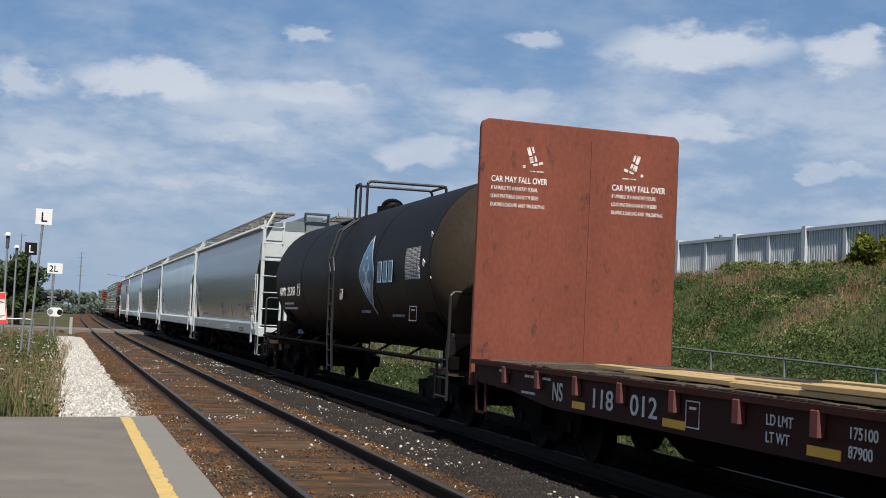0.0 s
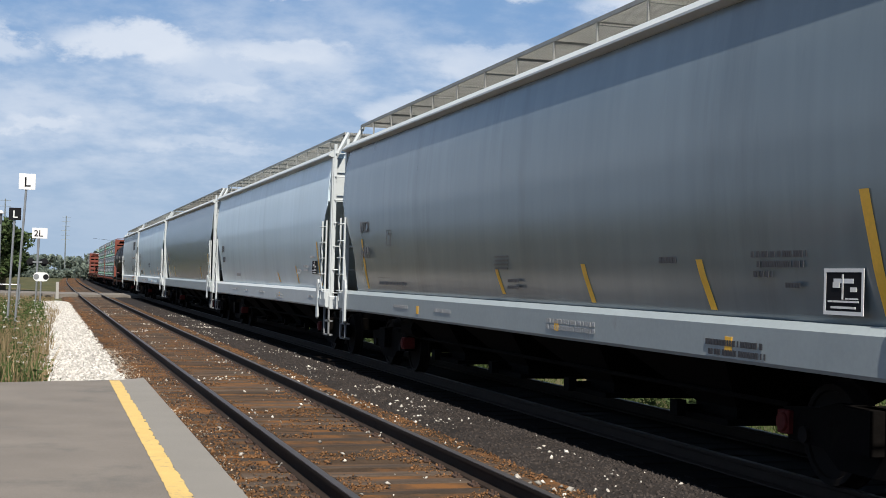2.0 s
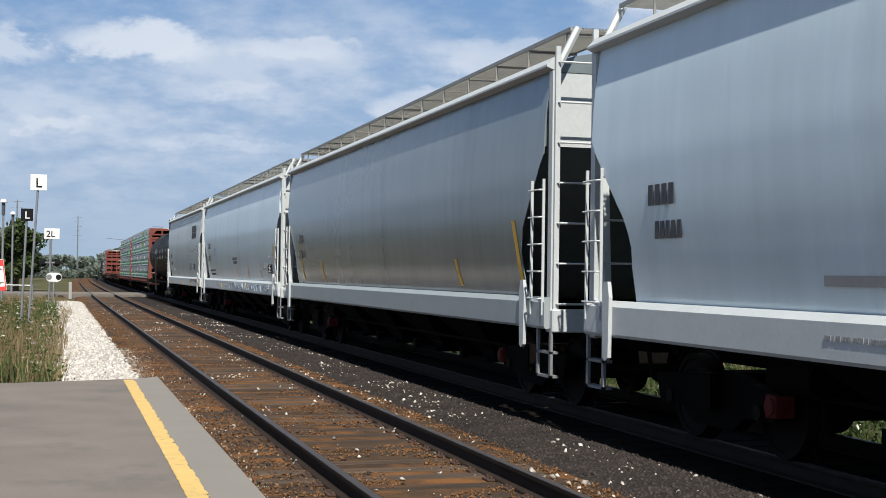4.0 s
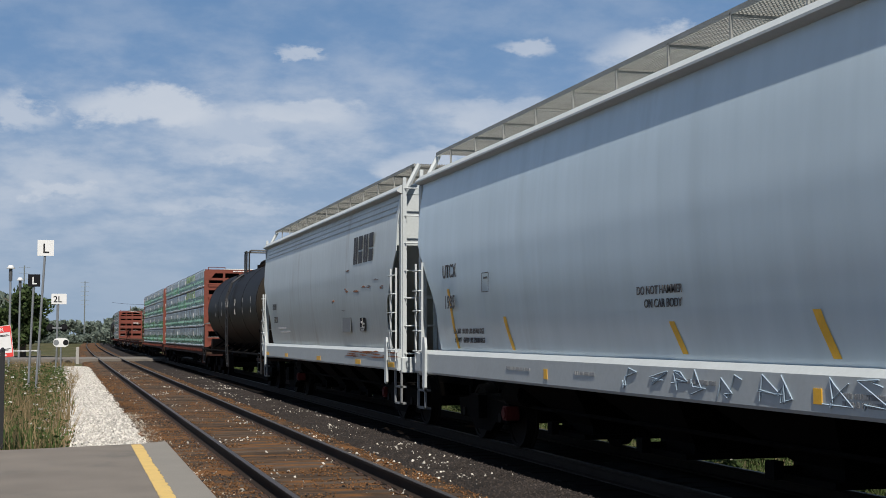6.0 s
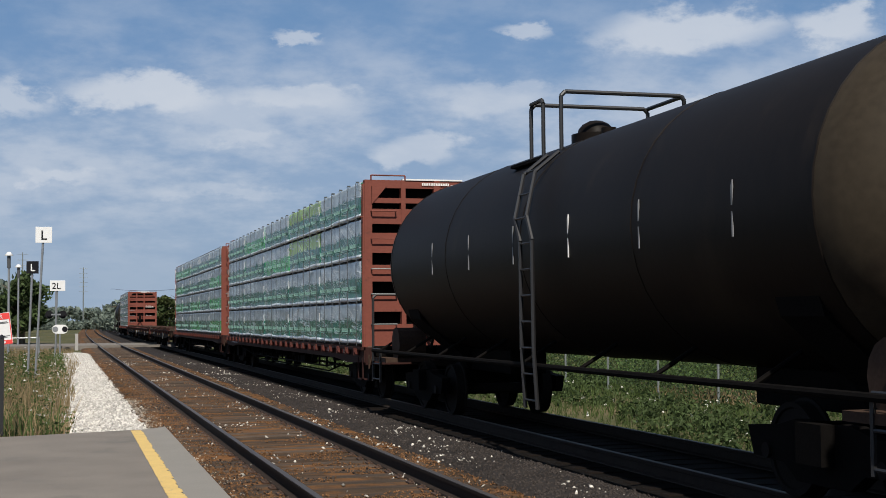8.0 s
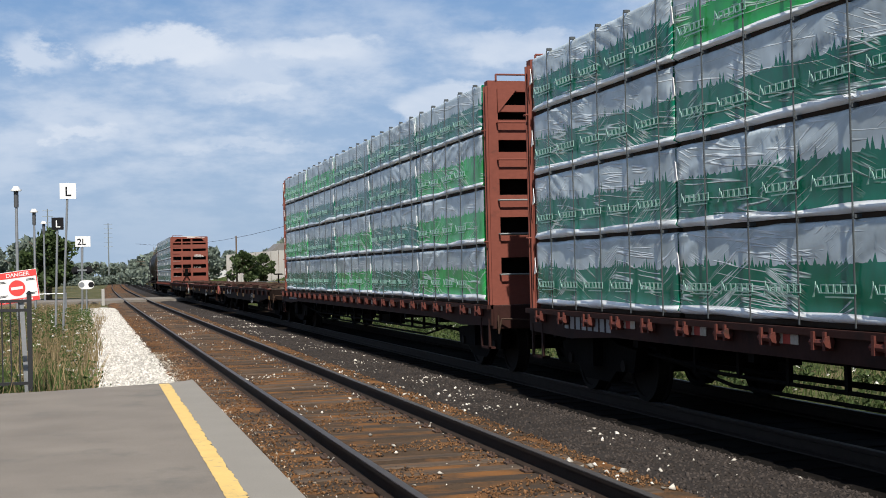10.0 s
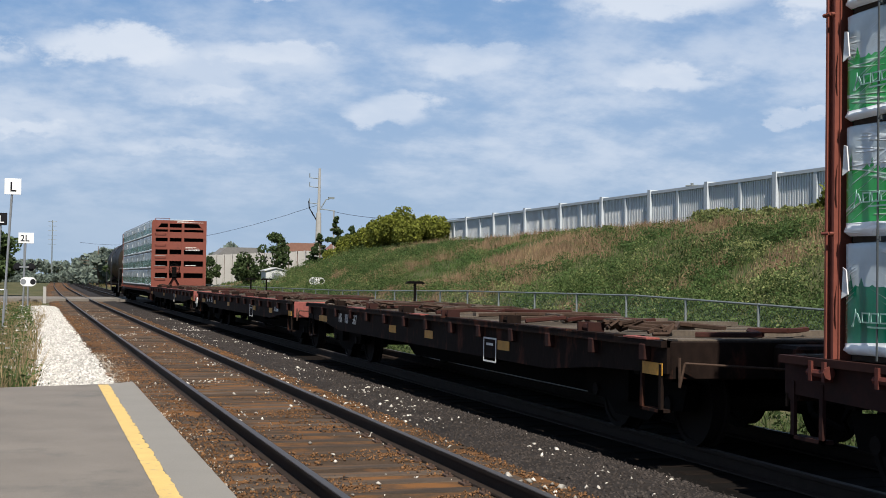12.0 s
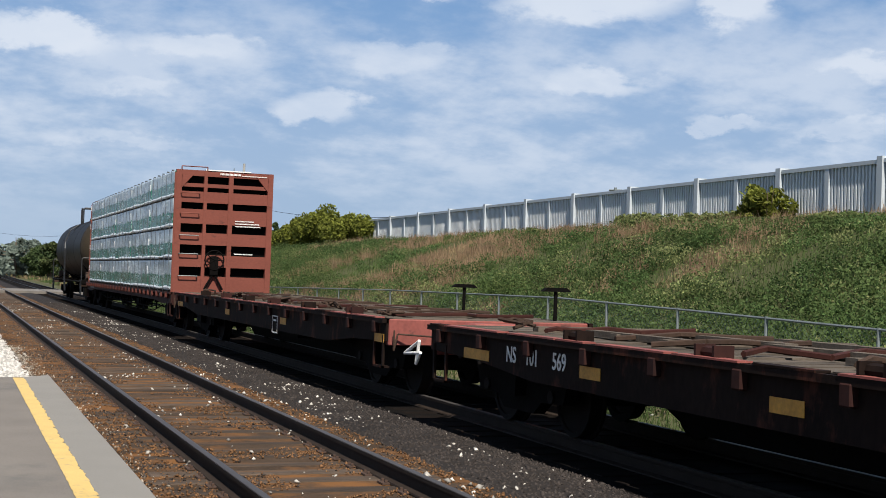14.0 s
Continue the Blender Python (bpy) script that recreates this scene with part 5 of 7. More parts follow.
    for car, ys in ((h1, (7.75, 3.81, 13.6)), (h2, (6.2,)), (h4, (13.0, 7.0))):
        for y in ys:
            patch_mark(car, y, y - 0.12, 1.08, 1.2, -1.623, reflect_yellow)
    # scrawled blue-grey spray paint on one sill
    bm = bmesh.new()
    g = random.Random(4)
    y = 10.6
    while y > 2.0:
        z = 1.06
        p = [(-1.627, y, z + g.uniform(0, 0.1))]
        for k in range(7):
            p.append((-1.627, y - g.uniform(-0.1, 0.42), 1.05 + g.uniform(0, 0.24)))
        pipe(bm, p, 0.006, 4)
        y -= g.uniform(0.4, 0.7)
    tagged(part("spray_paint", bm, spray_blue, h4, "pale blue sprayed scribbles"), kind="stuff")
    # the old car: large slanted block mark, scrapes, panels and reflectors
    x = hopper_x(3.2) - 0.016
    for k in range(4):
        y = 4.3 - k * 0.46
        for a, b, p, q in ((0.0, 0.34, 2.98, 3.2), (0.0, 0.34, 3.24, 3.5)) if k % 2 else ((0.0, 0.15, 2.98, 3.5), (0.2, 0.36, 2.98, 3.5)):
            bm = bmesh.new()
            prism(bm, [(y - a - 0.2 * (p - 2.98), p), (y - b - 0.2 * (p - 2.98), p), (y - b - 0.2 * (q - 2.98), q), (y - a - 0.2 * (q - 2.98), q)], "x", x - 0.003, x + 0.003)
            part("block_mark", bm, ink, h5, "bold black slanted block")
    block_mark(h5, 15.05, 14.4, 2.27, 2.43, hopper_x(2.3) - 0.014, ink, 4)
    lettering("77250", 0.17, (hopper_x(2.0) - 0.014, 14.95, 1.92), h5, ink, stretch=1.0)
    side_bars(h5, [(14.4, 1.76, 1.2, 0.045), (14.0, 1.66, 1.5, 0.045)], hopper_x(1.7) - 0.012, ink_pale)
    patch_mark(h5, 5.6, 4.78, 1.65, 1.95, hopper_x(1.95) - 0.008, dark_patch, "painted_panel")
    label_card(h5, 3.9, 3.43, 1.67, 1.93, hopper_x(1.8) - 0.014)
    for y in (8.2, 4.0, 12.75, 1.25, 16.0):
        patch_mark(h5, y, y - 0.45, 1.04, 1.13, -1.623, reflect_yellow)
    g = random.Random(8)
    for y, z, n, h in ((4.43, 2.48, 0.55, 0.10), (3.6, 2.5, 0.45, 0.05), (3.1, 2.5, 0.4, 0.06), (2.5, 2.62, 0.6, 0.03), (5.2, 2.5, 0.3, 0.05), (5.6, 2.1, 0.35, 0.02), (2.0, 2.45, 0.3, 0.08), (5.0, 2.88, 0.5, 0.015), (6.6, 2.3, 0.2, 0.04)):
        for q in range(5):
            bm = bmesh.new()
            a = y + g.uniform(-0.1, 0.1)
            b = a - n * g.uniform(0.4, 1.0)
            zz = z + g.uniform(-0.5, 0.5) * h
            t = g.uniform(0.006, 0.03) * (1 if h > 0.03 else 0.4)
            prism(bm, [(a, zz), ((a + b) / 2, zz - t), (b, zz + g.uniform(-0.02, 0.02)), ((a + b) / 2, zz + t)], "x", hopper_x(zz) - 0.004, hopper_x(zz) + 0.02)
            part("scrape", bm, rust if q % 2 else dark_patch, h5)
    for q in range(14):
        bm = bmesh.new()
        a = g.uniform(1.0, 5.5)
        b = a - g.uniform(0.4, 1.6)
        zz = g.uniform(1.18, 1.31)
        prism(bm, [(a, zz), ((a + b) / 2, zz - 0.015), (b, zz), ((a + b) / 2, zz + 0.015)], "x", -1.627, -1.6215)
        part("scrape", bm, rust, h5)


paint_hoppers()


def tank_skin(car, rows, material, name, label="", r=1.48, zc=2.55, off=0.012):
    """A painted shape on the tank side: rows of (z, y from, y to)."""
    bm = bmesh.new()
    out = [[(-math.sqrt((r + off) ** 2 - (z - zc) ** 2), y, z) for y in (a, b)] for z, a, b in rows]
    loft(bm, out, close=False, cap=False)
    return part(name, bm, material, car, label)


def kite(top, mid, low, yl, yr, z_mid, shrink=1.0, cy=None):
    """Rows of a kite with bowed sides."""
    rows = []
    for k in range(15):
        z = low + (top - low) * k / 14
        u = (top - z) / (top - z_mid) if z > z_mid else (z - low) / (z_mid - low)
        u = max(0.0, min(1.0, u)) ** 0.82
        c = mid
        rows.append((z, c + (yl - c) * u, c + (yr - c) * u))
    return rows


def paint_tank():
    c = tank_a
    TOP, ZM, LOW, YL, MID, YR = 3.2, 2.46, 1.82, 7.1, 6.38, 5.7
    tank_skin(c, kite(TOP, MID, LOW, YL, YR, ZM), stencil_white, "diamond_edge", "white edge of a diamond mark")
    for name, q, m, off in (("diamond_mark", 0.93, kite_blue, 0.016), ("diamond_core", 0.60, kite_white, 0.020)):
        zc = ZM + (0.0 if q > 0.9 else -0.10)
        tank_skin(c, kite(zc + (TOP - ZM) * q, MID, zc + (LOW - ZM) * q, MID + (YL - MID) * q, MID + (YR - MID) * q, zc), m, name, "blue and white diamond mark", off=off)
    for dy, z, rr in ((0.0, 0.16, 0.13), (0.24, -0.06, 0.125), (-0.24, -0.06, 0.125)):
        rows = [(ZM + z - rr * math.cos(a), MID + dy - rr * 1.15 * math.sin(a), MID + dy + rr * 1.15 * math.sin(a)) for a in [math.pi * (0.04 + 0.92 * k / 10) for k in range(11)]]
        tank_skin(c, rows, kite_blue, "diamond_dot", off=0.024)
    tank_skin(c, [(ZM - 0.46, MID - 0.01, MID + 0.01), (ZM - 0.36, MID - 0.07, MID + 0.07), (ZM - 0.26, MID - 0.05, MID + 0.05)], kite_blue, "diamond_leaf", off=0.024)
    tank_skin(c, [(LOW - 0.12, MID - 0.12, MID - 0.02), (LOW - 0.02, MID - 0.09, MID + 0.03), (LOW + 0.06, MID - 0.06, MID + 0.05)], kite_pale, "diamond_stem", off=0.020)
    # small placards
    patch_mark(c, 8.98, 8.72, 1.98, 2.2, -1.455, sign_white, "placard")
    bm = bmesh.new()
    box(bm, -1.462, -1.4595, 8.74, 8.96, 2.12, 2.18)
    part("placard_band", bm, reflect_faded, c)
    frame_mark(c, 3.66, 3.16, 1.60, 1.86, -1.31, stencil_white, 0.02)
    for k in range(3):
        y = 5.42 - k * 0.42
        x = -1.497
        bm = bmesh.new()
        for a, b, p, q in ((0, 0.03, 2.27, 2.66), (0.27, 0.30, 2.27, 2.66), (0.03, 0.27, 2.63, 2.66), (0.03, 0.27, 2.27, 2.30)):
            box(bm, x - 0.003, x + 0.003, y - b, y - a, p, q)
        outline = part("block_mark", bm, kite_pale, c, "pale outlined block mark")
        bm = bmesh.new()
        box(bm, x - 0.002, x + 0.003, y - 0.27, y - 0.03, 2.30, 2.63)
        part("block_fill", bm, kite_deep, outline)
    for k in range(13):
        z = 2.30 + k * 0.043
        xx = -math.sqrt(1.489 ** 2 - (z - 2.55) ** 2)
        bm = bmesh.new()
        box(bm, xx - 0.003, xx + 0.003, 2.48, 3.42, z, z + 0.007)
        y = 3.38
        while k < 12 and y > 2.55:
            n = 0.30 if y > 3.3 else 0.14
            box(bm, xx - 0.003, xx + 0.003, y - n, y, z + 0.016, z + 0.031)
            y -= n + 0.06
        tagged(part("table_row", bm, stencil_white, c), kind="stuff")
    for y in (3.42, 3.05, 2.86, 2.67, 2.48):
        bm = bmesh.new()
        loft(bm, [[(-math.sqrt(1.492 ** 2 - (z - 2.55) ** 2), y - d, z) for d in (0.004, -0.004)] for z in (2.3, 2.42, 2.55, 2.68, 2.82)], close=False, cap=False)
        part("table_line", bm, stencil_white, c)
    x = -1.47
    lettering("ADMX", 0.22, (x - 0.007, 16.8, 2.1), c, stencil_white, stretch=1.05)
    lettering("25358", 0.22, (x - 0.007, 15.6, 2.1), c, stencil_white, stretch=1.5)
    frame_mark(c, 14.15, 13.79, 2.09, 2.38, x - 0.005, stencil_white)
    side_bars(c, [(16.6, 1.88, 1.4, 0.05), (16.5, 1.76, 1.9, 0.05)], -1.36, stencil_white)
    for y, z, s in ((2.0, 3.0, 0.07), (2.2, 2.55, 0.09), (2.9, 2.75, 0.03), (2.5, 2.45, 0.045), (0.9 + 0.9, 2.3, 0.03)):
        q = -math.sqrt(1.486 ** 2 - (z - 2.55) ** 2)
        bm = bmesh.new()
        prism(bm, [(y - s, z), (y - s * 0.3, z - s * 0.8), (y + s * 0.7, z - s * 0.3), (y + s * 0.4, z + s * 0.7)], "x", q - 0.01, q + 0.004)
        part("paint_chip", bm, stencil_white, c)
    side_bars(c, [(7.6, 1.72, 0.8, 0.05), (5.0, 1.66, 0.9, 0.05), (3.6, 2.2, 0.7, 0.03)], -1.27, ink_pale)
    for k in range(6):
        bm = bmesh.new()
        y = 3.2 + k * 2.0
        xx = -math.sqrt(1.487 ** 2 - 0.25 ** 2)
        prism(bm, [(y, 2.3), (y + 0.02, 2.3), (y + 0.03, 2.75), (y, 2.8)], "x", xx - 0.012, xx)
        part("weld_mark", bm, stencil_white if k == 2 else dark_patch, tank_b)


paint_tank()


def paint_flats():
    c, x = flat_a, -1.515
    lettering("NS", 0.21, (x, 15.63, 0.77), c, stencil_white, stretch=0.95)
    lettering("118", 0.21, (x, 14.45, 0.77), c, stencil_white, stretch=1.45)
    lettering("012", 0.21, (x, 13.4, 0.77), c, stencil_white, stretch=1.5)
    frame_mark(c, 12.14, 11.86, 0.75, 1.0, x, stencil_white, 0.012)
    lettering("LD LMT", 0.09, (x, 10.68, 0.9), c, stencil_white)
    lettering("LT WT", 0.09, (x, 10.68, 0.76), c, stencil_white)
    lettering("175100", 0.09, (x, 9.48, 0.9), c, stencil_white)
    lettering("87900", 0.09, (x, 9.48, 0.76), c, stencil_white)
    for a, b in ((14.98, 14.6), (12.62, 12.14), (10.04, 9.57), (6.5, 6.1), (3.0, 2.6)):
        patch_mark(c, a, b, 0.72, 0.80, x, reflect_yellow)
    side_bars(c, [(17.6, 1.0, 0.4, 0.03), (16.6, 0.98, 0.9, 0.03), (16.7, 0.78, 0.5, 0.03)], x, stencil_white)
    # warnings on the bulkhead
    y = 19.6 - 0.753
    for x0 in (-1.37, 0.46):
        lettering("CAR MAY FALL OVER", 0.088, (x0 + 0.02, y, 3.62), c, stencil_white, "end", 0.72)
        for k, s in enumerate(("IF UNABLE TO MAINTAIN EQUAL", "LOAD PATTERNS ON BOTH SIDES", "DURING LOADING AND UNLOADING")):
            lettering(s, 0.056, (x0 + 0.02, y, 3.51 - 0.118 * k), c, stencil_worn, "end", 0.6)
        q = 1 if x0 < 0 else -1
        xc = -0.72 if x0 < 0 else 0.79
        # a tipping car over a rail, broken up by the stencil's bridges
        bm = bmesh.new()
        def quad(ax, az, bx, bz, w):
            n = Vector((az - bz, bx - ax)).normalized() * w / 2
            prism(bm, [(xc + q * (ax + n.x), az + n.y), (xc + q * (ax - n.x), az - n.y), (xc + q * (bx - n.x), bz - n.y), (xc + q * (bx + n.x), bz + n.y)], "y", y - 0.003, y + 0.002)
        for a0, a1, b0, b1, w in ((-0.1, 4.14, -0.06, 4.02, 0.05), (-0.055, 4.0, -0.03, 3.92, 0.06), (-0.04, 4.15, -0.01, 4.06, 0.03), (0.0, 4.02, 0.03, 3.94, 0.035),
                                  (-0.02, 3.885, 0.05, 3.905, 0.03), (0.07, 3.91, 0.13, 3.93, 0.04), (-0.06, 3.80, 0.02, 3.80, 0.016), (0.04, 3.80, 0.15, 3.80, 0.016), (-0.17, 3.86, -0.13, 3.86, 0.04)):
            quad(a0, a1, b0, b1, w)
        tagged(part("pictogram", bm, stencil_worn, c, "worn white stencilled pictogram of a tipping car"), kind="stuff")
    bm = bmesh.new()
    box(bm, 0.14, 0.17, y - 0.012, y + 0.004, 0.9, 4.3)
    part("seam", bm, car_red, c)
    # loose fresh boards
    g = random.Random(5)
    for y0, y1, x0, z in ((12.9, 15.95, -0.95, 1.145), (9.9, 14.4, -1.2, 1.145), (10.2, 14.6, -0.6, 1.145), (6.0, 11.7, -1.32, 1.145), (4.5, 10.5, -1.38, 1.20), (5.0, 12.2, -0.2, 1.145), (6.5, 13.2, 0.25, 1.145), (3.5, 9.0, -0.9, 1.20)):
        bm = bmesh.new()
        box(bm, -0.12, 0.12, y0, y1, 0, 0.05)
        b = tagged(new("board", mesh_of("board", bm, new_wood, bevel=0.006)), "fresh pale timber board lying on the flat car", "board", "loose boards on the flat car")
        PACKS.append((b, -0.75, pose(x0 + 0.25, 0, z, 0, 0, g.uniform(-0.7, 0.7))))
    for car, num in ((flat_b, "567"), (flat_c, "569")):
        o = 14.7 if car is flat_b else 16.17
        lettering("NS", 0.17, (x, o, 0.78), car, stencil_white, stretch=0.9)
        lettering("101", 0.17, (x, o - 0.5, 0.78), car, stencil_white, stretch=0.9)
        lettering(num, 0.17, (x, o - 1.15, 0.78), car, stencil_white, stretch=0.9)
    for car, spots in ((flat_b, (16.5, 10.92, 8.85, 5.58, 1.4)), (flat_c, (17.4, 14.4, 11.3, 6.5, 3.96, 1.4)), (flat_d, (18.2, 12.0, 7.0, 1.4))):
        for k, a in enumerate(spots):
            patch_mark(car, a, a - (0.75 if k in (0,) else 0.42), 0.745, 0.86, x, reflect_old)
        g2 = random.Random(int(spots[0] * 10))
        # chains, webbing and winches left on the deck
        for k in range(13):
            bm = bmesh.new()
            yy = 1.6 + 1.2 * k + g2.uniform(-0.3, 0.3)
            p = [(-1.3 + g2.uniform(0, 0.3), yy, 1.11)]
            for q in range(5):
                p.append((p[-1][0] + g2.uniform(0.1, 0.6), yy + g2.uniform(-0.35, 0.35), 1.11 + g2.uniform(0, 0.05)))
            pipe(bm, p, 0.028, 5)
            part("chain", bm, pocket_grime if k % 3 else car_brown, car)
            if k % 2:
                bm = bmesh.new()
                rod(bm, (-1.45, yy - 0.12, 1.12), (-1.45, yy + 0.12, 1.12), 0.05, 8)
                box(bm, -1.54, -1.36, yy - 0.15, yy - 0.12, 1.03, 1.18)
                box(bm, -1.54, -1.36, yy + 0.12, yy + 0.15, 1.03, 1.18)
                part("winch", bm, sooty_red if k % 4 == 1 else sooty_brown, car)
            bm = bmesh.new()
            box(bm, -1.2 + g2.uniform(0, 0.8), 0.2 + g2.uniform(0, 1.0), yy + 0.3, yy + 0.45, 1.085, 1.14)
            part("dunnage", bm, deck_wood, car)
        for yb in {flat_b: (), flat_c: (0.7,), flat_d: (1.5, 5.2)}[car]:
            bm = bmesh.new()
            rod(bm, (1.25, yb, 1.07), (1.25, yb, 1.50), 0.03, 8)
            prism(bm, [(1.02, 1.50), (1.48, 1.50), (1.4, 1.56), (1.1, 1.56)], "y", yb - 0.06, yb + 0.06)
            part("handbrake", bm, under_black, car, "black handbrake post with a T-shaped top")
        length = {flat_b: 18.53, flat_c: 19.43, flat_d: 19.4}[car]
        y = 1.2
        while y < length - 1.2:
            n = g2.uniform(0.5, 1.7)
            bm = bmesh.new()
            box(bm, -1.575, -1.44, y, min(y + n, length - 1.0), 1.072, 1.088)
            part("deck_lip", bm, lip_red if g2.random() < 0.65 else sooty_brown, car)
            y += n + g2.uniform(0.02, 0.3)
        for k in range(9):
            bm = bmesh.new()
            yy, xx = g2.uniform(1.5, length - 3.5), g2.uniform(-1.1, 0.9)
            box(bm, xx - 0.07, xx + 0.07, yy, yy + g2.uniform(1.2, 3.0), 1.09, 1.15)
            part("dunnage", bm, deck_wood, car)
        for k in range(7):
            bm = bmesh.new()
            yy = g2.uniform(1.5, length - 1.5)
            p = [(-1.35, yy, 1.12)]
            for q in range(9):
                p.append((-1.3 + g2.uniform(-0.12, 0.2), yy + g2.uniform(-0.3, 0.3), 1.1 + g2.uniform(0, 0.12)))
            pipe(bm, p, 0.02, 5)
            part("chain", bm, pocket_grime, car)
        a, b = {flat_b: (6.12, 5.63), flat_c: (7.02, 6.53), flat_d: (7.6, 7.2)}[car]
        frame_mark(car, a, b, 0.57, 0.88, -1.52, stencil_white, 0.02)
    # a white scrawl and a pale bent lever on one flat car
    bm = bmesh.new()
    g = random.Random(3)
    for y0, w in ((3.2, 0.17), (2.98, 0.12), (2.82, 0.13)):
        p = [(-1.523, y0 - w * (u + g.uniform(-0.15, 0.15)), 0.80 + 0.12 * (v + g.uniform(-0.2, 0.2))) for u, v in ((0.2, 0.0), (0.0, 0.6), (0.4, 1.0), (0.9, 0.7), (0.9, 0.2), (0.5, 0.0), (0.3, 0.5), (1.3, 0.1))]
        pipe(bm, p, 0.006, 4)
    tagged(part("spray_paint", bm, stencil_white, flat_c, "white sprayed scribble"), kind="stuff")
    bm = bmesh.new()
    pipe(bm, [(-1.5, 19.0, 0.84), (-1.5, 19.1, 0.55), (-1.5, 18.95, 0.7), (-1.5, 19.55, 0.66), (-1.5, 19.0, 0.84)], 0.022, 6)
    part("lever", bm, stencil_white, flat_c, "white painted bent lever")
    # striped reflectors along the lumber cars
    for car, L, far_end in ((beam_a, 24.83, 0.9), (beam_b, 24.03, 1.42), (beam_c, 24.7, 1.2)):
        y = L - 3.9
        while y > 2:
            for k in range(5):
                patch_mark(car, y - k * 0.13, y - k * 0.13 - 0.128, 0.90, 1.0, -1.374, reflect_faded if k % 2 else reflect_white)
            y -= 1.75
        tagged(block_mark(car, L - 2.3, L - 3.9, 0.83, 0.98, -1.375, ink_pale, 8), kind="stuff")
        # ladders, grab irons and the brake wheel on the end bulkheads
        for s, y in ((1, 0.95), (-1, L - far_end)):
            ladder(car, (-1.345, y + s * 0.03, 1.0), (-1.345, y + s * 0.03, 4.3), (0, s * 0.1, 0), 2, car_red, rail=0.02, name="grab_iron")
            for z in (1.5, 2.1, 2.6, 3.2, 3.75):
                bm = bmesh.new()
                pipe(bm, [(-1.2, y, z), (-1.2, y - s * 0.08, z), (-0.7, y - s * 0.08, z), (-0.7, y, z)], 0.014)
                part("rung", bm, galv_dull if z < 3 else car_red, car)
            bm = bmesh.new()
            pipe(bm, [(-1.2, y, 4.38), (-1.2, y, 4.47), (-0.5, y, 4.47), (-0.5, y, 4.38)], 0.016)
            part("top_grab", bm, car_red, car)
            bm = bmesh.new()
            box(bm, -0.55, 0.7, min(y, y + s * 0.14), max(y, y + s * 0.14), 4.38, 4.41)
            part("cap_plate", bm, sign_white, car)
        bm = bmesh.new()
        yb = 0.83
        for k in range(16):
            a, b = 2 * math.pi * k / 16, 2 * math.pi * (k + 1) / 16
            rod(bm, (-0.25 + 0.26 * math.cos(a), yb, 1.95 + 0.26 * math.sin(a)), (-0.25 + 0.26 * math.cos(b), yb, 1.95 + 0.26 * math.sin(b)), 0.02, 5)
        for k in range(5):
            a = 2 * math.pi * k / 5
            rod(bm, (-0.25, yb, 1.95), (-0.25 + 0.25 * math.cos(a), yb, 1.95 + 0.25 * math.sin(a)), 0.015, 5)
        box(bm, -0.36, -0.14, yb, yb + 0.12, 1.55, 2.05)
        pipe(bm, [(-0.25, yb + 0.05, 1.6), (-0.5, yb + 0.05, 1.15)], 0.03)
        pipe(bm, [(-0.25, yb + 0.05, 1.6), (0.0, yb + 0.05, 1.15)], 0.03)
        part("brake_wheel", bm, under_black, car, "black brake wheel and housing")
        side_bars_end(car, [(-0.15, 4.28, 0.55, 0.05), (0.45, 4.27, 0.7, 0.025), (0.3, 3.02, 0.5, 0.03), (0.3, 2.95, 0.65, 0.03), (0.3, 2.88, 0.7, 0.03), (0.3, 2.12, 0.5, 0.03)], 0.95 - 0.004)


def side_bars_end(car, rows, y):
    for x, z, n, h in rows:
        bm = bmesh.new()
        k = x
        while k < x + n:
            box(bm, k, k + h * 0.5, y - 0.003, y + 0.003, z, z + h)
            k += h * 0.72
        tagged(part("stencil", bm, stencil_white, car), kind="stuff")


paint_flats()
# ---- noise wall on the bank ----
def noise_wall():
    wall = thing("noise_wall", "pale grey ribbed noise wall on top of the bank", "noise barrier", kind="structure")
    X = 30.0
    k = 0
    y = 104.6
    while y > -16:
        up = 0.0046 * (104.6 - y) - 0.05
        bm = bmesh.new()
        box(bm, X - 0.22, X + 0.22, y - 0.15, y + 0.15, 3.2 + up, 6.12 + up)
        part("wall_post", bm, wall_post, wall)
        bm = bmesh.new()
        box(bm, X - 0.16, X + 0.1, y - 3.015 - 0.12, y - 3.015 + 0.12, 3.3 + up, 5.98 + up)
        box(bm, X - 0.17, X + 0.12, y - 5.86, y - 0.17, 5.90 + up, 6.04 + up)
        box(bm, X - 0.17, X + 0.12, y - 5.86, y - 0.17, 3.2 + up, 3.85 + up)
        part("wall_frame", bm, wall_post, wall)
        for h0 in (0.17, 3.14):
            bm = bmesh.new()
            a0, a1 = y - h0 - 2.72, y - h0
            box(bm, X - 0.02, X + 0.08, a0, a1, 3.85 + up, 5.90 + up)
            nr = 14
            for i in range(nr):
                c = a0 + (a1 - a0) * (i + 0.5) / nr
                box(bm, X - 0.09, X - 0.02, c - 0.05, c + 0.05, 3.85 + up, 5.90 + up)
            part("wall_panel", bm, wall_panel, wall)
        y -= 6.03
        k += 1


noise_wall()


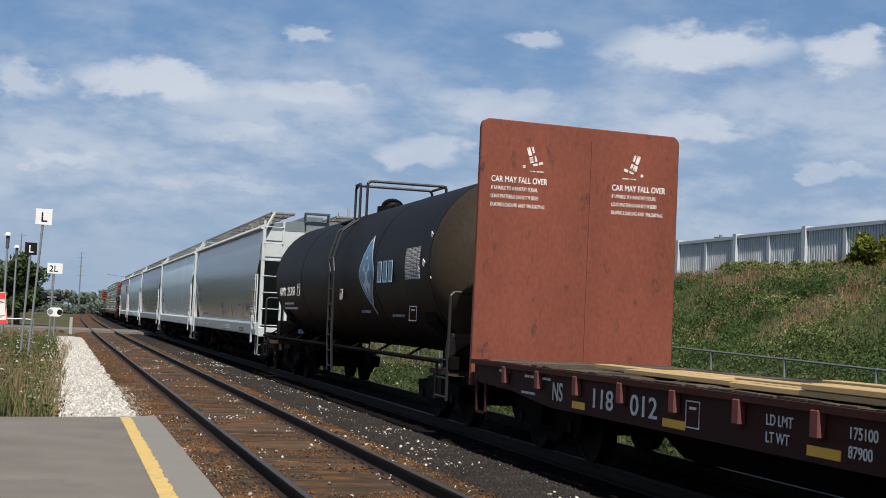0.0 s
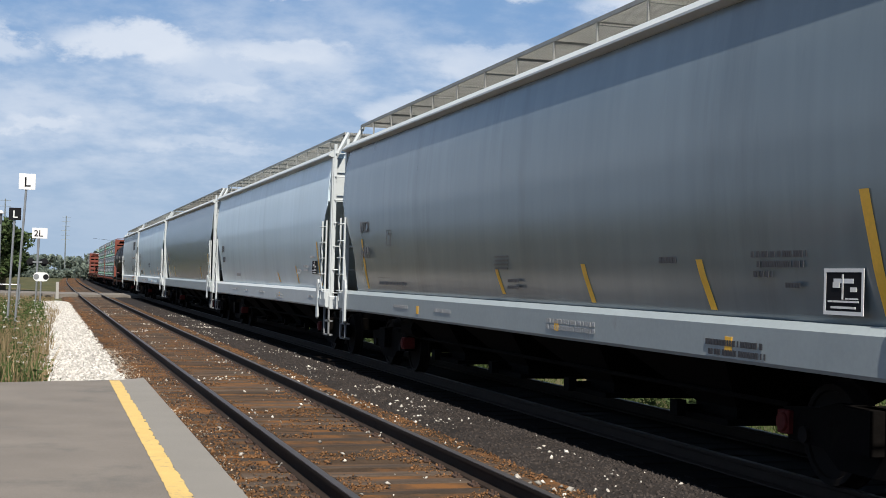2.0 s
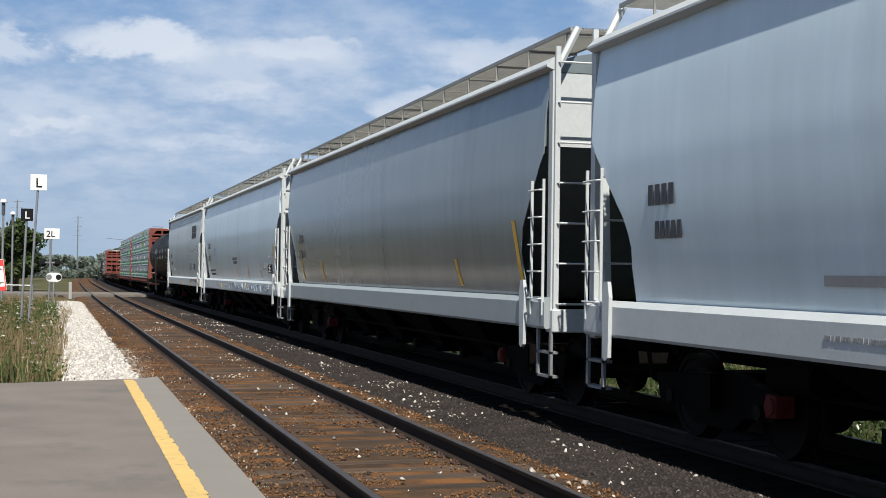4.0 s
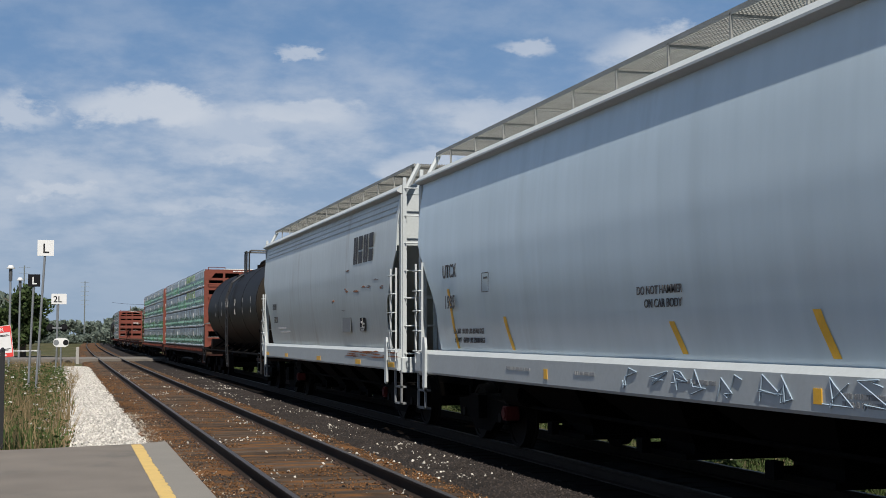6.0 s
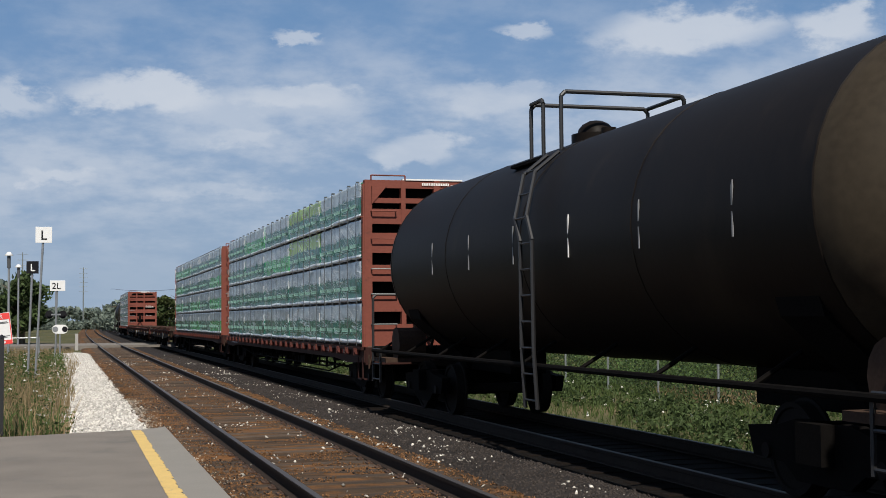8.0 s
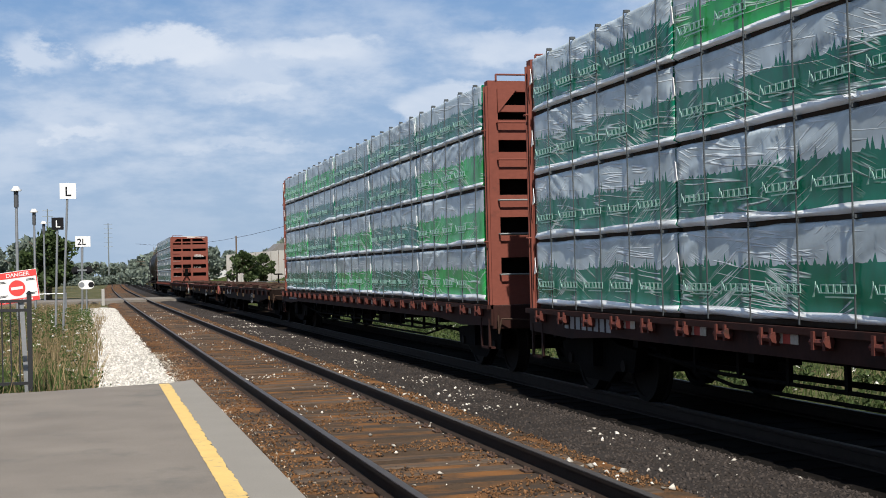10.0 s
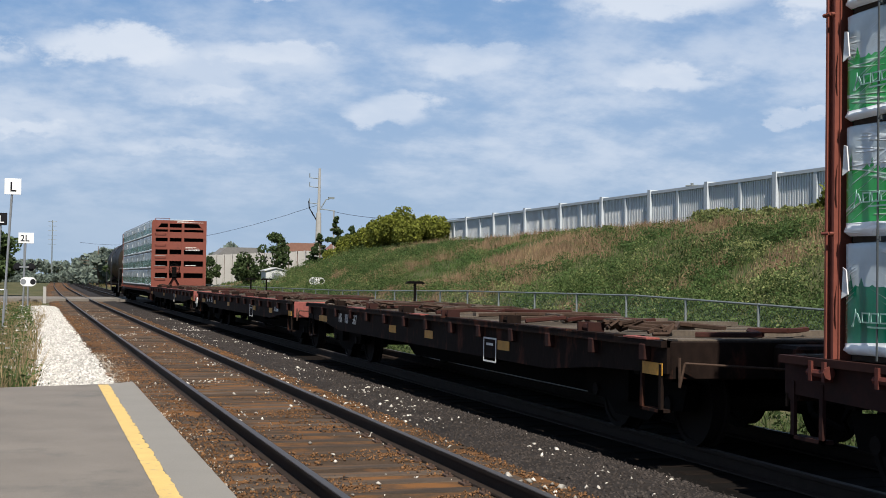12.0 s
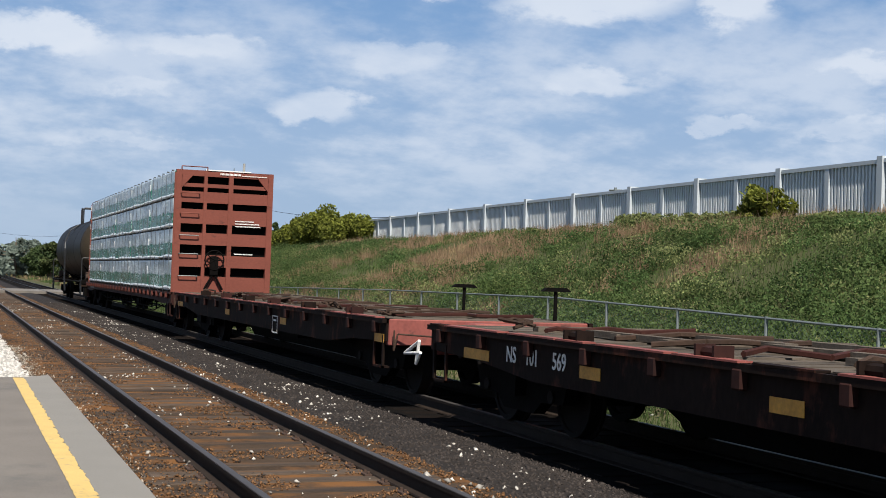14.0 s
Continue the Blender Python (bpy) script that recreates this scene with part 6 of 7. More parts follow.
def sign_post(name, label, x, y, z_top, w, h, lean, face, letter, ink):
    t = thing(name, label, "railway sign", "signs beside the track", at=(x, y, ground_z(x, y)))
    hh = z_top - ground_z(x, y)
    bm = bmesh.new()
    rod(bm, (0, 0, -0.2), (lean * (hh - h * 0.2), 0, hh - h * 0.2), 0.035, 8)
    part("post", bm, galv, t)
    bm = bmesh.new()
    box(bm, lean * hh - w / 2, lean * hh + w / 2, -0.06, -0.045, hh - h, hh)
    p = part("sign_plate", bm, face, t, bevel=0.004)
    if letter:
        lettering(letter, h * 0.6, (lean * hh - w * (0.2 if len(letter) == 1 else 0.38), -0.065, hh - h * 0.8), p, ink, "end")
    return t


sign_post("track_sign", "white square sign with a black letter on a leaning post", -0.79, 42.5, 1.606 + 42.5 * math.tan(radians(3.83)), 0.48, 0.48, 0.05, sign_white, "L", sign_black)
sign_post("track_sign", "black square sign with a white letter on a thin post", -1.02, 43.4, 1.606 + 43.4 * math.tan(radians(2.44)), 0.36, 0.38, 0.035, sign_black, "L", sign_white)
sign_post("track_sign", "small white sign with a black number and letter", -0.34, 67.0, 1.606 + 67 * math.tan(radians(1.66)), 0.7, 0.5, 0.03, sign_white, "2L", sign_black)




# ---- loose stuff: stones, grass, leaves ----
rng = np.random.default_rng(7)


def mesh_from(name, verts, faces, material, label, parent=None):
    me = bpy.data.meshes.new(name)
    verts = np.asarray(verts, np.float32).reshape(-1, 3)
    loops = np.concatenate([np.asarray(f, np.int32).ravel() for f in faces])
    sizes = np.concatenate([np.full(len(f), np.asarray(f).shape[1], np.int32) for f in faces])
    me.vertices.add(len(verts))
    me.vertices.foreach_set("co", verts.ravel())
    me.loops.add(len(loops))
    me.loops.foreach_set("vertex_index", loops)
    me.polygons.add(len(sizes))
    starts = np.concatenate([[0], np.cumsum(sizes)[:-1]]).astype(np.int32)
    me.polygons.foreach_set("loop_start", starts)
    me.update(calc_edges=True)
    me.validate()
    me.materials.append(material)
    ob = new(name, me)
    if parent:
        ob.parent = parent
    return tagged(ob, label, kind="stuff")


def stones(name, pts, size, material, label):
    n = len(pts)
    base = np.array([(1, 0, 0), (0, 1, 0), (-1, 0, 0), (0, -1, 0), (0.1, 0.1, 0.8), (0, 0, -0.7)])
    v = base[None] * rng.uniform(0.6, 1.25, (n, 6, 1)) * rng.uniform(0.7, 1.3, (n, 1, 3))
    a = rng.uniform(0, 6.28, n)
    tilt = rng.normal(0, 0.4, (n, 2))
    v[:, :, 2] += v[:, :, 0] * tilt[:, :1] + v[:, :, 1] * tilt[:, 1:]
    c, s = np.cos(a)[:, None], np.sin(a)[:, None]
    x, y = v[:, :, 0] * c - v[:, :, 1] * s, v[:, :, 0] * s + v[:, :, 1] * c
    v = np.stack([x, y, v[:, :, 2]], 2) * np.asarray(size).reshape(-1, 1, 1) + np.asarray(pts)[:, None]
    f = np.array([(0, 1, 4), (1, 2, 4), (2, 3, 4), (3, 0, 4), (1, 0, 5), (2, 1, 5), (3, 2, 5), (0, 3, 5)])
    faces = (f[None] + 6 * np.arange(n)[:, None, None]).reshape(-1, 3)
    return mesh_from(name, v, [faces], material, label)


def blades(name, pts, h, w, material, label, lean=0.35):
    n = len(pts)
    pts, h = np.asarray(pts), np.asarray(h).reshape(-1, 1)
    a = rng.uniform(0, 6.28, n)
    side = np.stack([np.cos(a), np.sin(a), np.zeros(n)], 1) * np.asarray(w).reshape(-1, 1)
    b = rng.uniform(0, 6.28, n)
    d = np.stack([np.cos(b), np.sin(b), np.zeros(n)], 1) * (h * lean * rng.uniform(0.1, 1, (n, 1)))
    up = np.array([[0, 0, 1.0]]) * h
    mid = pts + up * 0.55 + d * 0.35
    v = np.stack([pts - side, pts + side, mid + side * 0.8, mid - side * 0.8, pts + up * rng.uniform(0.85, 1.1, (n, 1)) + d], 1)
    k = 5 * np.arange(n)[:, None]
    return mesh_from(name, v, [np.array([[0, 1, 2, 3]]) + k, np.array([[3, 2, 4]]) + k], material, label)


def leaf_cloud(centres, radii, per, size):
    """Small leaf quads in a set of lumps; returns verts and quads."""
    vs = []
    for c, r, k in zip(centres, radii, per):
        d = rng.normal(0, 1, (k, 3))
        d /= np.linalg.norm(d, axis=1, keepdims=True)
        p = np.asarray(c) + d * np.asarray(r) * (rng.uniform(0.25, 1, (k, 1)) ** 0.45)
        u = rng.normal(0, 1, (k, 3))
        u /= np.linalg.norm(u, axis=1, keepdims=True)
        w = np.cross(u, rng.normal(0, 1, (k, 3)))
        w /= np.linalg.norm(w, axis=1, keepdims=True) + 1e-9
        s = size * rng.uniform(0.6, 1.4, (k, 1))
        vs.append(np.stack([p - u * s, p + w * s * 0.55, p + u * s, p - w * s * 0.55], 1))
    v = np.concatenate(vs)
    return v, np.arange(len(v) * 4).reshape(-1, 4)


def bed_points(n, x0, x1, y0, y1, z, power=1.8):
    """Places on the line's bed, denser towards the camera."""
    x = rng.uniform(x0, x1, n)
    y = y0 + (y1 - y0) * rng.uniform(0, 1, n) ** power
    return np.stack([x + np.array([bend(k) for k in y]), y, np.full(n, z)], 1)


def shoulder_z(x):
    return np.interp(x, [4.45, 4.8, 5.4, 5.9], [-0.2, -0.16, -0.15, -0.215])


def patch(p, scale, seed):
    return np.array([noise.noise(Vector((a * scale, b * scale, seed))) for a, b, _ in p])


def scatter_stones():
    p = bed_points(46000, 4.15, 5.95, 4, 70, 0, 1.9)
    p[:, 2] = shoulder_z(p[:, 0]) - 0.005
    stones("ballast_stones", p, rng.uniform(0.011, 0.03, len(p)), stone_dark, "dark crushed stone between the tracks")
    # rusty and dark chips lie between the ties in uneven drifts, thickest beside the rails
    p = bed_points(60000, 1.42, 4.5, 4, 60, -0.172, 1.9)
    beside = np.minimum(np.abs(p[:, 0] - 1.9), np.abs(p[:, 0] - 4.1))
    drift = patch(p, 1.1, 41.0) + 0.5 * patch(p, 3.1, 42.0) + 0.42 - 0.62 * np.clip(beside, 0, 1)
    p = p[drift > 0]
    p[:, 2] += rng.uniform(-0.012, 0.012, len(p))
    kind = rng.uniform(0, 1, len(p)) + 0.5 * patch(p, 0.7, 43.0)
    for name, q, m, label in (("ballast_chips", kind < 0.85, stone_rust, "rust-stained stone between the ties"), ("ballast_grit", kind >= 0.85, stone_dark, "dark stone chips between the ties")):
        stones(name, p[q], rng.uniform(0.007, 0.02, int(q.sum())), m, label)
    # pale stones lie in loose drifts on both beds
    c = bed_points(95, 2.35, 5.5, 6, 60, 0, 1.5)
    p = np.repeat(c, 13, 0) + rng.normal(0, 1, (1235, 3)) * (0.2, 0.32, 0)
    p = np.concatenate([p, bed_points(480, 1.5, 5.6, 5, 70, 0, 1.5)])
    p[:, 2] = np.where(p[:, 0] > 4.45, shoulder_z(p[:, 0]), -0.165) + 0.004
    stones("pale_stones", p, 0.009 + 0.028 * rng.uniform(0, 1, len(p)) ** 2.2, stone_pale, "scattered white stones on the ballast")
    p = bed_points(12000, 1.40, 2.0, 4, 32, -0.174, 1.6)
    p = p[(p[:, 0] - 1.4) < 0.10 + rng.exponential(0.11, len(p)) + 0.16 * patch(p, 1.3, 21.0)]
    stones("edge_stones", p, rng.uniform(0.006, 0.021, len(p)), stone_mixed, "pale stones along the platform edge")
    p = bed_points(19000, -0.45, 1.5, 18.6, 78, 0, 1.5)
    p[:, 2] = np.interp(p[:, 0], [-0.45, 0.2, 0.8, 1.42, 1.5], [-0.2, -0.18, -0.16, -0.22, -0.24])
    stones("gravel", p, rng.uniform(0.02, 0.05, len(p)), stone_white, "white limestone gravel")


scatter_stones()


def ground_points(n, x0, x1, y0, y1, power=1.0):
    x = rng.uniform(x0, x1, n)
    y = y0 + (y1 - y0) * rng.uniform(0, 1, n) ** power
    x = x + np.array([bend(k) for k in y])
    z = np.array([ground_z(a, b) for a, b in zip(x, y)])
    return np.stack([x, y, z], 1)


def verge_edge(p):
    return 0.02 + 0.6 * np.clip((p[:, 1] - 20) / 42, 0, 1) + 0.32 * patch(p, 0.6, 31.0)


def grow_grass():
    # the bank below the wall: green with dry patches
    p = ground_points(120000, 13.2, 30.2, 8, 112, 1.1)
    dry = patch(p, 0.11, 3.0) + 0.5 * patch(p, 0.45, 9.0) - 0.22 + 0.02 * (p[:, 0] - 22) + 0.5 * np.exp(-((p[:, 1] - 63) / 17) ** 2)
    g = p[dry < 0.10]
    blades("bank_grass", g, rng.uniform(0.08, 0.3, len(g)), rng.uniform(0.007, 0.016, len(g)), leaf_green, "tall green weeds and grass on the bank", 0.7)
    d = p[dry >= 0.0]
    blades("bank_dry_grass", d, rng.uniform(0.1, 0.42, len(d)), rng.uniform(0.007, 0.016, len(d)), leaf_dry, "dry straw-coloured grass on the bank", 0.8)
    # leafy weeds in clumps of three greens, taller up the bank, thin where the grass is dry
    for name, seed, n, m, label, tall in (("bank_weeds", 5.0, 3400, leaf_weed, "leafy dark green weeds on the bank", 0.42), ("bank_tall_weeds", 6.0, 2300, leaf_green, "tall leafy green weeds on the bank", 0.62),
                                          ("bank_pale_weeds", 8.0, 800, leaf_pale, "pale flowering weeds on the bank", 0.5)):
        q = ground_points(n, 13.9, 29.8, 12, 112, 1.15)
        thick = patch(q, 0.2, seed) + 0.4 * patch(q, 0.7, seed + 1) - 0.014 * (q[:, 0] - 22) - 0.4 * np.exp(-((q[:, 1] - 63) / 17) ** 2)
        q = q[thick > -0.12]
        r = rng.uniform(0.22, 0.75, len(q))
        hh = tall * rng.uniform(0.6, 1.7, len(q)) * (0.55 + r) * np.clip((30.5 - q[:, 0]) / 7.0, 0.28, 1.0)
        v, f = leaf_cloud(q + np.stack([0 * r, 0 * r, hh * 0.55], 1), np.stack([r, r, hh * 0.6], 1), [int(60 + 190 * k) for k in r], 0.042)
        mesh_from(name, v, [f], m, label)
    # seeding tufts where the bank is dry
    q = ground_points(2600, 15.0, 29.6, 30, 112)
    dry = patch(q, 0.11, 3.0) + 0.5 * patch(q, 0.45, 9.0) - 0.26 + 0.02 * (q[:, 0] - 22) + 0.5 * np.exp(-((q[:, 1] - 63) / 17) ** 2)
    q = q[dry > 0]
    p = np.repeat(q, 26, 0) + rng.normal(0, 0.16, (26 * len(q), 3)) * (1, 1, 0)
    blades("bank_seed_heads", p, rng.uniform(0.25, 0.65, len(p)), rng.uniform(0.008, 0.016, len(p)), leaf_straw, "tufts of brown seeding grass on the bank", 0.5)
    # low grass beside the far track
    p = ground_points(52000, 9.0, 13.6, 2, 110, 1.6)
    p = p[patch(p, 0.8, 51.0) > -0.35]
    blades("trackside_grass", p, rng.uniform(0.05, 0.22, len(p)), rng.uniform(0.005, 0.011, len(p)), leaf_green, "low green grass beyond the far track", 0.8)
    q = ground_points(1500, 9.2, 13.4, 4, 80, 1.5)
    q = q[patch(q, 0.45, 52.0) > -0.05]
    r = rng.uniform(0.08, 0.3, len(q))
    v, f = leaf_cloud(q + np.stack([0 * r, 0 * r, r * 0.8], 1), np.stack([r, r, r * 0.9], 1), [46] * len(q), 0.042)
    mesh_from("trackside_weeds", v, [f], leaf_dark, "broad-leaved green weeds beyond the far track")
    p = ground_points(260, 9.4, 13.4, 4, 60, 1.2) + (0, 0, 0.2)
    v, f = leaf_cloud(p, np.full((len(p), 3), 0.035), [4] * len(p), 0.025)
    mesh_from("trackside_flowers", v, [f], flower_white, "small white wild flowers beyond the track")
    # far fields
    p = ground_points(46000, 9.5, 48, 106, 330, 1.5)
    p = p[p[:, 0] > 10.5 + 0.004 * p[:, 1]]
    dry = patch(p, 0.07, 61.0) + 0.5 * patch(p, 0.3, 62.0) - 0.02 * (p[:, 0] - 18)
    for name, q, m, label in (("field_dry_grass", dry > 0.05, leaf_dry, "pale dry grass beside the distant line"), ("field_grass", dry <= 0.05, leaf_green, "green grass beside the distant line")):
        k = p[q]
        blades(name, k, rng.uniform(0.15, 0.5, len(k)), rng.uniform(0.03, 0.07, len(k)), m, label, 0.7)
    # the verge beyond the platform
    p = ground_points(34000, -7, 0.75, 15, 92, 1.5)
    p = p[(p[:, 1] > 19.4) | (p[:, 0] * 0.6 + 18.8 < p[:, 1])]
    p = p[p[:, 0] < verge_edge(p)]
    dry = patch(p, 0.35, 13.0) + 0.17 + np.clip((p[:, 1] - 32) * 0.015, -0.15, 0.4)
    g = p[dry < -0.02]
    near = np.clip(1.2 - (g[:, 1] - 20) / 60, 0.45, 1.2)
    blades("verge_grass", g, rng.uniform(0.15, 0.62, len(g)) * near, rng.uniform(0.006, 0.016, len(g)), leaf_green, "tall green weeds beside the gravel", 0.5)
    d = p[dry > -0.25]
    near = np.clip(1.2 - (d[:, 1] - 20) / 60, 0.45, 1.2)
    blades("verge_dry_grass", d, rng.uniform(0.15, 0.65, len(d)) * near, rng.uniform(0.005, 0.012, len(d)), leaf_dry, "dry seeding grass beside the gravel", 0.5)
    q = ground_points(420, -4, 0.05, 19.5, 70, 1.4)
    v, f = leaf_cloud(q + (0, 0, 0.28), np.stack([rng.uniform(0.12, 0.28, len(q))] * 2 + [rng.uniform(0.15, 0.35, len(q))], 1), [34] * len(q), 0.035)
    mesh_from("verge_weeds", v, [f], leaf_green, "bushy green weeds beside the gravel")
    q = ground_points(260, -5, -0.1, 19.5, 75, 1.4) + (0, 0, 0.45)
    q[:, 2] += rng.uniform(-0.25, 0.15, len(q))
    v, f = leaf_cloud(q, np.full((len(q), 3), (0.05, 0.05, 0.012)), [7] * len(q), 0.022)
    mesh_from("verge_flowers", v, [f], flower_white, "white wild carrot flowers in the verge")


grow_grass()


def tree(name, label, x, y, h, spread, material, trunk=0.2, lumps=26, per=70, leaf=0.22, conifer=False, base=None):
    z0 = ground_z(x, y) if base is None else base
    t = thing(name, label, "tree", "trees", at=(x, y, z0))
    bm = bmesh.new()
    rod(bm, (0, 0, -0.3), (0.1, 0, h * 0.55), trunk, 8, trunk * 0.55)
    rod(bm, (0.1, 0, h * 0.55), (0.0, 0.1, h * 0.93), trunk * 0.55, 6, trunk * 0.12)
    for i in range(9):
        a = rng.uniform(0, 6.28)
        zz = h * rng.uniform(0.3, 0.75)
        e = spread * rng.uniform(0.4, 0.8)
        rod(bm, (0.05, 0, zz), (e * math.cos(a), e * math.sin(a), zz + e * (0.1 if conifer else 0.6)), trunk * 0.3, 5, trunk * 0.08)
    part("trunk", bm, bark, t)
    cs, rs = [], []
    for i in range(lumps):
        k = rng.uniform(0, 1)
        a = rng.uniform(0, 6.28)
        if conifer:
            zz = h * (0.08 + 0.9 * k)
            e = spread * (1 - k) ** 0.9 * rng.uniform(0.5, 1)
            r = max(0.25, spread * (1 - k) * 0.42)
            rs.append((r, r, r * 0.5))
        else:
            zz = h * (0.22 + 0.72 * k)
            e = spread * math.sqrt(max(0.05, 1 - (2 * k - 0.85) ** 2)) * rng.uniform(0.2, 0.95)
            r = spread * rng.uniform(0.22, 0.42)
            rs.append((r, r, r * 0.8))
        cs.append((e * math.cos(a), e * math.sin(a), zz))
    v, f = leaf_cloud(cs, rs, [per] * lumps, leaf)
    crown = mesh_from("crown", v, [f], material, "dense leafy crown", t)
    return t


def shrub(x, y, z, w, h, label, material=None, leaf=0.12, per=120, along=1.0):
    t = thing("shrub", label, "shrub", "shrubs on the bank", at=(x, y, z))
    bm = bmesh.new()
    for i in range(7):
        a = rng.uniform(0, 6.28)
        rod(bm, (0, 0, -0.3), (w * 0.5 * math.cos(a), w * along * 0.5 * math.sin(a), h * rng.uniform(0.5, 0.85)), 0.035, 5, 0.012)
    part("stem", bm, bark, t)
    n = int(10 + 8 * along)
    cs = np.stack([rng.uniform(-0.7, 0.7, n) * w, rng.uniform(-0.85, 0.85, n) * w * along, rng.uniform(0.2, 0.8, n) * h], 1)
    cs[:, 2] *= 1 - 0.35 * np.abs(cs[:, 1] / (w * along))
    r = rng.uniform(0.3, 0.5, n)[:, None] * np.array([[w, w, h * 0.7]])
    v, f = leaf_cloud(cs, r, [per] * n, leaf)
    mesh_from("foliage", v, [f], material or leaf_lime, "yellow-green leaves", t)
    return t


def plant_all():
    shrub(28.9, 43.6, 4.0, 0.95, 1.7, "yellow-green shrub in front of the noise wall")
    shrub(29.2, 34.6, 4.0, 1.0, 1.9, "dark green shrub against the noise wall", leaf_dark)
    for i in range(16):
        y = 36.0 + 2.4 * i + float(rng.uniform(-0.6, 0.6))
        if abs(y - 43.6) > 1.2:
            shrub(float(rng.uniform(28.0, 29.0)), y, 3.75, float(rng.uniform(0.7, 1.2)), float(rng.uniform(0.4, 0.8)) * (1.6 if 43 < y < 54 else 1.0), "low pale green weed clump below the noise wall", leaf_pale, leaf=0.07, per=150)
    for y in (47.0, 49.2, 51.5, 54.0):
        shrub(28.6, y, 3.7, 0.8, float(rng.uniform(0.9, 1.4)), "low flowering shrub below the noise wall", leaf_pale)
    for y in (59.0, 64.0, 67.0):
        shrub(28.7, y, 3.6, 0.7, float(rng.uniform(0.7, 1.1)), "low dusty green shrub on the bank", leaf_green)
    for i, y in enumerate((99, 103.5, 108.5, 114, 120, 126)):
        shrub(28.3, y, ground_z(28.3, y) - 0.15, 2.0, 3.2 - 0.22 * abs(i - 1), "dense yellow-green shrub at the wall's end", leaf=0.13, along=1.5, per=460)
    tree("conifer", "dark blue-green spruce tree", 37.4, 170, 6.0, 2.0, leaf_dark, 0.16, 40, 60, 0.2, True)
    tree("conifer", "dark blue-green spruce tree", 39.8, 172, 5.0, 2.0, leaf_dark, 0.16, 40, 60, 0.2, True)
    tree("conifer", "dark blue-green spruce tree", 35.4, 171, 4.2, 1.6, leaf_dark, 0.14, 34, 60, 0.2, True)
    tree("deciduous_tree", "rounded green tree beside the distant fence", 29.4, 168, 6.0, 2.2, leaf_dark, 0.2)
    tree("deciduous_tree", "low bushy green tree", 25.4, 166, 4.6, 2.2, leaf_dark, 0.18)
    tree("deciduous_tree", "low bushy green tree", 18.6, 168, 4.8, 1.9, leaf_dark, 0.18)
    tree("deciduous_tree", "small green tree behind the grass", 21.5, 172, 4.2, 1.8, leaf_dark, 0.16)
    # the dark tree beside the left verge and the distant woods
    tree("deciduous_tree", "broad dark green tree behind the verge", -3.3, 120, 5.6, 2.7, leaf_dark, 0.3, 46, 110, 0.24)
    for i in range(26):
        x, y = float(rng.uniform(10, 60)), float(rng.uniform(230, 420))
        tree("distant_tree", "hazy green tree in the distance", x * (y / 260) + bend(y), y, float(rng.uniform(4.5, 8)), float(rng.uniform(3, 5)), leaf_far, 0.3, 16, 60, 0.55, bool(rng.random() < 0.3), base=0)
    for i in range(22):
        x, y = float(rng.uniform(-60, -6)), float(rng.uniform(180, 420))
        tree("distant_tree", "hazy green tree in the distance", x, y, float(rng.uniform(4, 7)), float(rng.uniform(3, 5)), leaf_far, 0.3, 16, 60, 0.55, base=0)
    for i in range(14):
        y = float(rng.uniform(460, 700))
        tree("distant_tree", "hazy green tree in the distance", bend(y) + float(rng.uniform(-30, 60)), y, float(rng.uniform(5, 8)), float(rng.uniform(4, 7)), leaf_far, 0.3, 14, 50, 0.8, base=0)

    for i in range(26):
        k = i / 25
        y = 205 + 150 * k + float(rng.uniform(-6, 6))
        x = y * math.tan(radians(3.95 - 1.95 * k)) + float(rng.uniform(-0.8, 0.8))
        h = 1.3 + y * math.tan(radians(1.2 - 1.1 * k)) + float(rng.uniform(-0.9, 0.3))
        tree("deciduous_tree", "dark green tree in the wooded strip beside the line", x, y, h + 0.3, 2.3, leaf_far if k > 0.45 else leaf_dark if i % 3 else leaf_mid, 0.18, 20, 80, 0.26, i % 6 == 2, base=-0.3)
    for i in range(34):
        y = float(rng.uniform(300, 350))
        x = -16 + 0.95 * i + float(rng.uniform(-0.6, 0.6))
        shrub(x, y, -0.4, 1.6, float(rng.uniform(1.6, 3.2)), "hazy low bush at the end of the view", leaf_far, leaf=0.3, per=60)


plant_all()


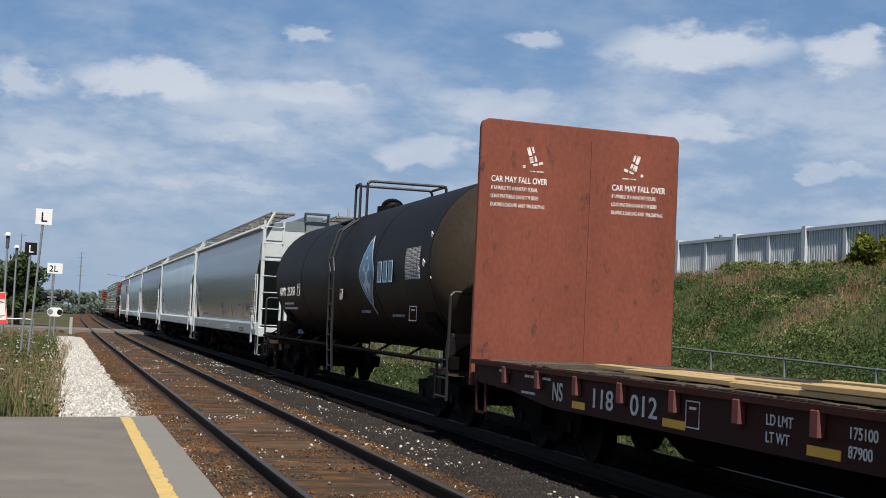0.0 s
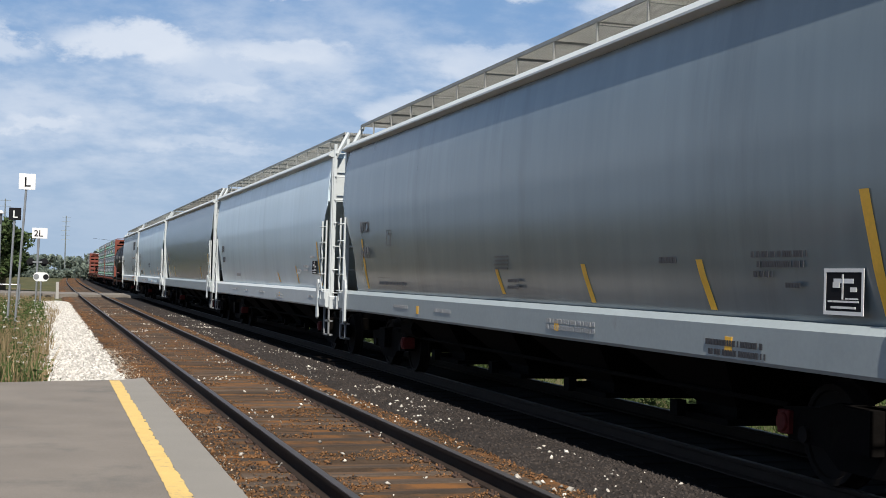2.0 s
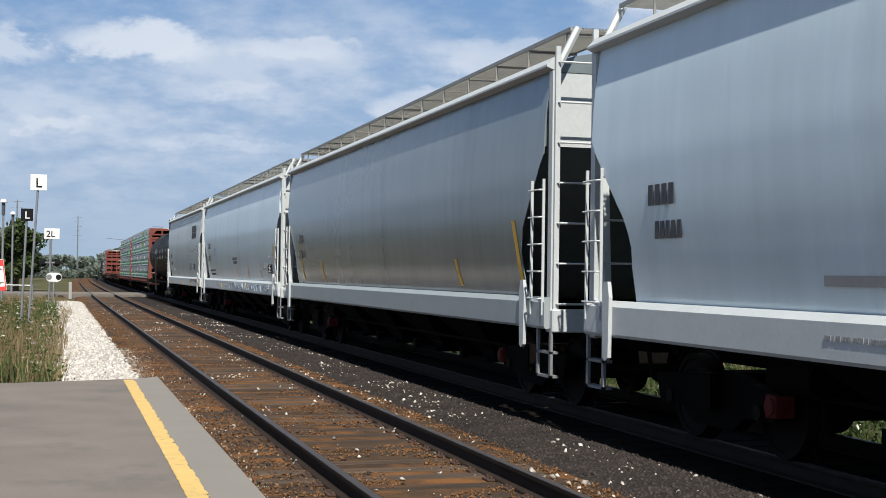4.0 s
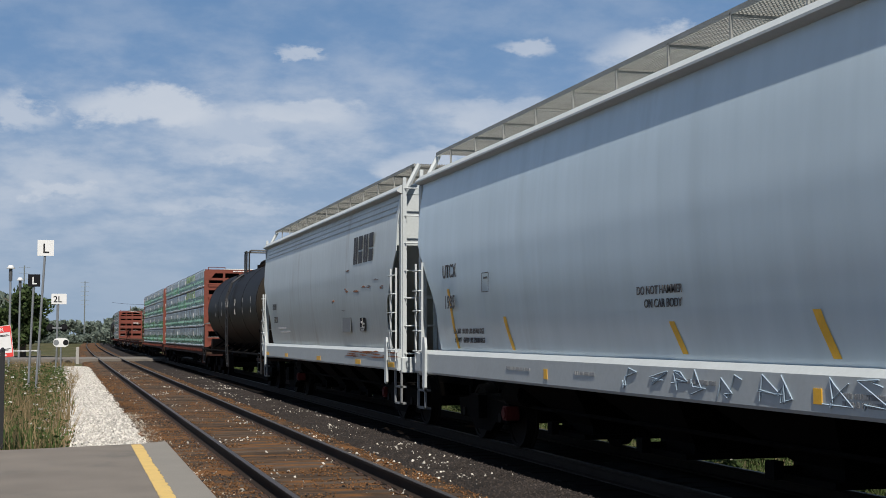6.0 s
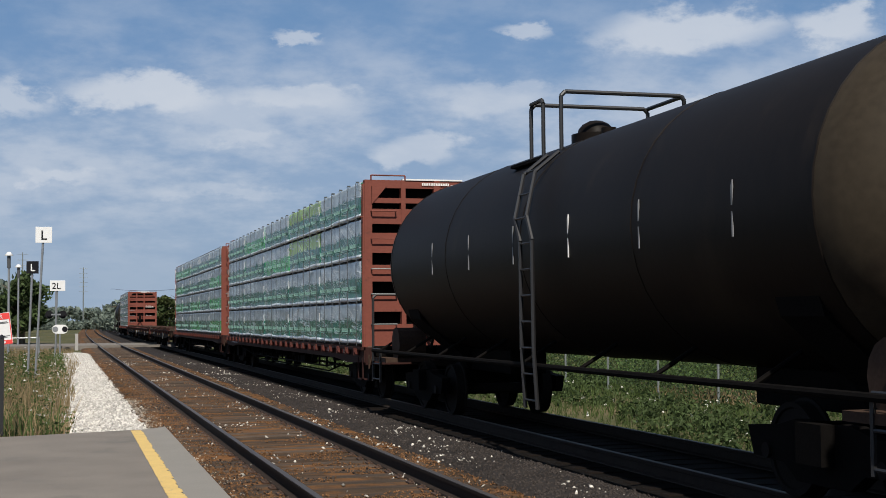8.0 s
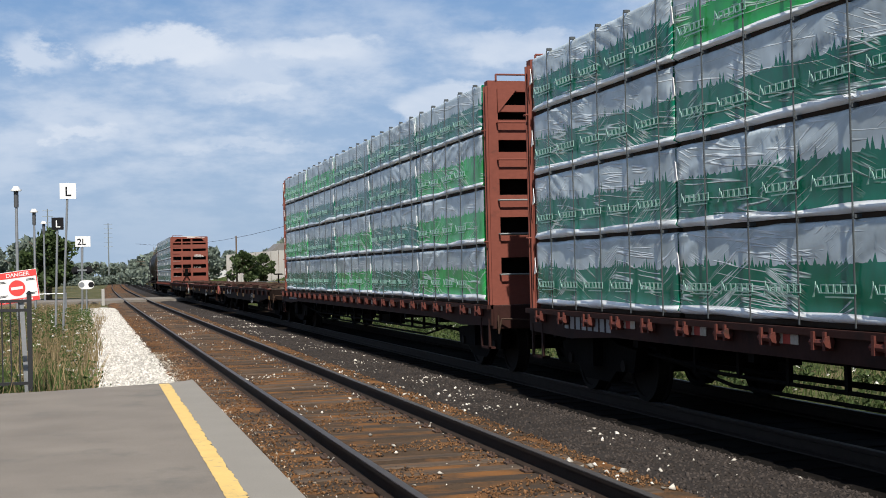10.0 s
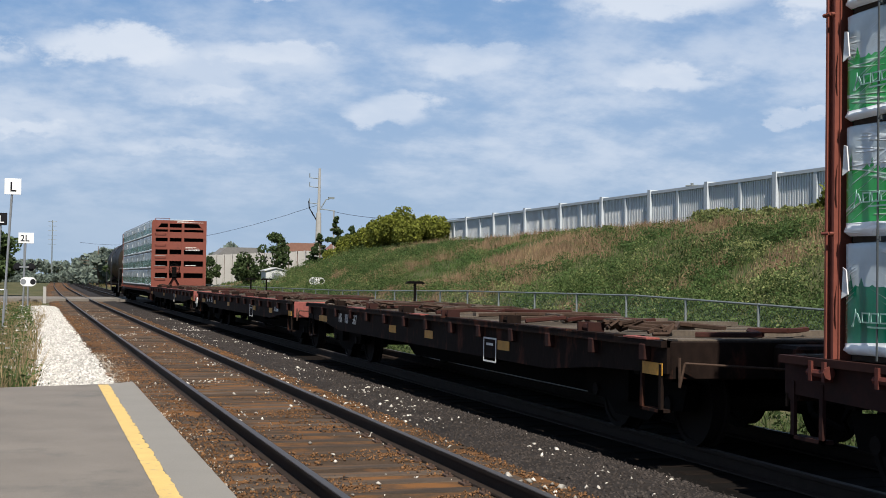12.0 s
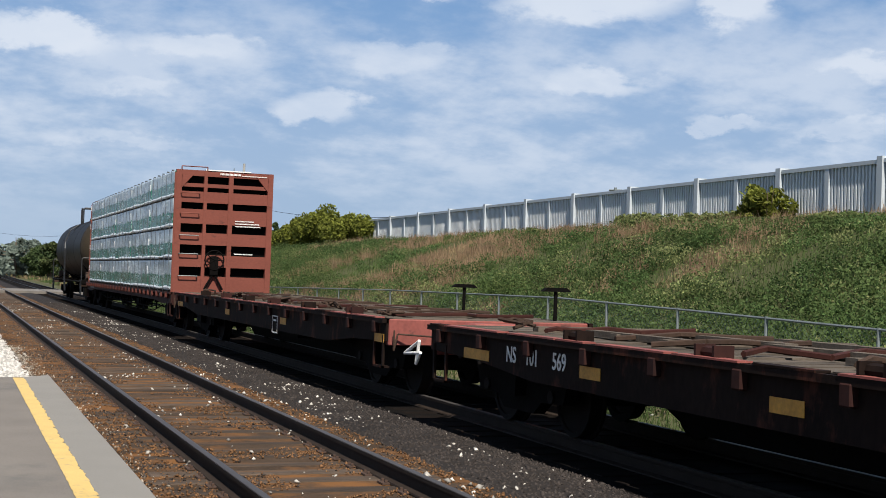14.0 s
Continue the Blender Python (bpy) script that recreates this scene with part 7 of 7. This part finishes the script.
# ---- fences, signs and poles ----
def chain_fence():
    t = thing("chain_link_fence", "low chain-link fence with steel posts beyond the train", "fence")
    X = 13.3
    y0, y1 = -4.0, 118.0

    def top(y):
        return lerp_table([(14.0, 1.05), (17.0, 1.09), (22.5, 1.20), (28.5, 1.30), (41.0, 1.25), (60.0, 1.05), (118.0, 0.9)], y)
    def gx(y):
        return X + bend(y)
    y = y0
    while y <= y1:
        bm = bmesh.new()
        rod(bm, (gx(y), y, -0.5), (gx(y), y, top(y) + 0.03), 0.03, 8)
        part("fence_post", bm, galv_dull, t)
        y += 3.0
    bm = bmesh.new()
    run = [y0, 8, 14, 17, 20, 22.5, 25.5, 28.5, 34, 41, 50, 60, 80, 100, y1]
    pipe(bm, [(gx(q), q, top(q)) for q in run], 0.024, 6)
    part("top_rail", bm, galv_dull, t)
    vs, n = [], int((y1 - y0) / 0.11)
    h, w = 1.35, 0.0035
    for i in range(n):
        a = y0 + i * 0.11
        for s in (-1, 1):
            b = a + s * h * 0.9
            if y0 <= b <= y1:
                vs += [(gx(a), a - w, top(a) - h), (gx(a), a + w, top(a) - h), (gx(b), b + w, top(b)), (gx(b), b - w, top(b))]
    mesh_from("fence_mesh", vs, [np.arange(len(vs)).reshape(-1, 4)], galv_dull, "woven wire mesh", t)


chain_fence()


def iron_fence():
    t = thing("iron_fence", "black iron picket fence at the platform's end", "fence", at=(0, 18.62, 0.13))
    bm = bmesh.new()
    box(bm, -0.79, -0.73, -0.03, 0.03, 0, 1.27)
    rod(bm, (-0.76, 0, 1.27), (-0.76, 0, 1.31), 0.045, 4, 0.01)
    part("fence_post", bm, black_iron, t)
    bm = bmesh.new()
    box(bm, -3.45, -3.39, -0.03, 0.03, 0, 1.27)
    part("fence_post", bm, black_iron, t)
    for z in (0.1, 1.06, 1.18):
        bm = bmesh.new()
        box(bm, -3.4, -0.78, -0.018, 0.018, z - 0.02, z + 0.02)
        part("fence_rail", bm, black_iron, t)
    x = -0.89
    while x > -3.35:
        bm = bmesh.new()
        box(bm, x - 0.009, x + 0.009, -0.009, 0.009, 0.06, 1.18)
        part("picket", bm, black_iron, t)
        x -= 0.108


iron_fence()


def danger_sign():
    t = thing("danger_sign", "tilted red and white danger sign with a no-entry disc", "warning sign", at=(-0.95, 19.25, -0.28))
    bm = bmesh.new()
    prism(bm, [(0.10, -0.02), (0.16, -0.02), (0.08, 1.9), (0.02, 1.9)], "y", 0.02, 0.05)
    part("post", bm, galv, t)
    bm = bmesh.new()
    box(bm, -0.28, 0.28, -0.008, 0, -0.215, 0.215)
    plate = part("sign_plate", bm, sign_white, t, bevel=0.004)
    plate.matrix_basis = pose(0.01, 0, 1.77, 0, -7, 0)
    bm = bmesh.new()
    for z0, z1 in ((0.125, 0.21), (-0.21, -0.155)):
        box(bm, -0.275, 0.275, -0.011, -0.0085, z0, z1)
    for x in (-0.275, 0.263):
        box(bm, x, x + 0.012, -0.011, -0.0085, -0.155, 0.125)
    part("red_border", bm, sign_red, plate)
    bm = bmesh.new()
    rod(bm, (0, -0.0085, -0.015), (0, -0.0115, -0.015), 0.108, 28)
    part("no_entry_disc", bm, sign_red, plate)
    bm = bmesh.new()
    box(bm, -0.078, 0.078, -0.0145, -0.0118, -0.034, 0.004)
    part("disc_bar", bm, sign_white, plate)
    lettering("DANGER", 0.055, (-0.125, -0.013, 0.14), plate, sign_white, "end", 1.0)
    for x in (-0.25, 0.13):
        for k, (z, n) in enumerate(((0.09, 0.1), (0.075, 0.12), (-0.1, 0.12), (-0.115, 0.09))):
            bm = bmesh.new()
            box(bm, x, x + n, -0.0105, -0.0085, z - 0.004, z + 0.004)
            part("print_line", bm, sign_black, plate)
    bm = bmesh.new()
    for k in range(8):
        box(bm, -0.2 + 0.05 * k, -0.165 + 0.05 * k, -0.0135, -0.0115, -0.195, -0.17)
    part("print_line", bm, sign_white, plate)


danger_sign()


def lamp_post(y):
    t = thing("lamp_post", "slim grey lamp post with a dark cylindrical head", "lamp post", "lamp posts along the verge", at=(-2.95, y, -0.28))
    bm = bmesh.new()
    rod(bm, (0, 0, 0), (0, 0, 5.0), 0.075, 10, 0.06)
    part("pole", bm, galv, t)
    bm = bmesh.new()
    rod(bm, (0, 0, 4.95), (0, 0, 5.65), 0.10, 12)
    part("lamp_head", bm, lamp_dark, t, "dark grey slotted lamp body")
    bm = bmesh.new()
    rod(bm, (0, 0, 5.65), (0, 0, 5.72), 0.23, 16)
    rod(bm, (0, 0, 5.72), (0, 0, 5.85), 0.17, 16, 0.12)
    part("lamp_cap", bm, sign_white, t, "white lamp cap")
    return t


first = lamp_post(43.3)
for y in (61.1, 81.0, 98.5):
    copy_thing(first, pose(-2.95, y, -0.28))
bm = bmesh.new()
box(bm, -3.09, -2.75, 43.1, 43.115, 2.16, 2.41)
small = tagged(new("track_sign", mesh_of("track_sign", bm, sign_black, bevel=0.003)), "small black sign with white characters on a lamp post", "railway sign", "signs beside the track")
lettering("2L", 0.15, (-3.02, 43.09, 2.21), small, sign_white, "end")


def disc_sign(x, y, z0, w, h):
    """A long white plate with two round lamps on a short post."""
    gz = ground_z(x, y)
    t = thing("marker_sign", "white rounded plate with two dark discs on a short post", "railway sign", "signs beside the track", at=(x, y, gz))
    bm = bmesh.new()
    r = h / 2
    pts = [(w / 2 - r + r * math.cos(a), r * math.sin(a)) for a in [math.pi * (-0.5 + k / 8) for k in range(9)]]
    pts += [(-w / 2 + r + r * math.cos(a), r * math.sin(a)) for a in [math.pi * (0.5 + k / 8) for k in range(9)]]
    prism(bm, [(px, pz + z0 - gz) for px, pz in pts], "y", -0.03, 0)
    p = part("sign_plate", bm, sign_white, t)
    for q, m in ((-0.3, sign_grey), (0.3, sign_black)):
        bm = bmesh.new()
        rod(bm, (q * w, -0.031, z0 - gz), (q * w, -0.04, z0 - gz), r * 0.62, 16)
        part("disc", bm, m, p)
    bm = bmesh.new()
    rod(bm, (0, 0.03, -0.2), (0, 0.03, z0 - gz), 0.04, 8)
    part("post", bm, galv, t)


disc_sign(-0.1, 66.0, 1.24, 0.72, 0.42)
disc_sign(18.5, 90.0, 1.38, 1.05, 0.5)


def crossing():
    bm = bmesh.new()
    for x0, x1 in ((-40, NEAR - 0.80), (NEAR - 0.69, NEAR + 0.69), (NEAR + 0.80, FAR - 0.80), (FAR - 0.69, FAR + 0.69), (FAR + 0.80, 60)):
        o = bend(100)
        box(bm, x0 + o, x1 + o, 93.5, 103.0, -0.5, -0.015)
    whole("road", bm, asphalt, "pale level-crossing road surface across both tracks", kind="structure")
    for x in (-0.4,):
        t = thing("crossing_signal", "level-crossing signal mast with paired lamps", "crossing signal", at=(x, 91.5, -0.3))
        bm = bmesh.new()
        rod(bm, (0, 0, 0), (0, 0, 4.3), 0.06, 8)
        part("mast", bm, galv, t)
        for s in (-1, 1):
            bm = bmesh.new()
            rod(bm, (s * 0.42, 0.02, 2.35), (s * 0.42, 0.05, 2.35), 0.26, 16)
            rod(bm, (s * 0.42, -0.2, 2.35), (s * 0.42, 0.02, 2.35), 0.13, 12)
            part("lamp", bm, sign_black, t, "dark round signal lamp")
        bm = bmesh.new()
        box(bm, -0.5, 0.5, -0.03, 0.03, 2.30, 2.40)
        part("lamp_arm", bm, galv, t)
    t = thing("signal_box", "white trackside equipment cabinet", "equipment cabinet", at=(0.9, 91.0, -0.3))
    bm = bmesh.new()
    box(bm, -0.1, 0.1, -0.1, 0.1, 0, 1.1)
    part("body", bm, far_white, t, bevel=0.02)
    # pale rail along the verge
    t = thing("verge_rail", "low pale metal rail behind the verge", "fence", at=(-3.2, 70, -0.3))
    for x in (-3.0, 0.0, 2.1):
        bm = bmesh.new()
        rod(bm, (x, 0, 0), (x, 0, 1.15), 0.04, 8)
        part("fence_post", bm, galv, t)
    bm = bmesh.new()
    rod(bm, (-3.0, 0, 1.1), (2.1, 0, 1.1), 0.03, 8)
    part("top_rail", bm, galv, t)


crossing()


def tower(x, y, h, label):
    t = thing("transmission_pole", label, "power pole", "power poles", at=(x, y, -0.3))
    bm = bmesh.new()
    rod(bm, (0, 0, 0), (0, 0, h), 0.22, 8, 0.12)
    part("pole", bm, galv_dull, t)
    for k in range(6):
        bm = bmesh.new()
        z = h - 0.4 - k * 1.35
        pipe(bm, [(-1.25, 0, z), (1.25, 0, z)], 0.06)
        part("crossarm", bm, galv_dull, t)


tower(-13.2, 200, 16.2, "tall grey transmission pole with many crossarms")
tower(-22.0, 320, 19.0, "distant grey transmission pole")
tower(-9.0, 330, 18.0, "distant grey transmission pole")
tower(6.0, 420, 18.0, "distant grey transmission pole")


def strand(bm, pts, r):
    loft(bm, [[(x + r * a, y, z + r * b) for a, b in ((1, 0), (0, 1), (-1, 0), (0, -1))] for x, y, z in pts])


def utility_pole():
    t = thing("utility_pole", "tall pale utility pole with antennas and cables", "power pole", "power poles", at=(37.1, 180, 2.4))
    bm = bmesh.new()
    rod(bm, (0, 0, -2.8), (0, 0, 8.0), 0.55, 10, 0.34)
    rod(bm, (0, 0, 8.0), (0.05, 0, 14.0), 0.22, 8, 0.16)
    part("pole", bm, pole_pale, t)
    for z, s in ((12.6, -1), (11.4, -1), (9.2, -1)):
        bm = bmesh.new()
        pipe(bm, [(0, 0, z), (s * 1.3, 0, z + 0.1), (s * 1.3, 0, z + 0.7)], 0.06)
        part("bracket", bm, galv_dull, t)
    bm = bmesh.new()
    pipe(bm, [(0, 0, 8.2), (1.0, 0, 9.8), (1.7, 0, 10.0)], 0.08)
    box(bm, 1.3, 2.1, -0.2, 0.2, 9.9, 10.15)
    part("street_light", bm, galv_dull, t)
    bm = bmesh.new()
    pipe(bm, [(-0.3, 0, 7.0), (-1.3, 0, 8.6), (-1.4, 0, 9.6)], 0.08)
    part("cable_loop", bm, under_black, t)
    t = thing("street_lamp", "slim street lamp with a long arm", "street lamp", at=(39.2, 180, 2.4))
    bm = bmesh.new()
    rod(bm, (0, 0, -2.8), (0, 0, 8.4), 0.13, 8, 0.09)
    part("pole", bm, pole_pale, t)
    bm = bmesh.new()
    pipe(bm, [(0, 0, 8.3), (-1.6, 0, 8.5)], 0.06)
    box(bm, -2.2, -1.5, -0.12, 0.12, 8.42, 8.56)
    part("lamp_arm", bm, galv_dull, t)
    t = thing("utility_pole", "thin wooden utility pole behind the train", "power pole", "power poles", at=(17.9, 170, 0.3))
    bm = bmesh.new()
    rod(bm, (0, 0, -0.8), (0, 0, 6.0), 0.13, 8, 0.09)
    part("pole", bm, bark, t)
    w = thing("overhead_wire", "thin sagging overhead cable", "cable")
    bm = bmesh.new()
    pts = [(39.2 + (31.5 - 39.2) * k / 10, 180 + (95 - 180) * k / 10, 10.6 - 4.4 * k / 10 - 0.5 * (1 - (k / 5 - 1) ** 2)) for k in range(11)]
    strand(bm, pts, 0.022)
    part("strand", bm, under_black, w)
    bm = bmesh.new()
    pts = [(37.1 + (10 - 37.1) * k / 10, 180 + 120 * k / 10, 11.5 - 3 * k / 10 - 2.4 * (1 - (k / 5 - 1) ** 2)) for k in range(11)]
    strand(bm, pts, 0.024)
    part("strand", bm, under_black, w)


utility_pole()


def far_fence_and_houses():
    t = thing("far_noise_wall", "distant pale concrete noise wall", "noise barrier", kind="structure")
    for k in range(22):
        a, b = k / 22, (k + 1) / 22
        x0, x1 = 21.0 + 22.5 * a, 21.0 + 22.5 * b
        y = 215 - 26 * a
        bm = bmesh.new()
        box(bm, x0 + 0.03, x1 - 0.06, y - 0.1, y + 0.1, -0.5, 4.6 + 1.2 * a)
        part("wall_panel", bm, far_white, t)
        bm = bmesh.new()
        box(bm, x1 - 0.1, x1 + 0.1, y - 0.2, y + 0.15, -0.5, 4.7 + 1.2 * a)
        part("wall_post", bm, far_white, t)
    for i, (x, w, z, m) in enumerate(((31.5, 8.5, 5.9, roof_grey), (41.0, 7.0, 6.9, roof_brown), (50.0, 9.0, 7.2, roof_brown))):
        h = thing("house", "brown brick house with a low roof behind the wall", "house", "houses beyond the wall", at=(x * 1.12, 236, 1.0))
        bm = bmesh.new()
        box(bm, -w / 2, w / 2, 0, 8, -1.6, z - 1.6)
        part("wall", bm, brick, h)
        bm = bmesh.new()
        prism(bm, [(-w / 2 - 0.4, z - 1.7), (w / 2 + 0.4, z - 1.7), (w / 2 - 1.4, z - 0.2), (-w / 2 + 1.4, z - 0.2)], "y", -0.4, 8.4)
        part("roof", bm, m, h)
        for q in (-0.28, 0.05, 0.3):
            bm = bmesh.new()
            box(bm, q * w - 0.5, q * w + 0.5, -0.05, 0.02, z - 3.1, z - 2.0)
            part("window", bm, sign_grey, h)
    t = thing("equipment_shed", "small white metal shed with a low gable roof", "shed", at=(22.7, 130, 0.1))
    bm = bmesh.new()
    prism(bm, [(-1.0, 0), (1.0, 0), (1.0, 2.1), (0, 2.35), (-1.0, 2.1)], "y", 0, 2.6)
    part("body", bm, shed_white, t)
    bm = bmesh.new()
    prism(bm, [(-1.15, 2.08), (0, 2.38), (1.15, 2.08), (1.15, 2.16), (0, 2.46), (-1.15, 2.16)], "y", -0.15, 2.75)
    part("roof", bm, shed_white, t)
    bm = bmesh.new()
    box(bm, -0.4, 0.4, -0.02, 0.01, 0.1, 1.9)
    part("door", bm, sign_grey, t)
    for i, (x, y, w, z) in enumerate(((16, 330, 9, 4.0), (24, 345, 12, 5.0), (-30, 260, 14, 4.5), (-16, 290, 9, 4.0))):
        b = thing("industrial_building", "low pale building in the distance", "building", "distant buildings", at=(x + bend(y), y, -0.3))
        bm = bmesh.new()
        box(bm, -w / 2, w / 2, 0, 10, 0, z)
        part("wall", bm, shed_white, b)
        bm = bmesh.new()
        box(bm, -w / 2 - 0.2, w / 2 + 0.2, -0.2, 10.2, z, z + 0.25)
        part("roof", bm, roof_grey, b)


far_fence_and_houses()
t = thing("utility_pole", "grey pole top with crossarms behind the noise wall", "power pole", "power poles", at=(48.0, 93.0, 2.0))
bm = bmesh.new()
rod(bm, (0, 0, 0), (0, 0, 7.2), 0.12, 8)
part("pole", bm, galv_dull, t)
for z, w in ((7.0, 0.35), (6.2, 0.3)):
    bm = bmesh.new()
    pipe(bm, [(-w, w, z), (w, -w, z)], 0.07)
    part("crossarm", bm, galv_dull, t)


# ---- ties: the nearest ones as pieces of the near track, the far track's joined ----
def tie_mesh(k, wood=tie_wood):
    bm = bmesh.new()
    v = box(bm, -1.3 + 0.02 * k, 1.3 - 0.015 * k, -0.115, 0.115, -0.34, -0.167)
    for p in v:
        p.co += Vector((0, rng.uniform(-0.008, 0.008), rng.uniform(-0.006, 0.004)))
    return mesh_of("tie", bm, wood, bevel=0.012)


def lay_ties():
    kinds = [tie_mesh(k) for k in range(4)]
    # the far track's ties, coloured near black for the shade under the train
    shaded_ties = [tie_mesh(k, tie_shaded) for k in range(4)]
    for i in range(290):
        y = -2.0 + 0.52 * i
        t = new("tie", kinds[int(rng.integers(4))])
        t.parent = near_track
        t.matrix_basis = pose(NEAR + bend(y) + float(rng.uniform(-0.06, 0.06)), y + float(rng.uniform(-0.03, 0.03)), float(rng.uniform(-0.012, 0.003)), 0, 0, float(rng.uniform(-1.2, 1.2)))
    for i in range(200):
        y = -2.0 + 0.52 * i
        t = new("tie", shaded_ties[i % 4])
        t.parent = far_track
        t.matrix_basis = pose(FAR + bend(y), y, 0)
    # tie plates and spikes
    me = None
    for i in range(90):
        y = 4.0 + 0.52 * i - 0.02
        for s in (-0.7525, 0.7525):
            if me is None:
                bm = bmesh.new()
                box(bm, -0.14, 0.14, -0.085, 0.085, -0.172, -0.158)
                for q in (-0.1, 0.1):
                    for w in (-0.05, 0.05):
                        box(bm, q - 0.012, q + 0.012, w - 0.012, w + 0.012, -0.156, -0.135)
                me = mesh_of("tie_plate", bm, tie_rust)
            p = new("tie_plate", me)
            p.parent = near_track
            p.matrix_basis = pose(NEAR + s + bend(y), y, 0)


lay_ties()


def motions():
    """The train rolls towards the camera at an even speed."""
    times = [0.0, 1.0, 2.0, 3.0, 4.0, 5.0, 6.0, 7.0, 8.0, 9.0, 10.0, 11.0, 12.0, 13.0, 14.0]
    for car, at in TRAIN:
        walk(car, [(t, pose(FAR + bend(at - SPEED * t), at - SPEED * t, 0, 0, 0, heading(at - SPEED * t + 9))) for t in times])
    for pack, at, m in PACKS:
        rows = []
        for t in times:
            y = at - SPEED * t
            rows.append((t, pose(FAR + bend(y), y, 0, 0, 0, heading(y + 9)) @ m))
        walk(pack, rows)


motions()
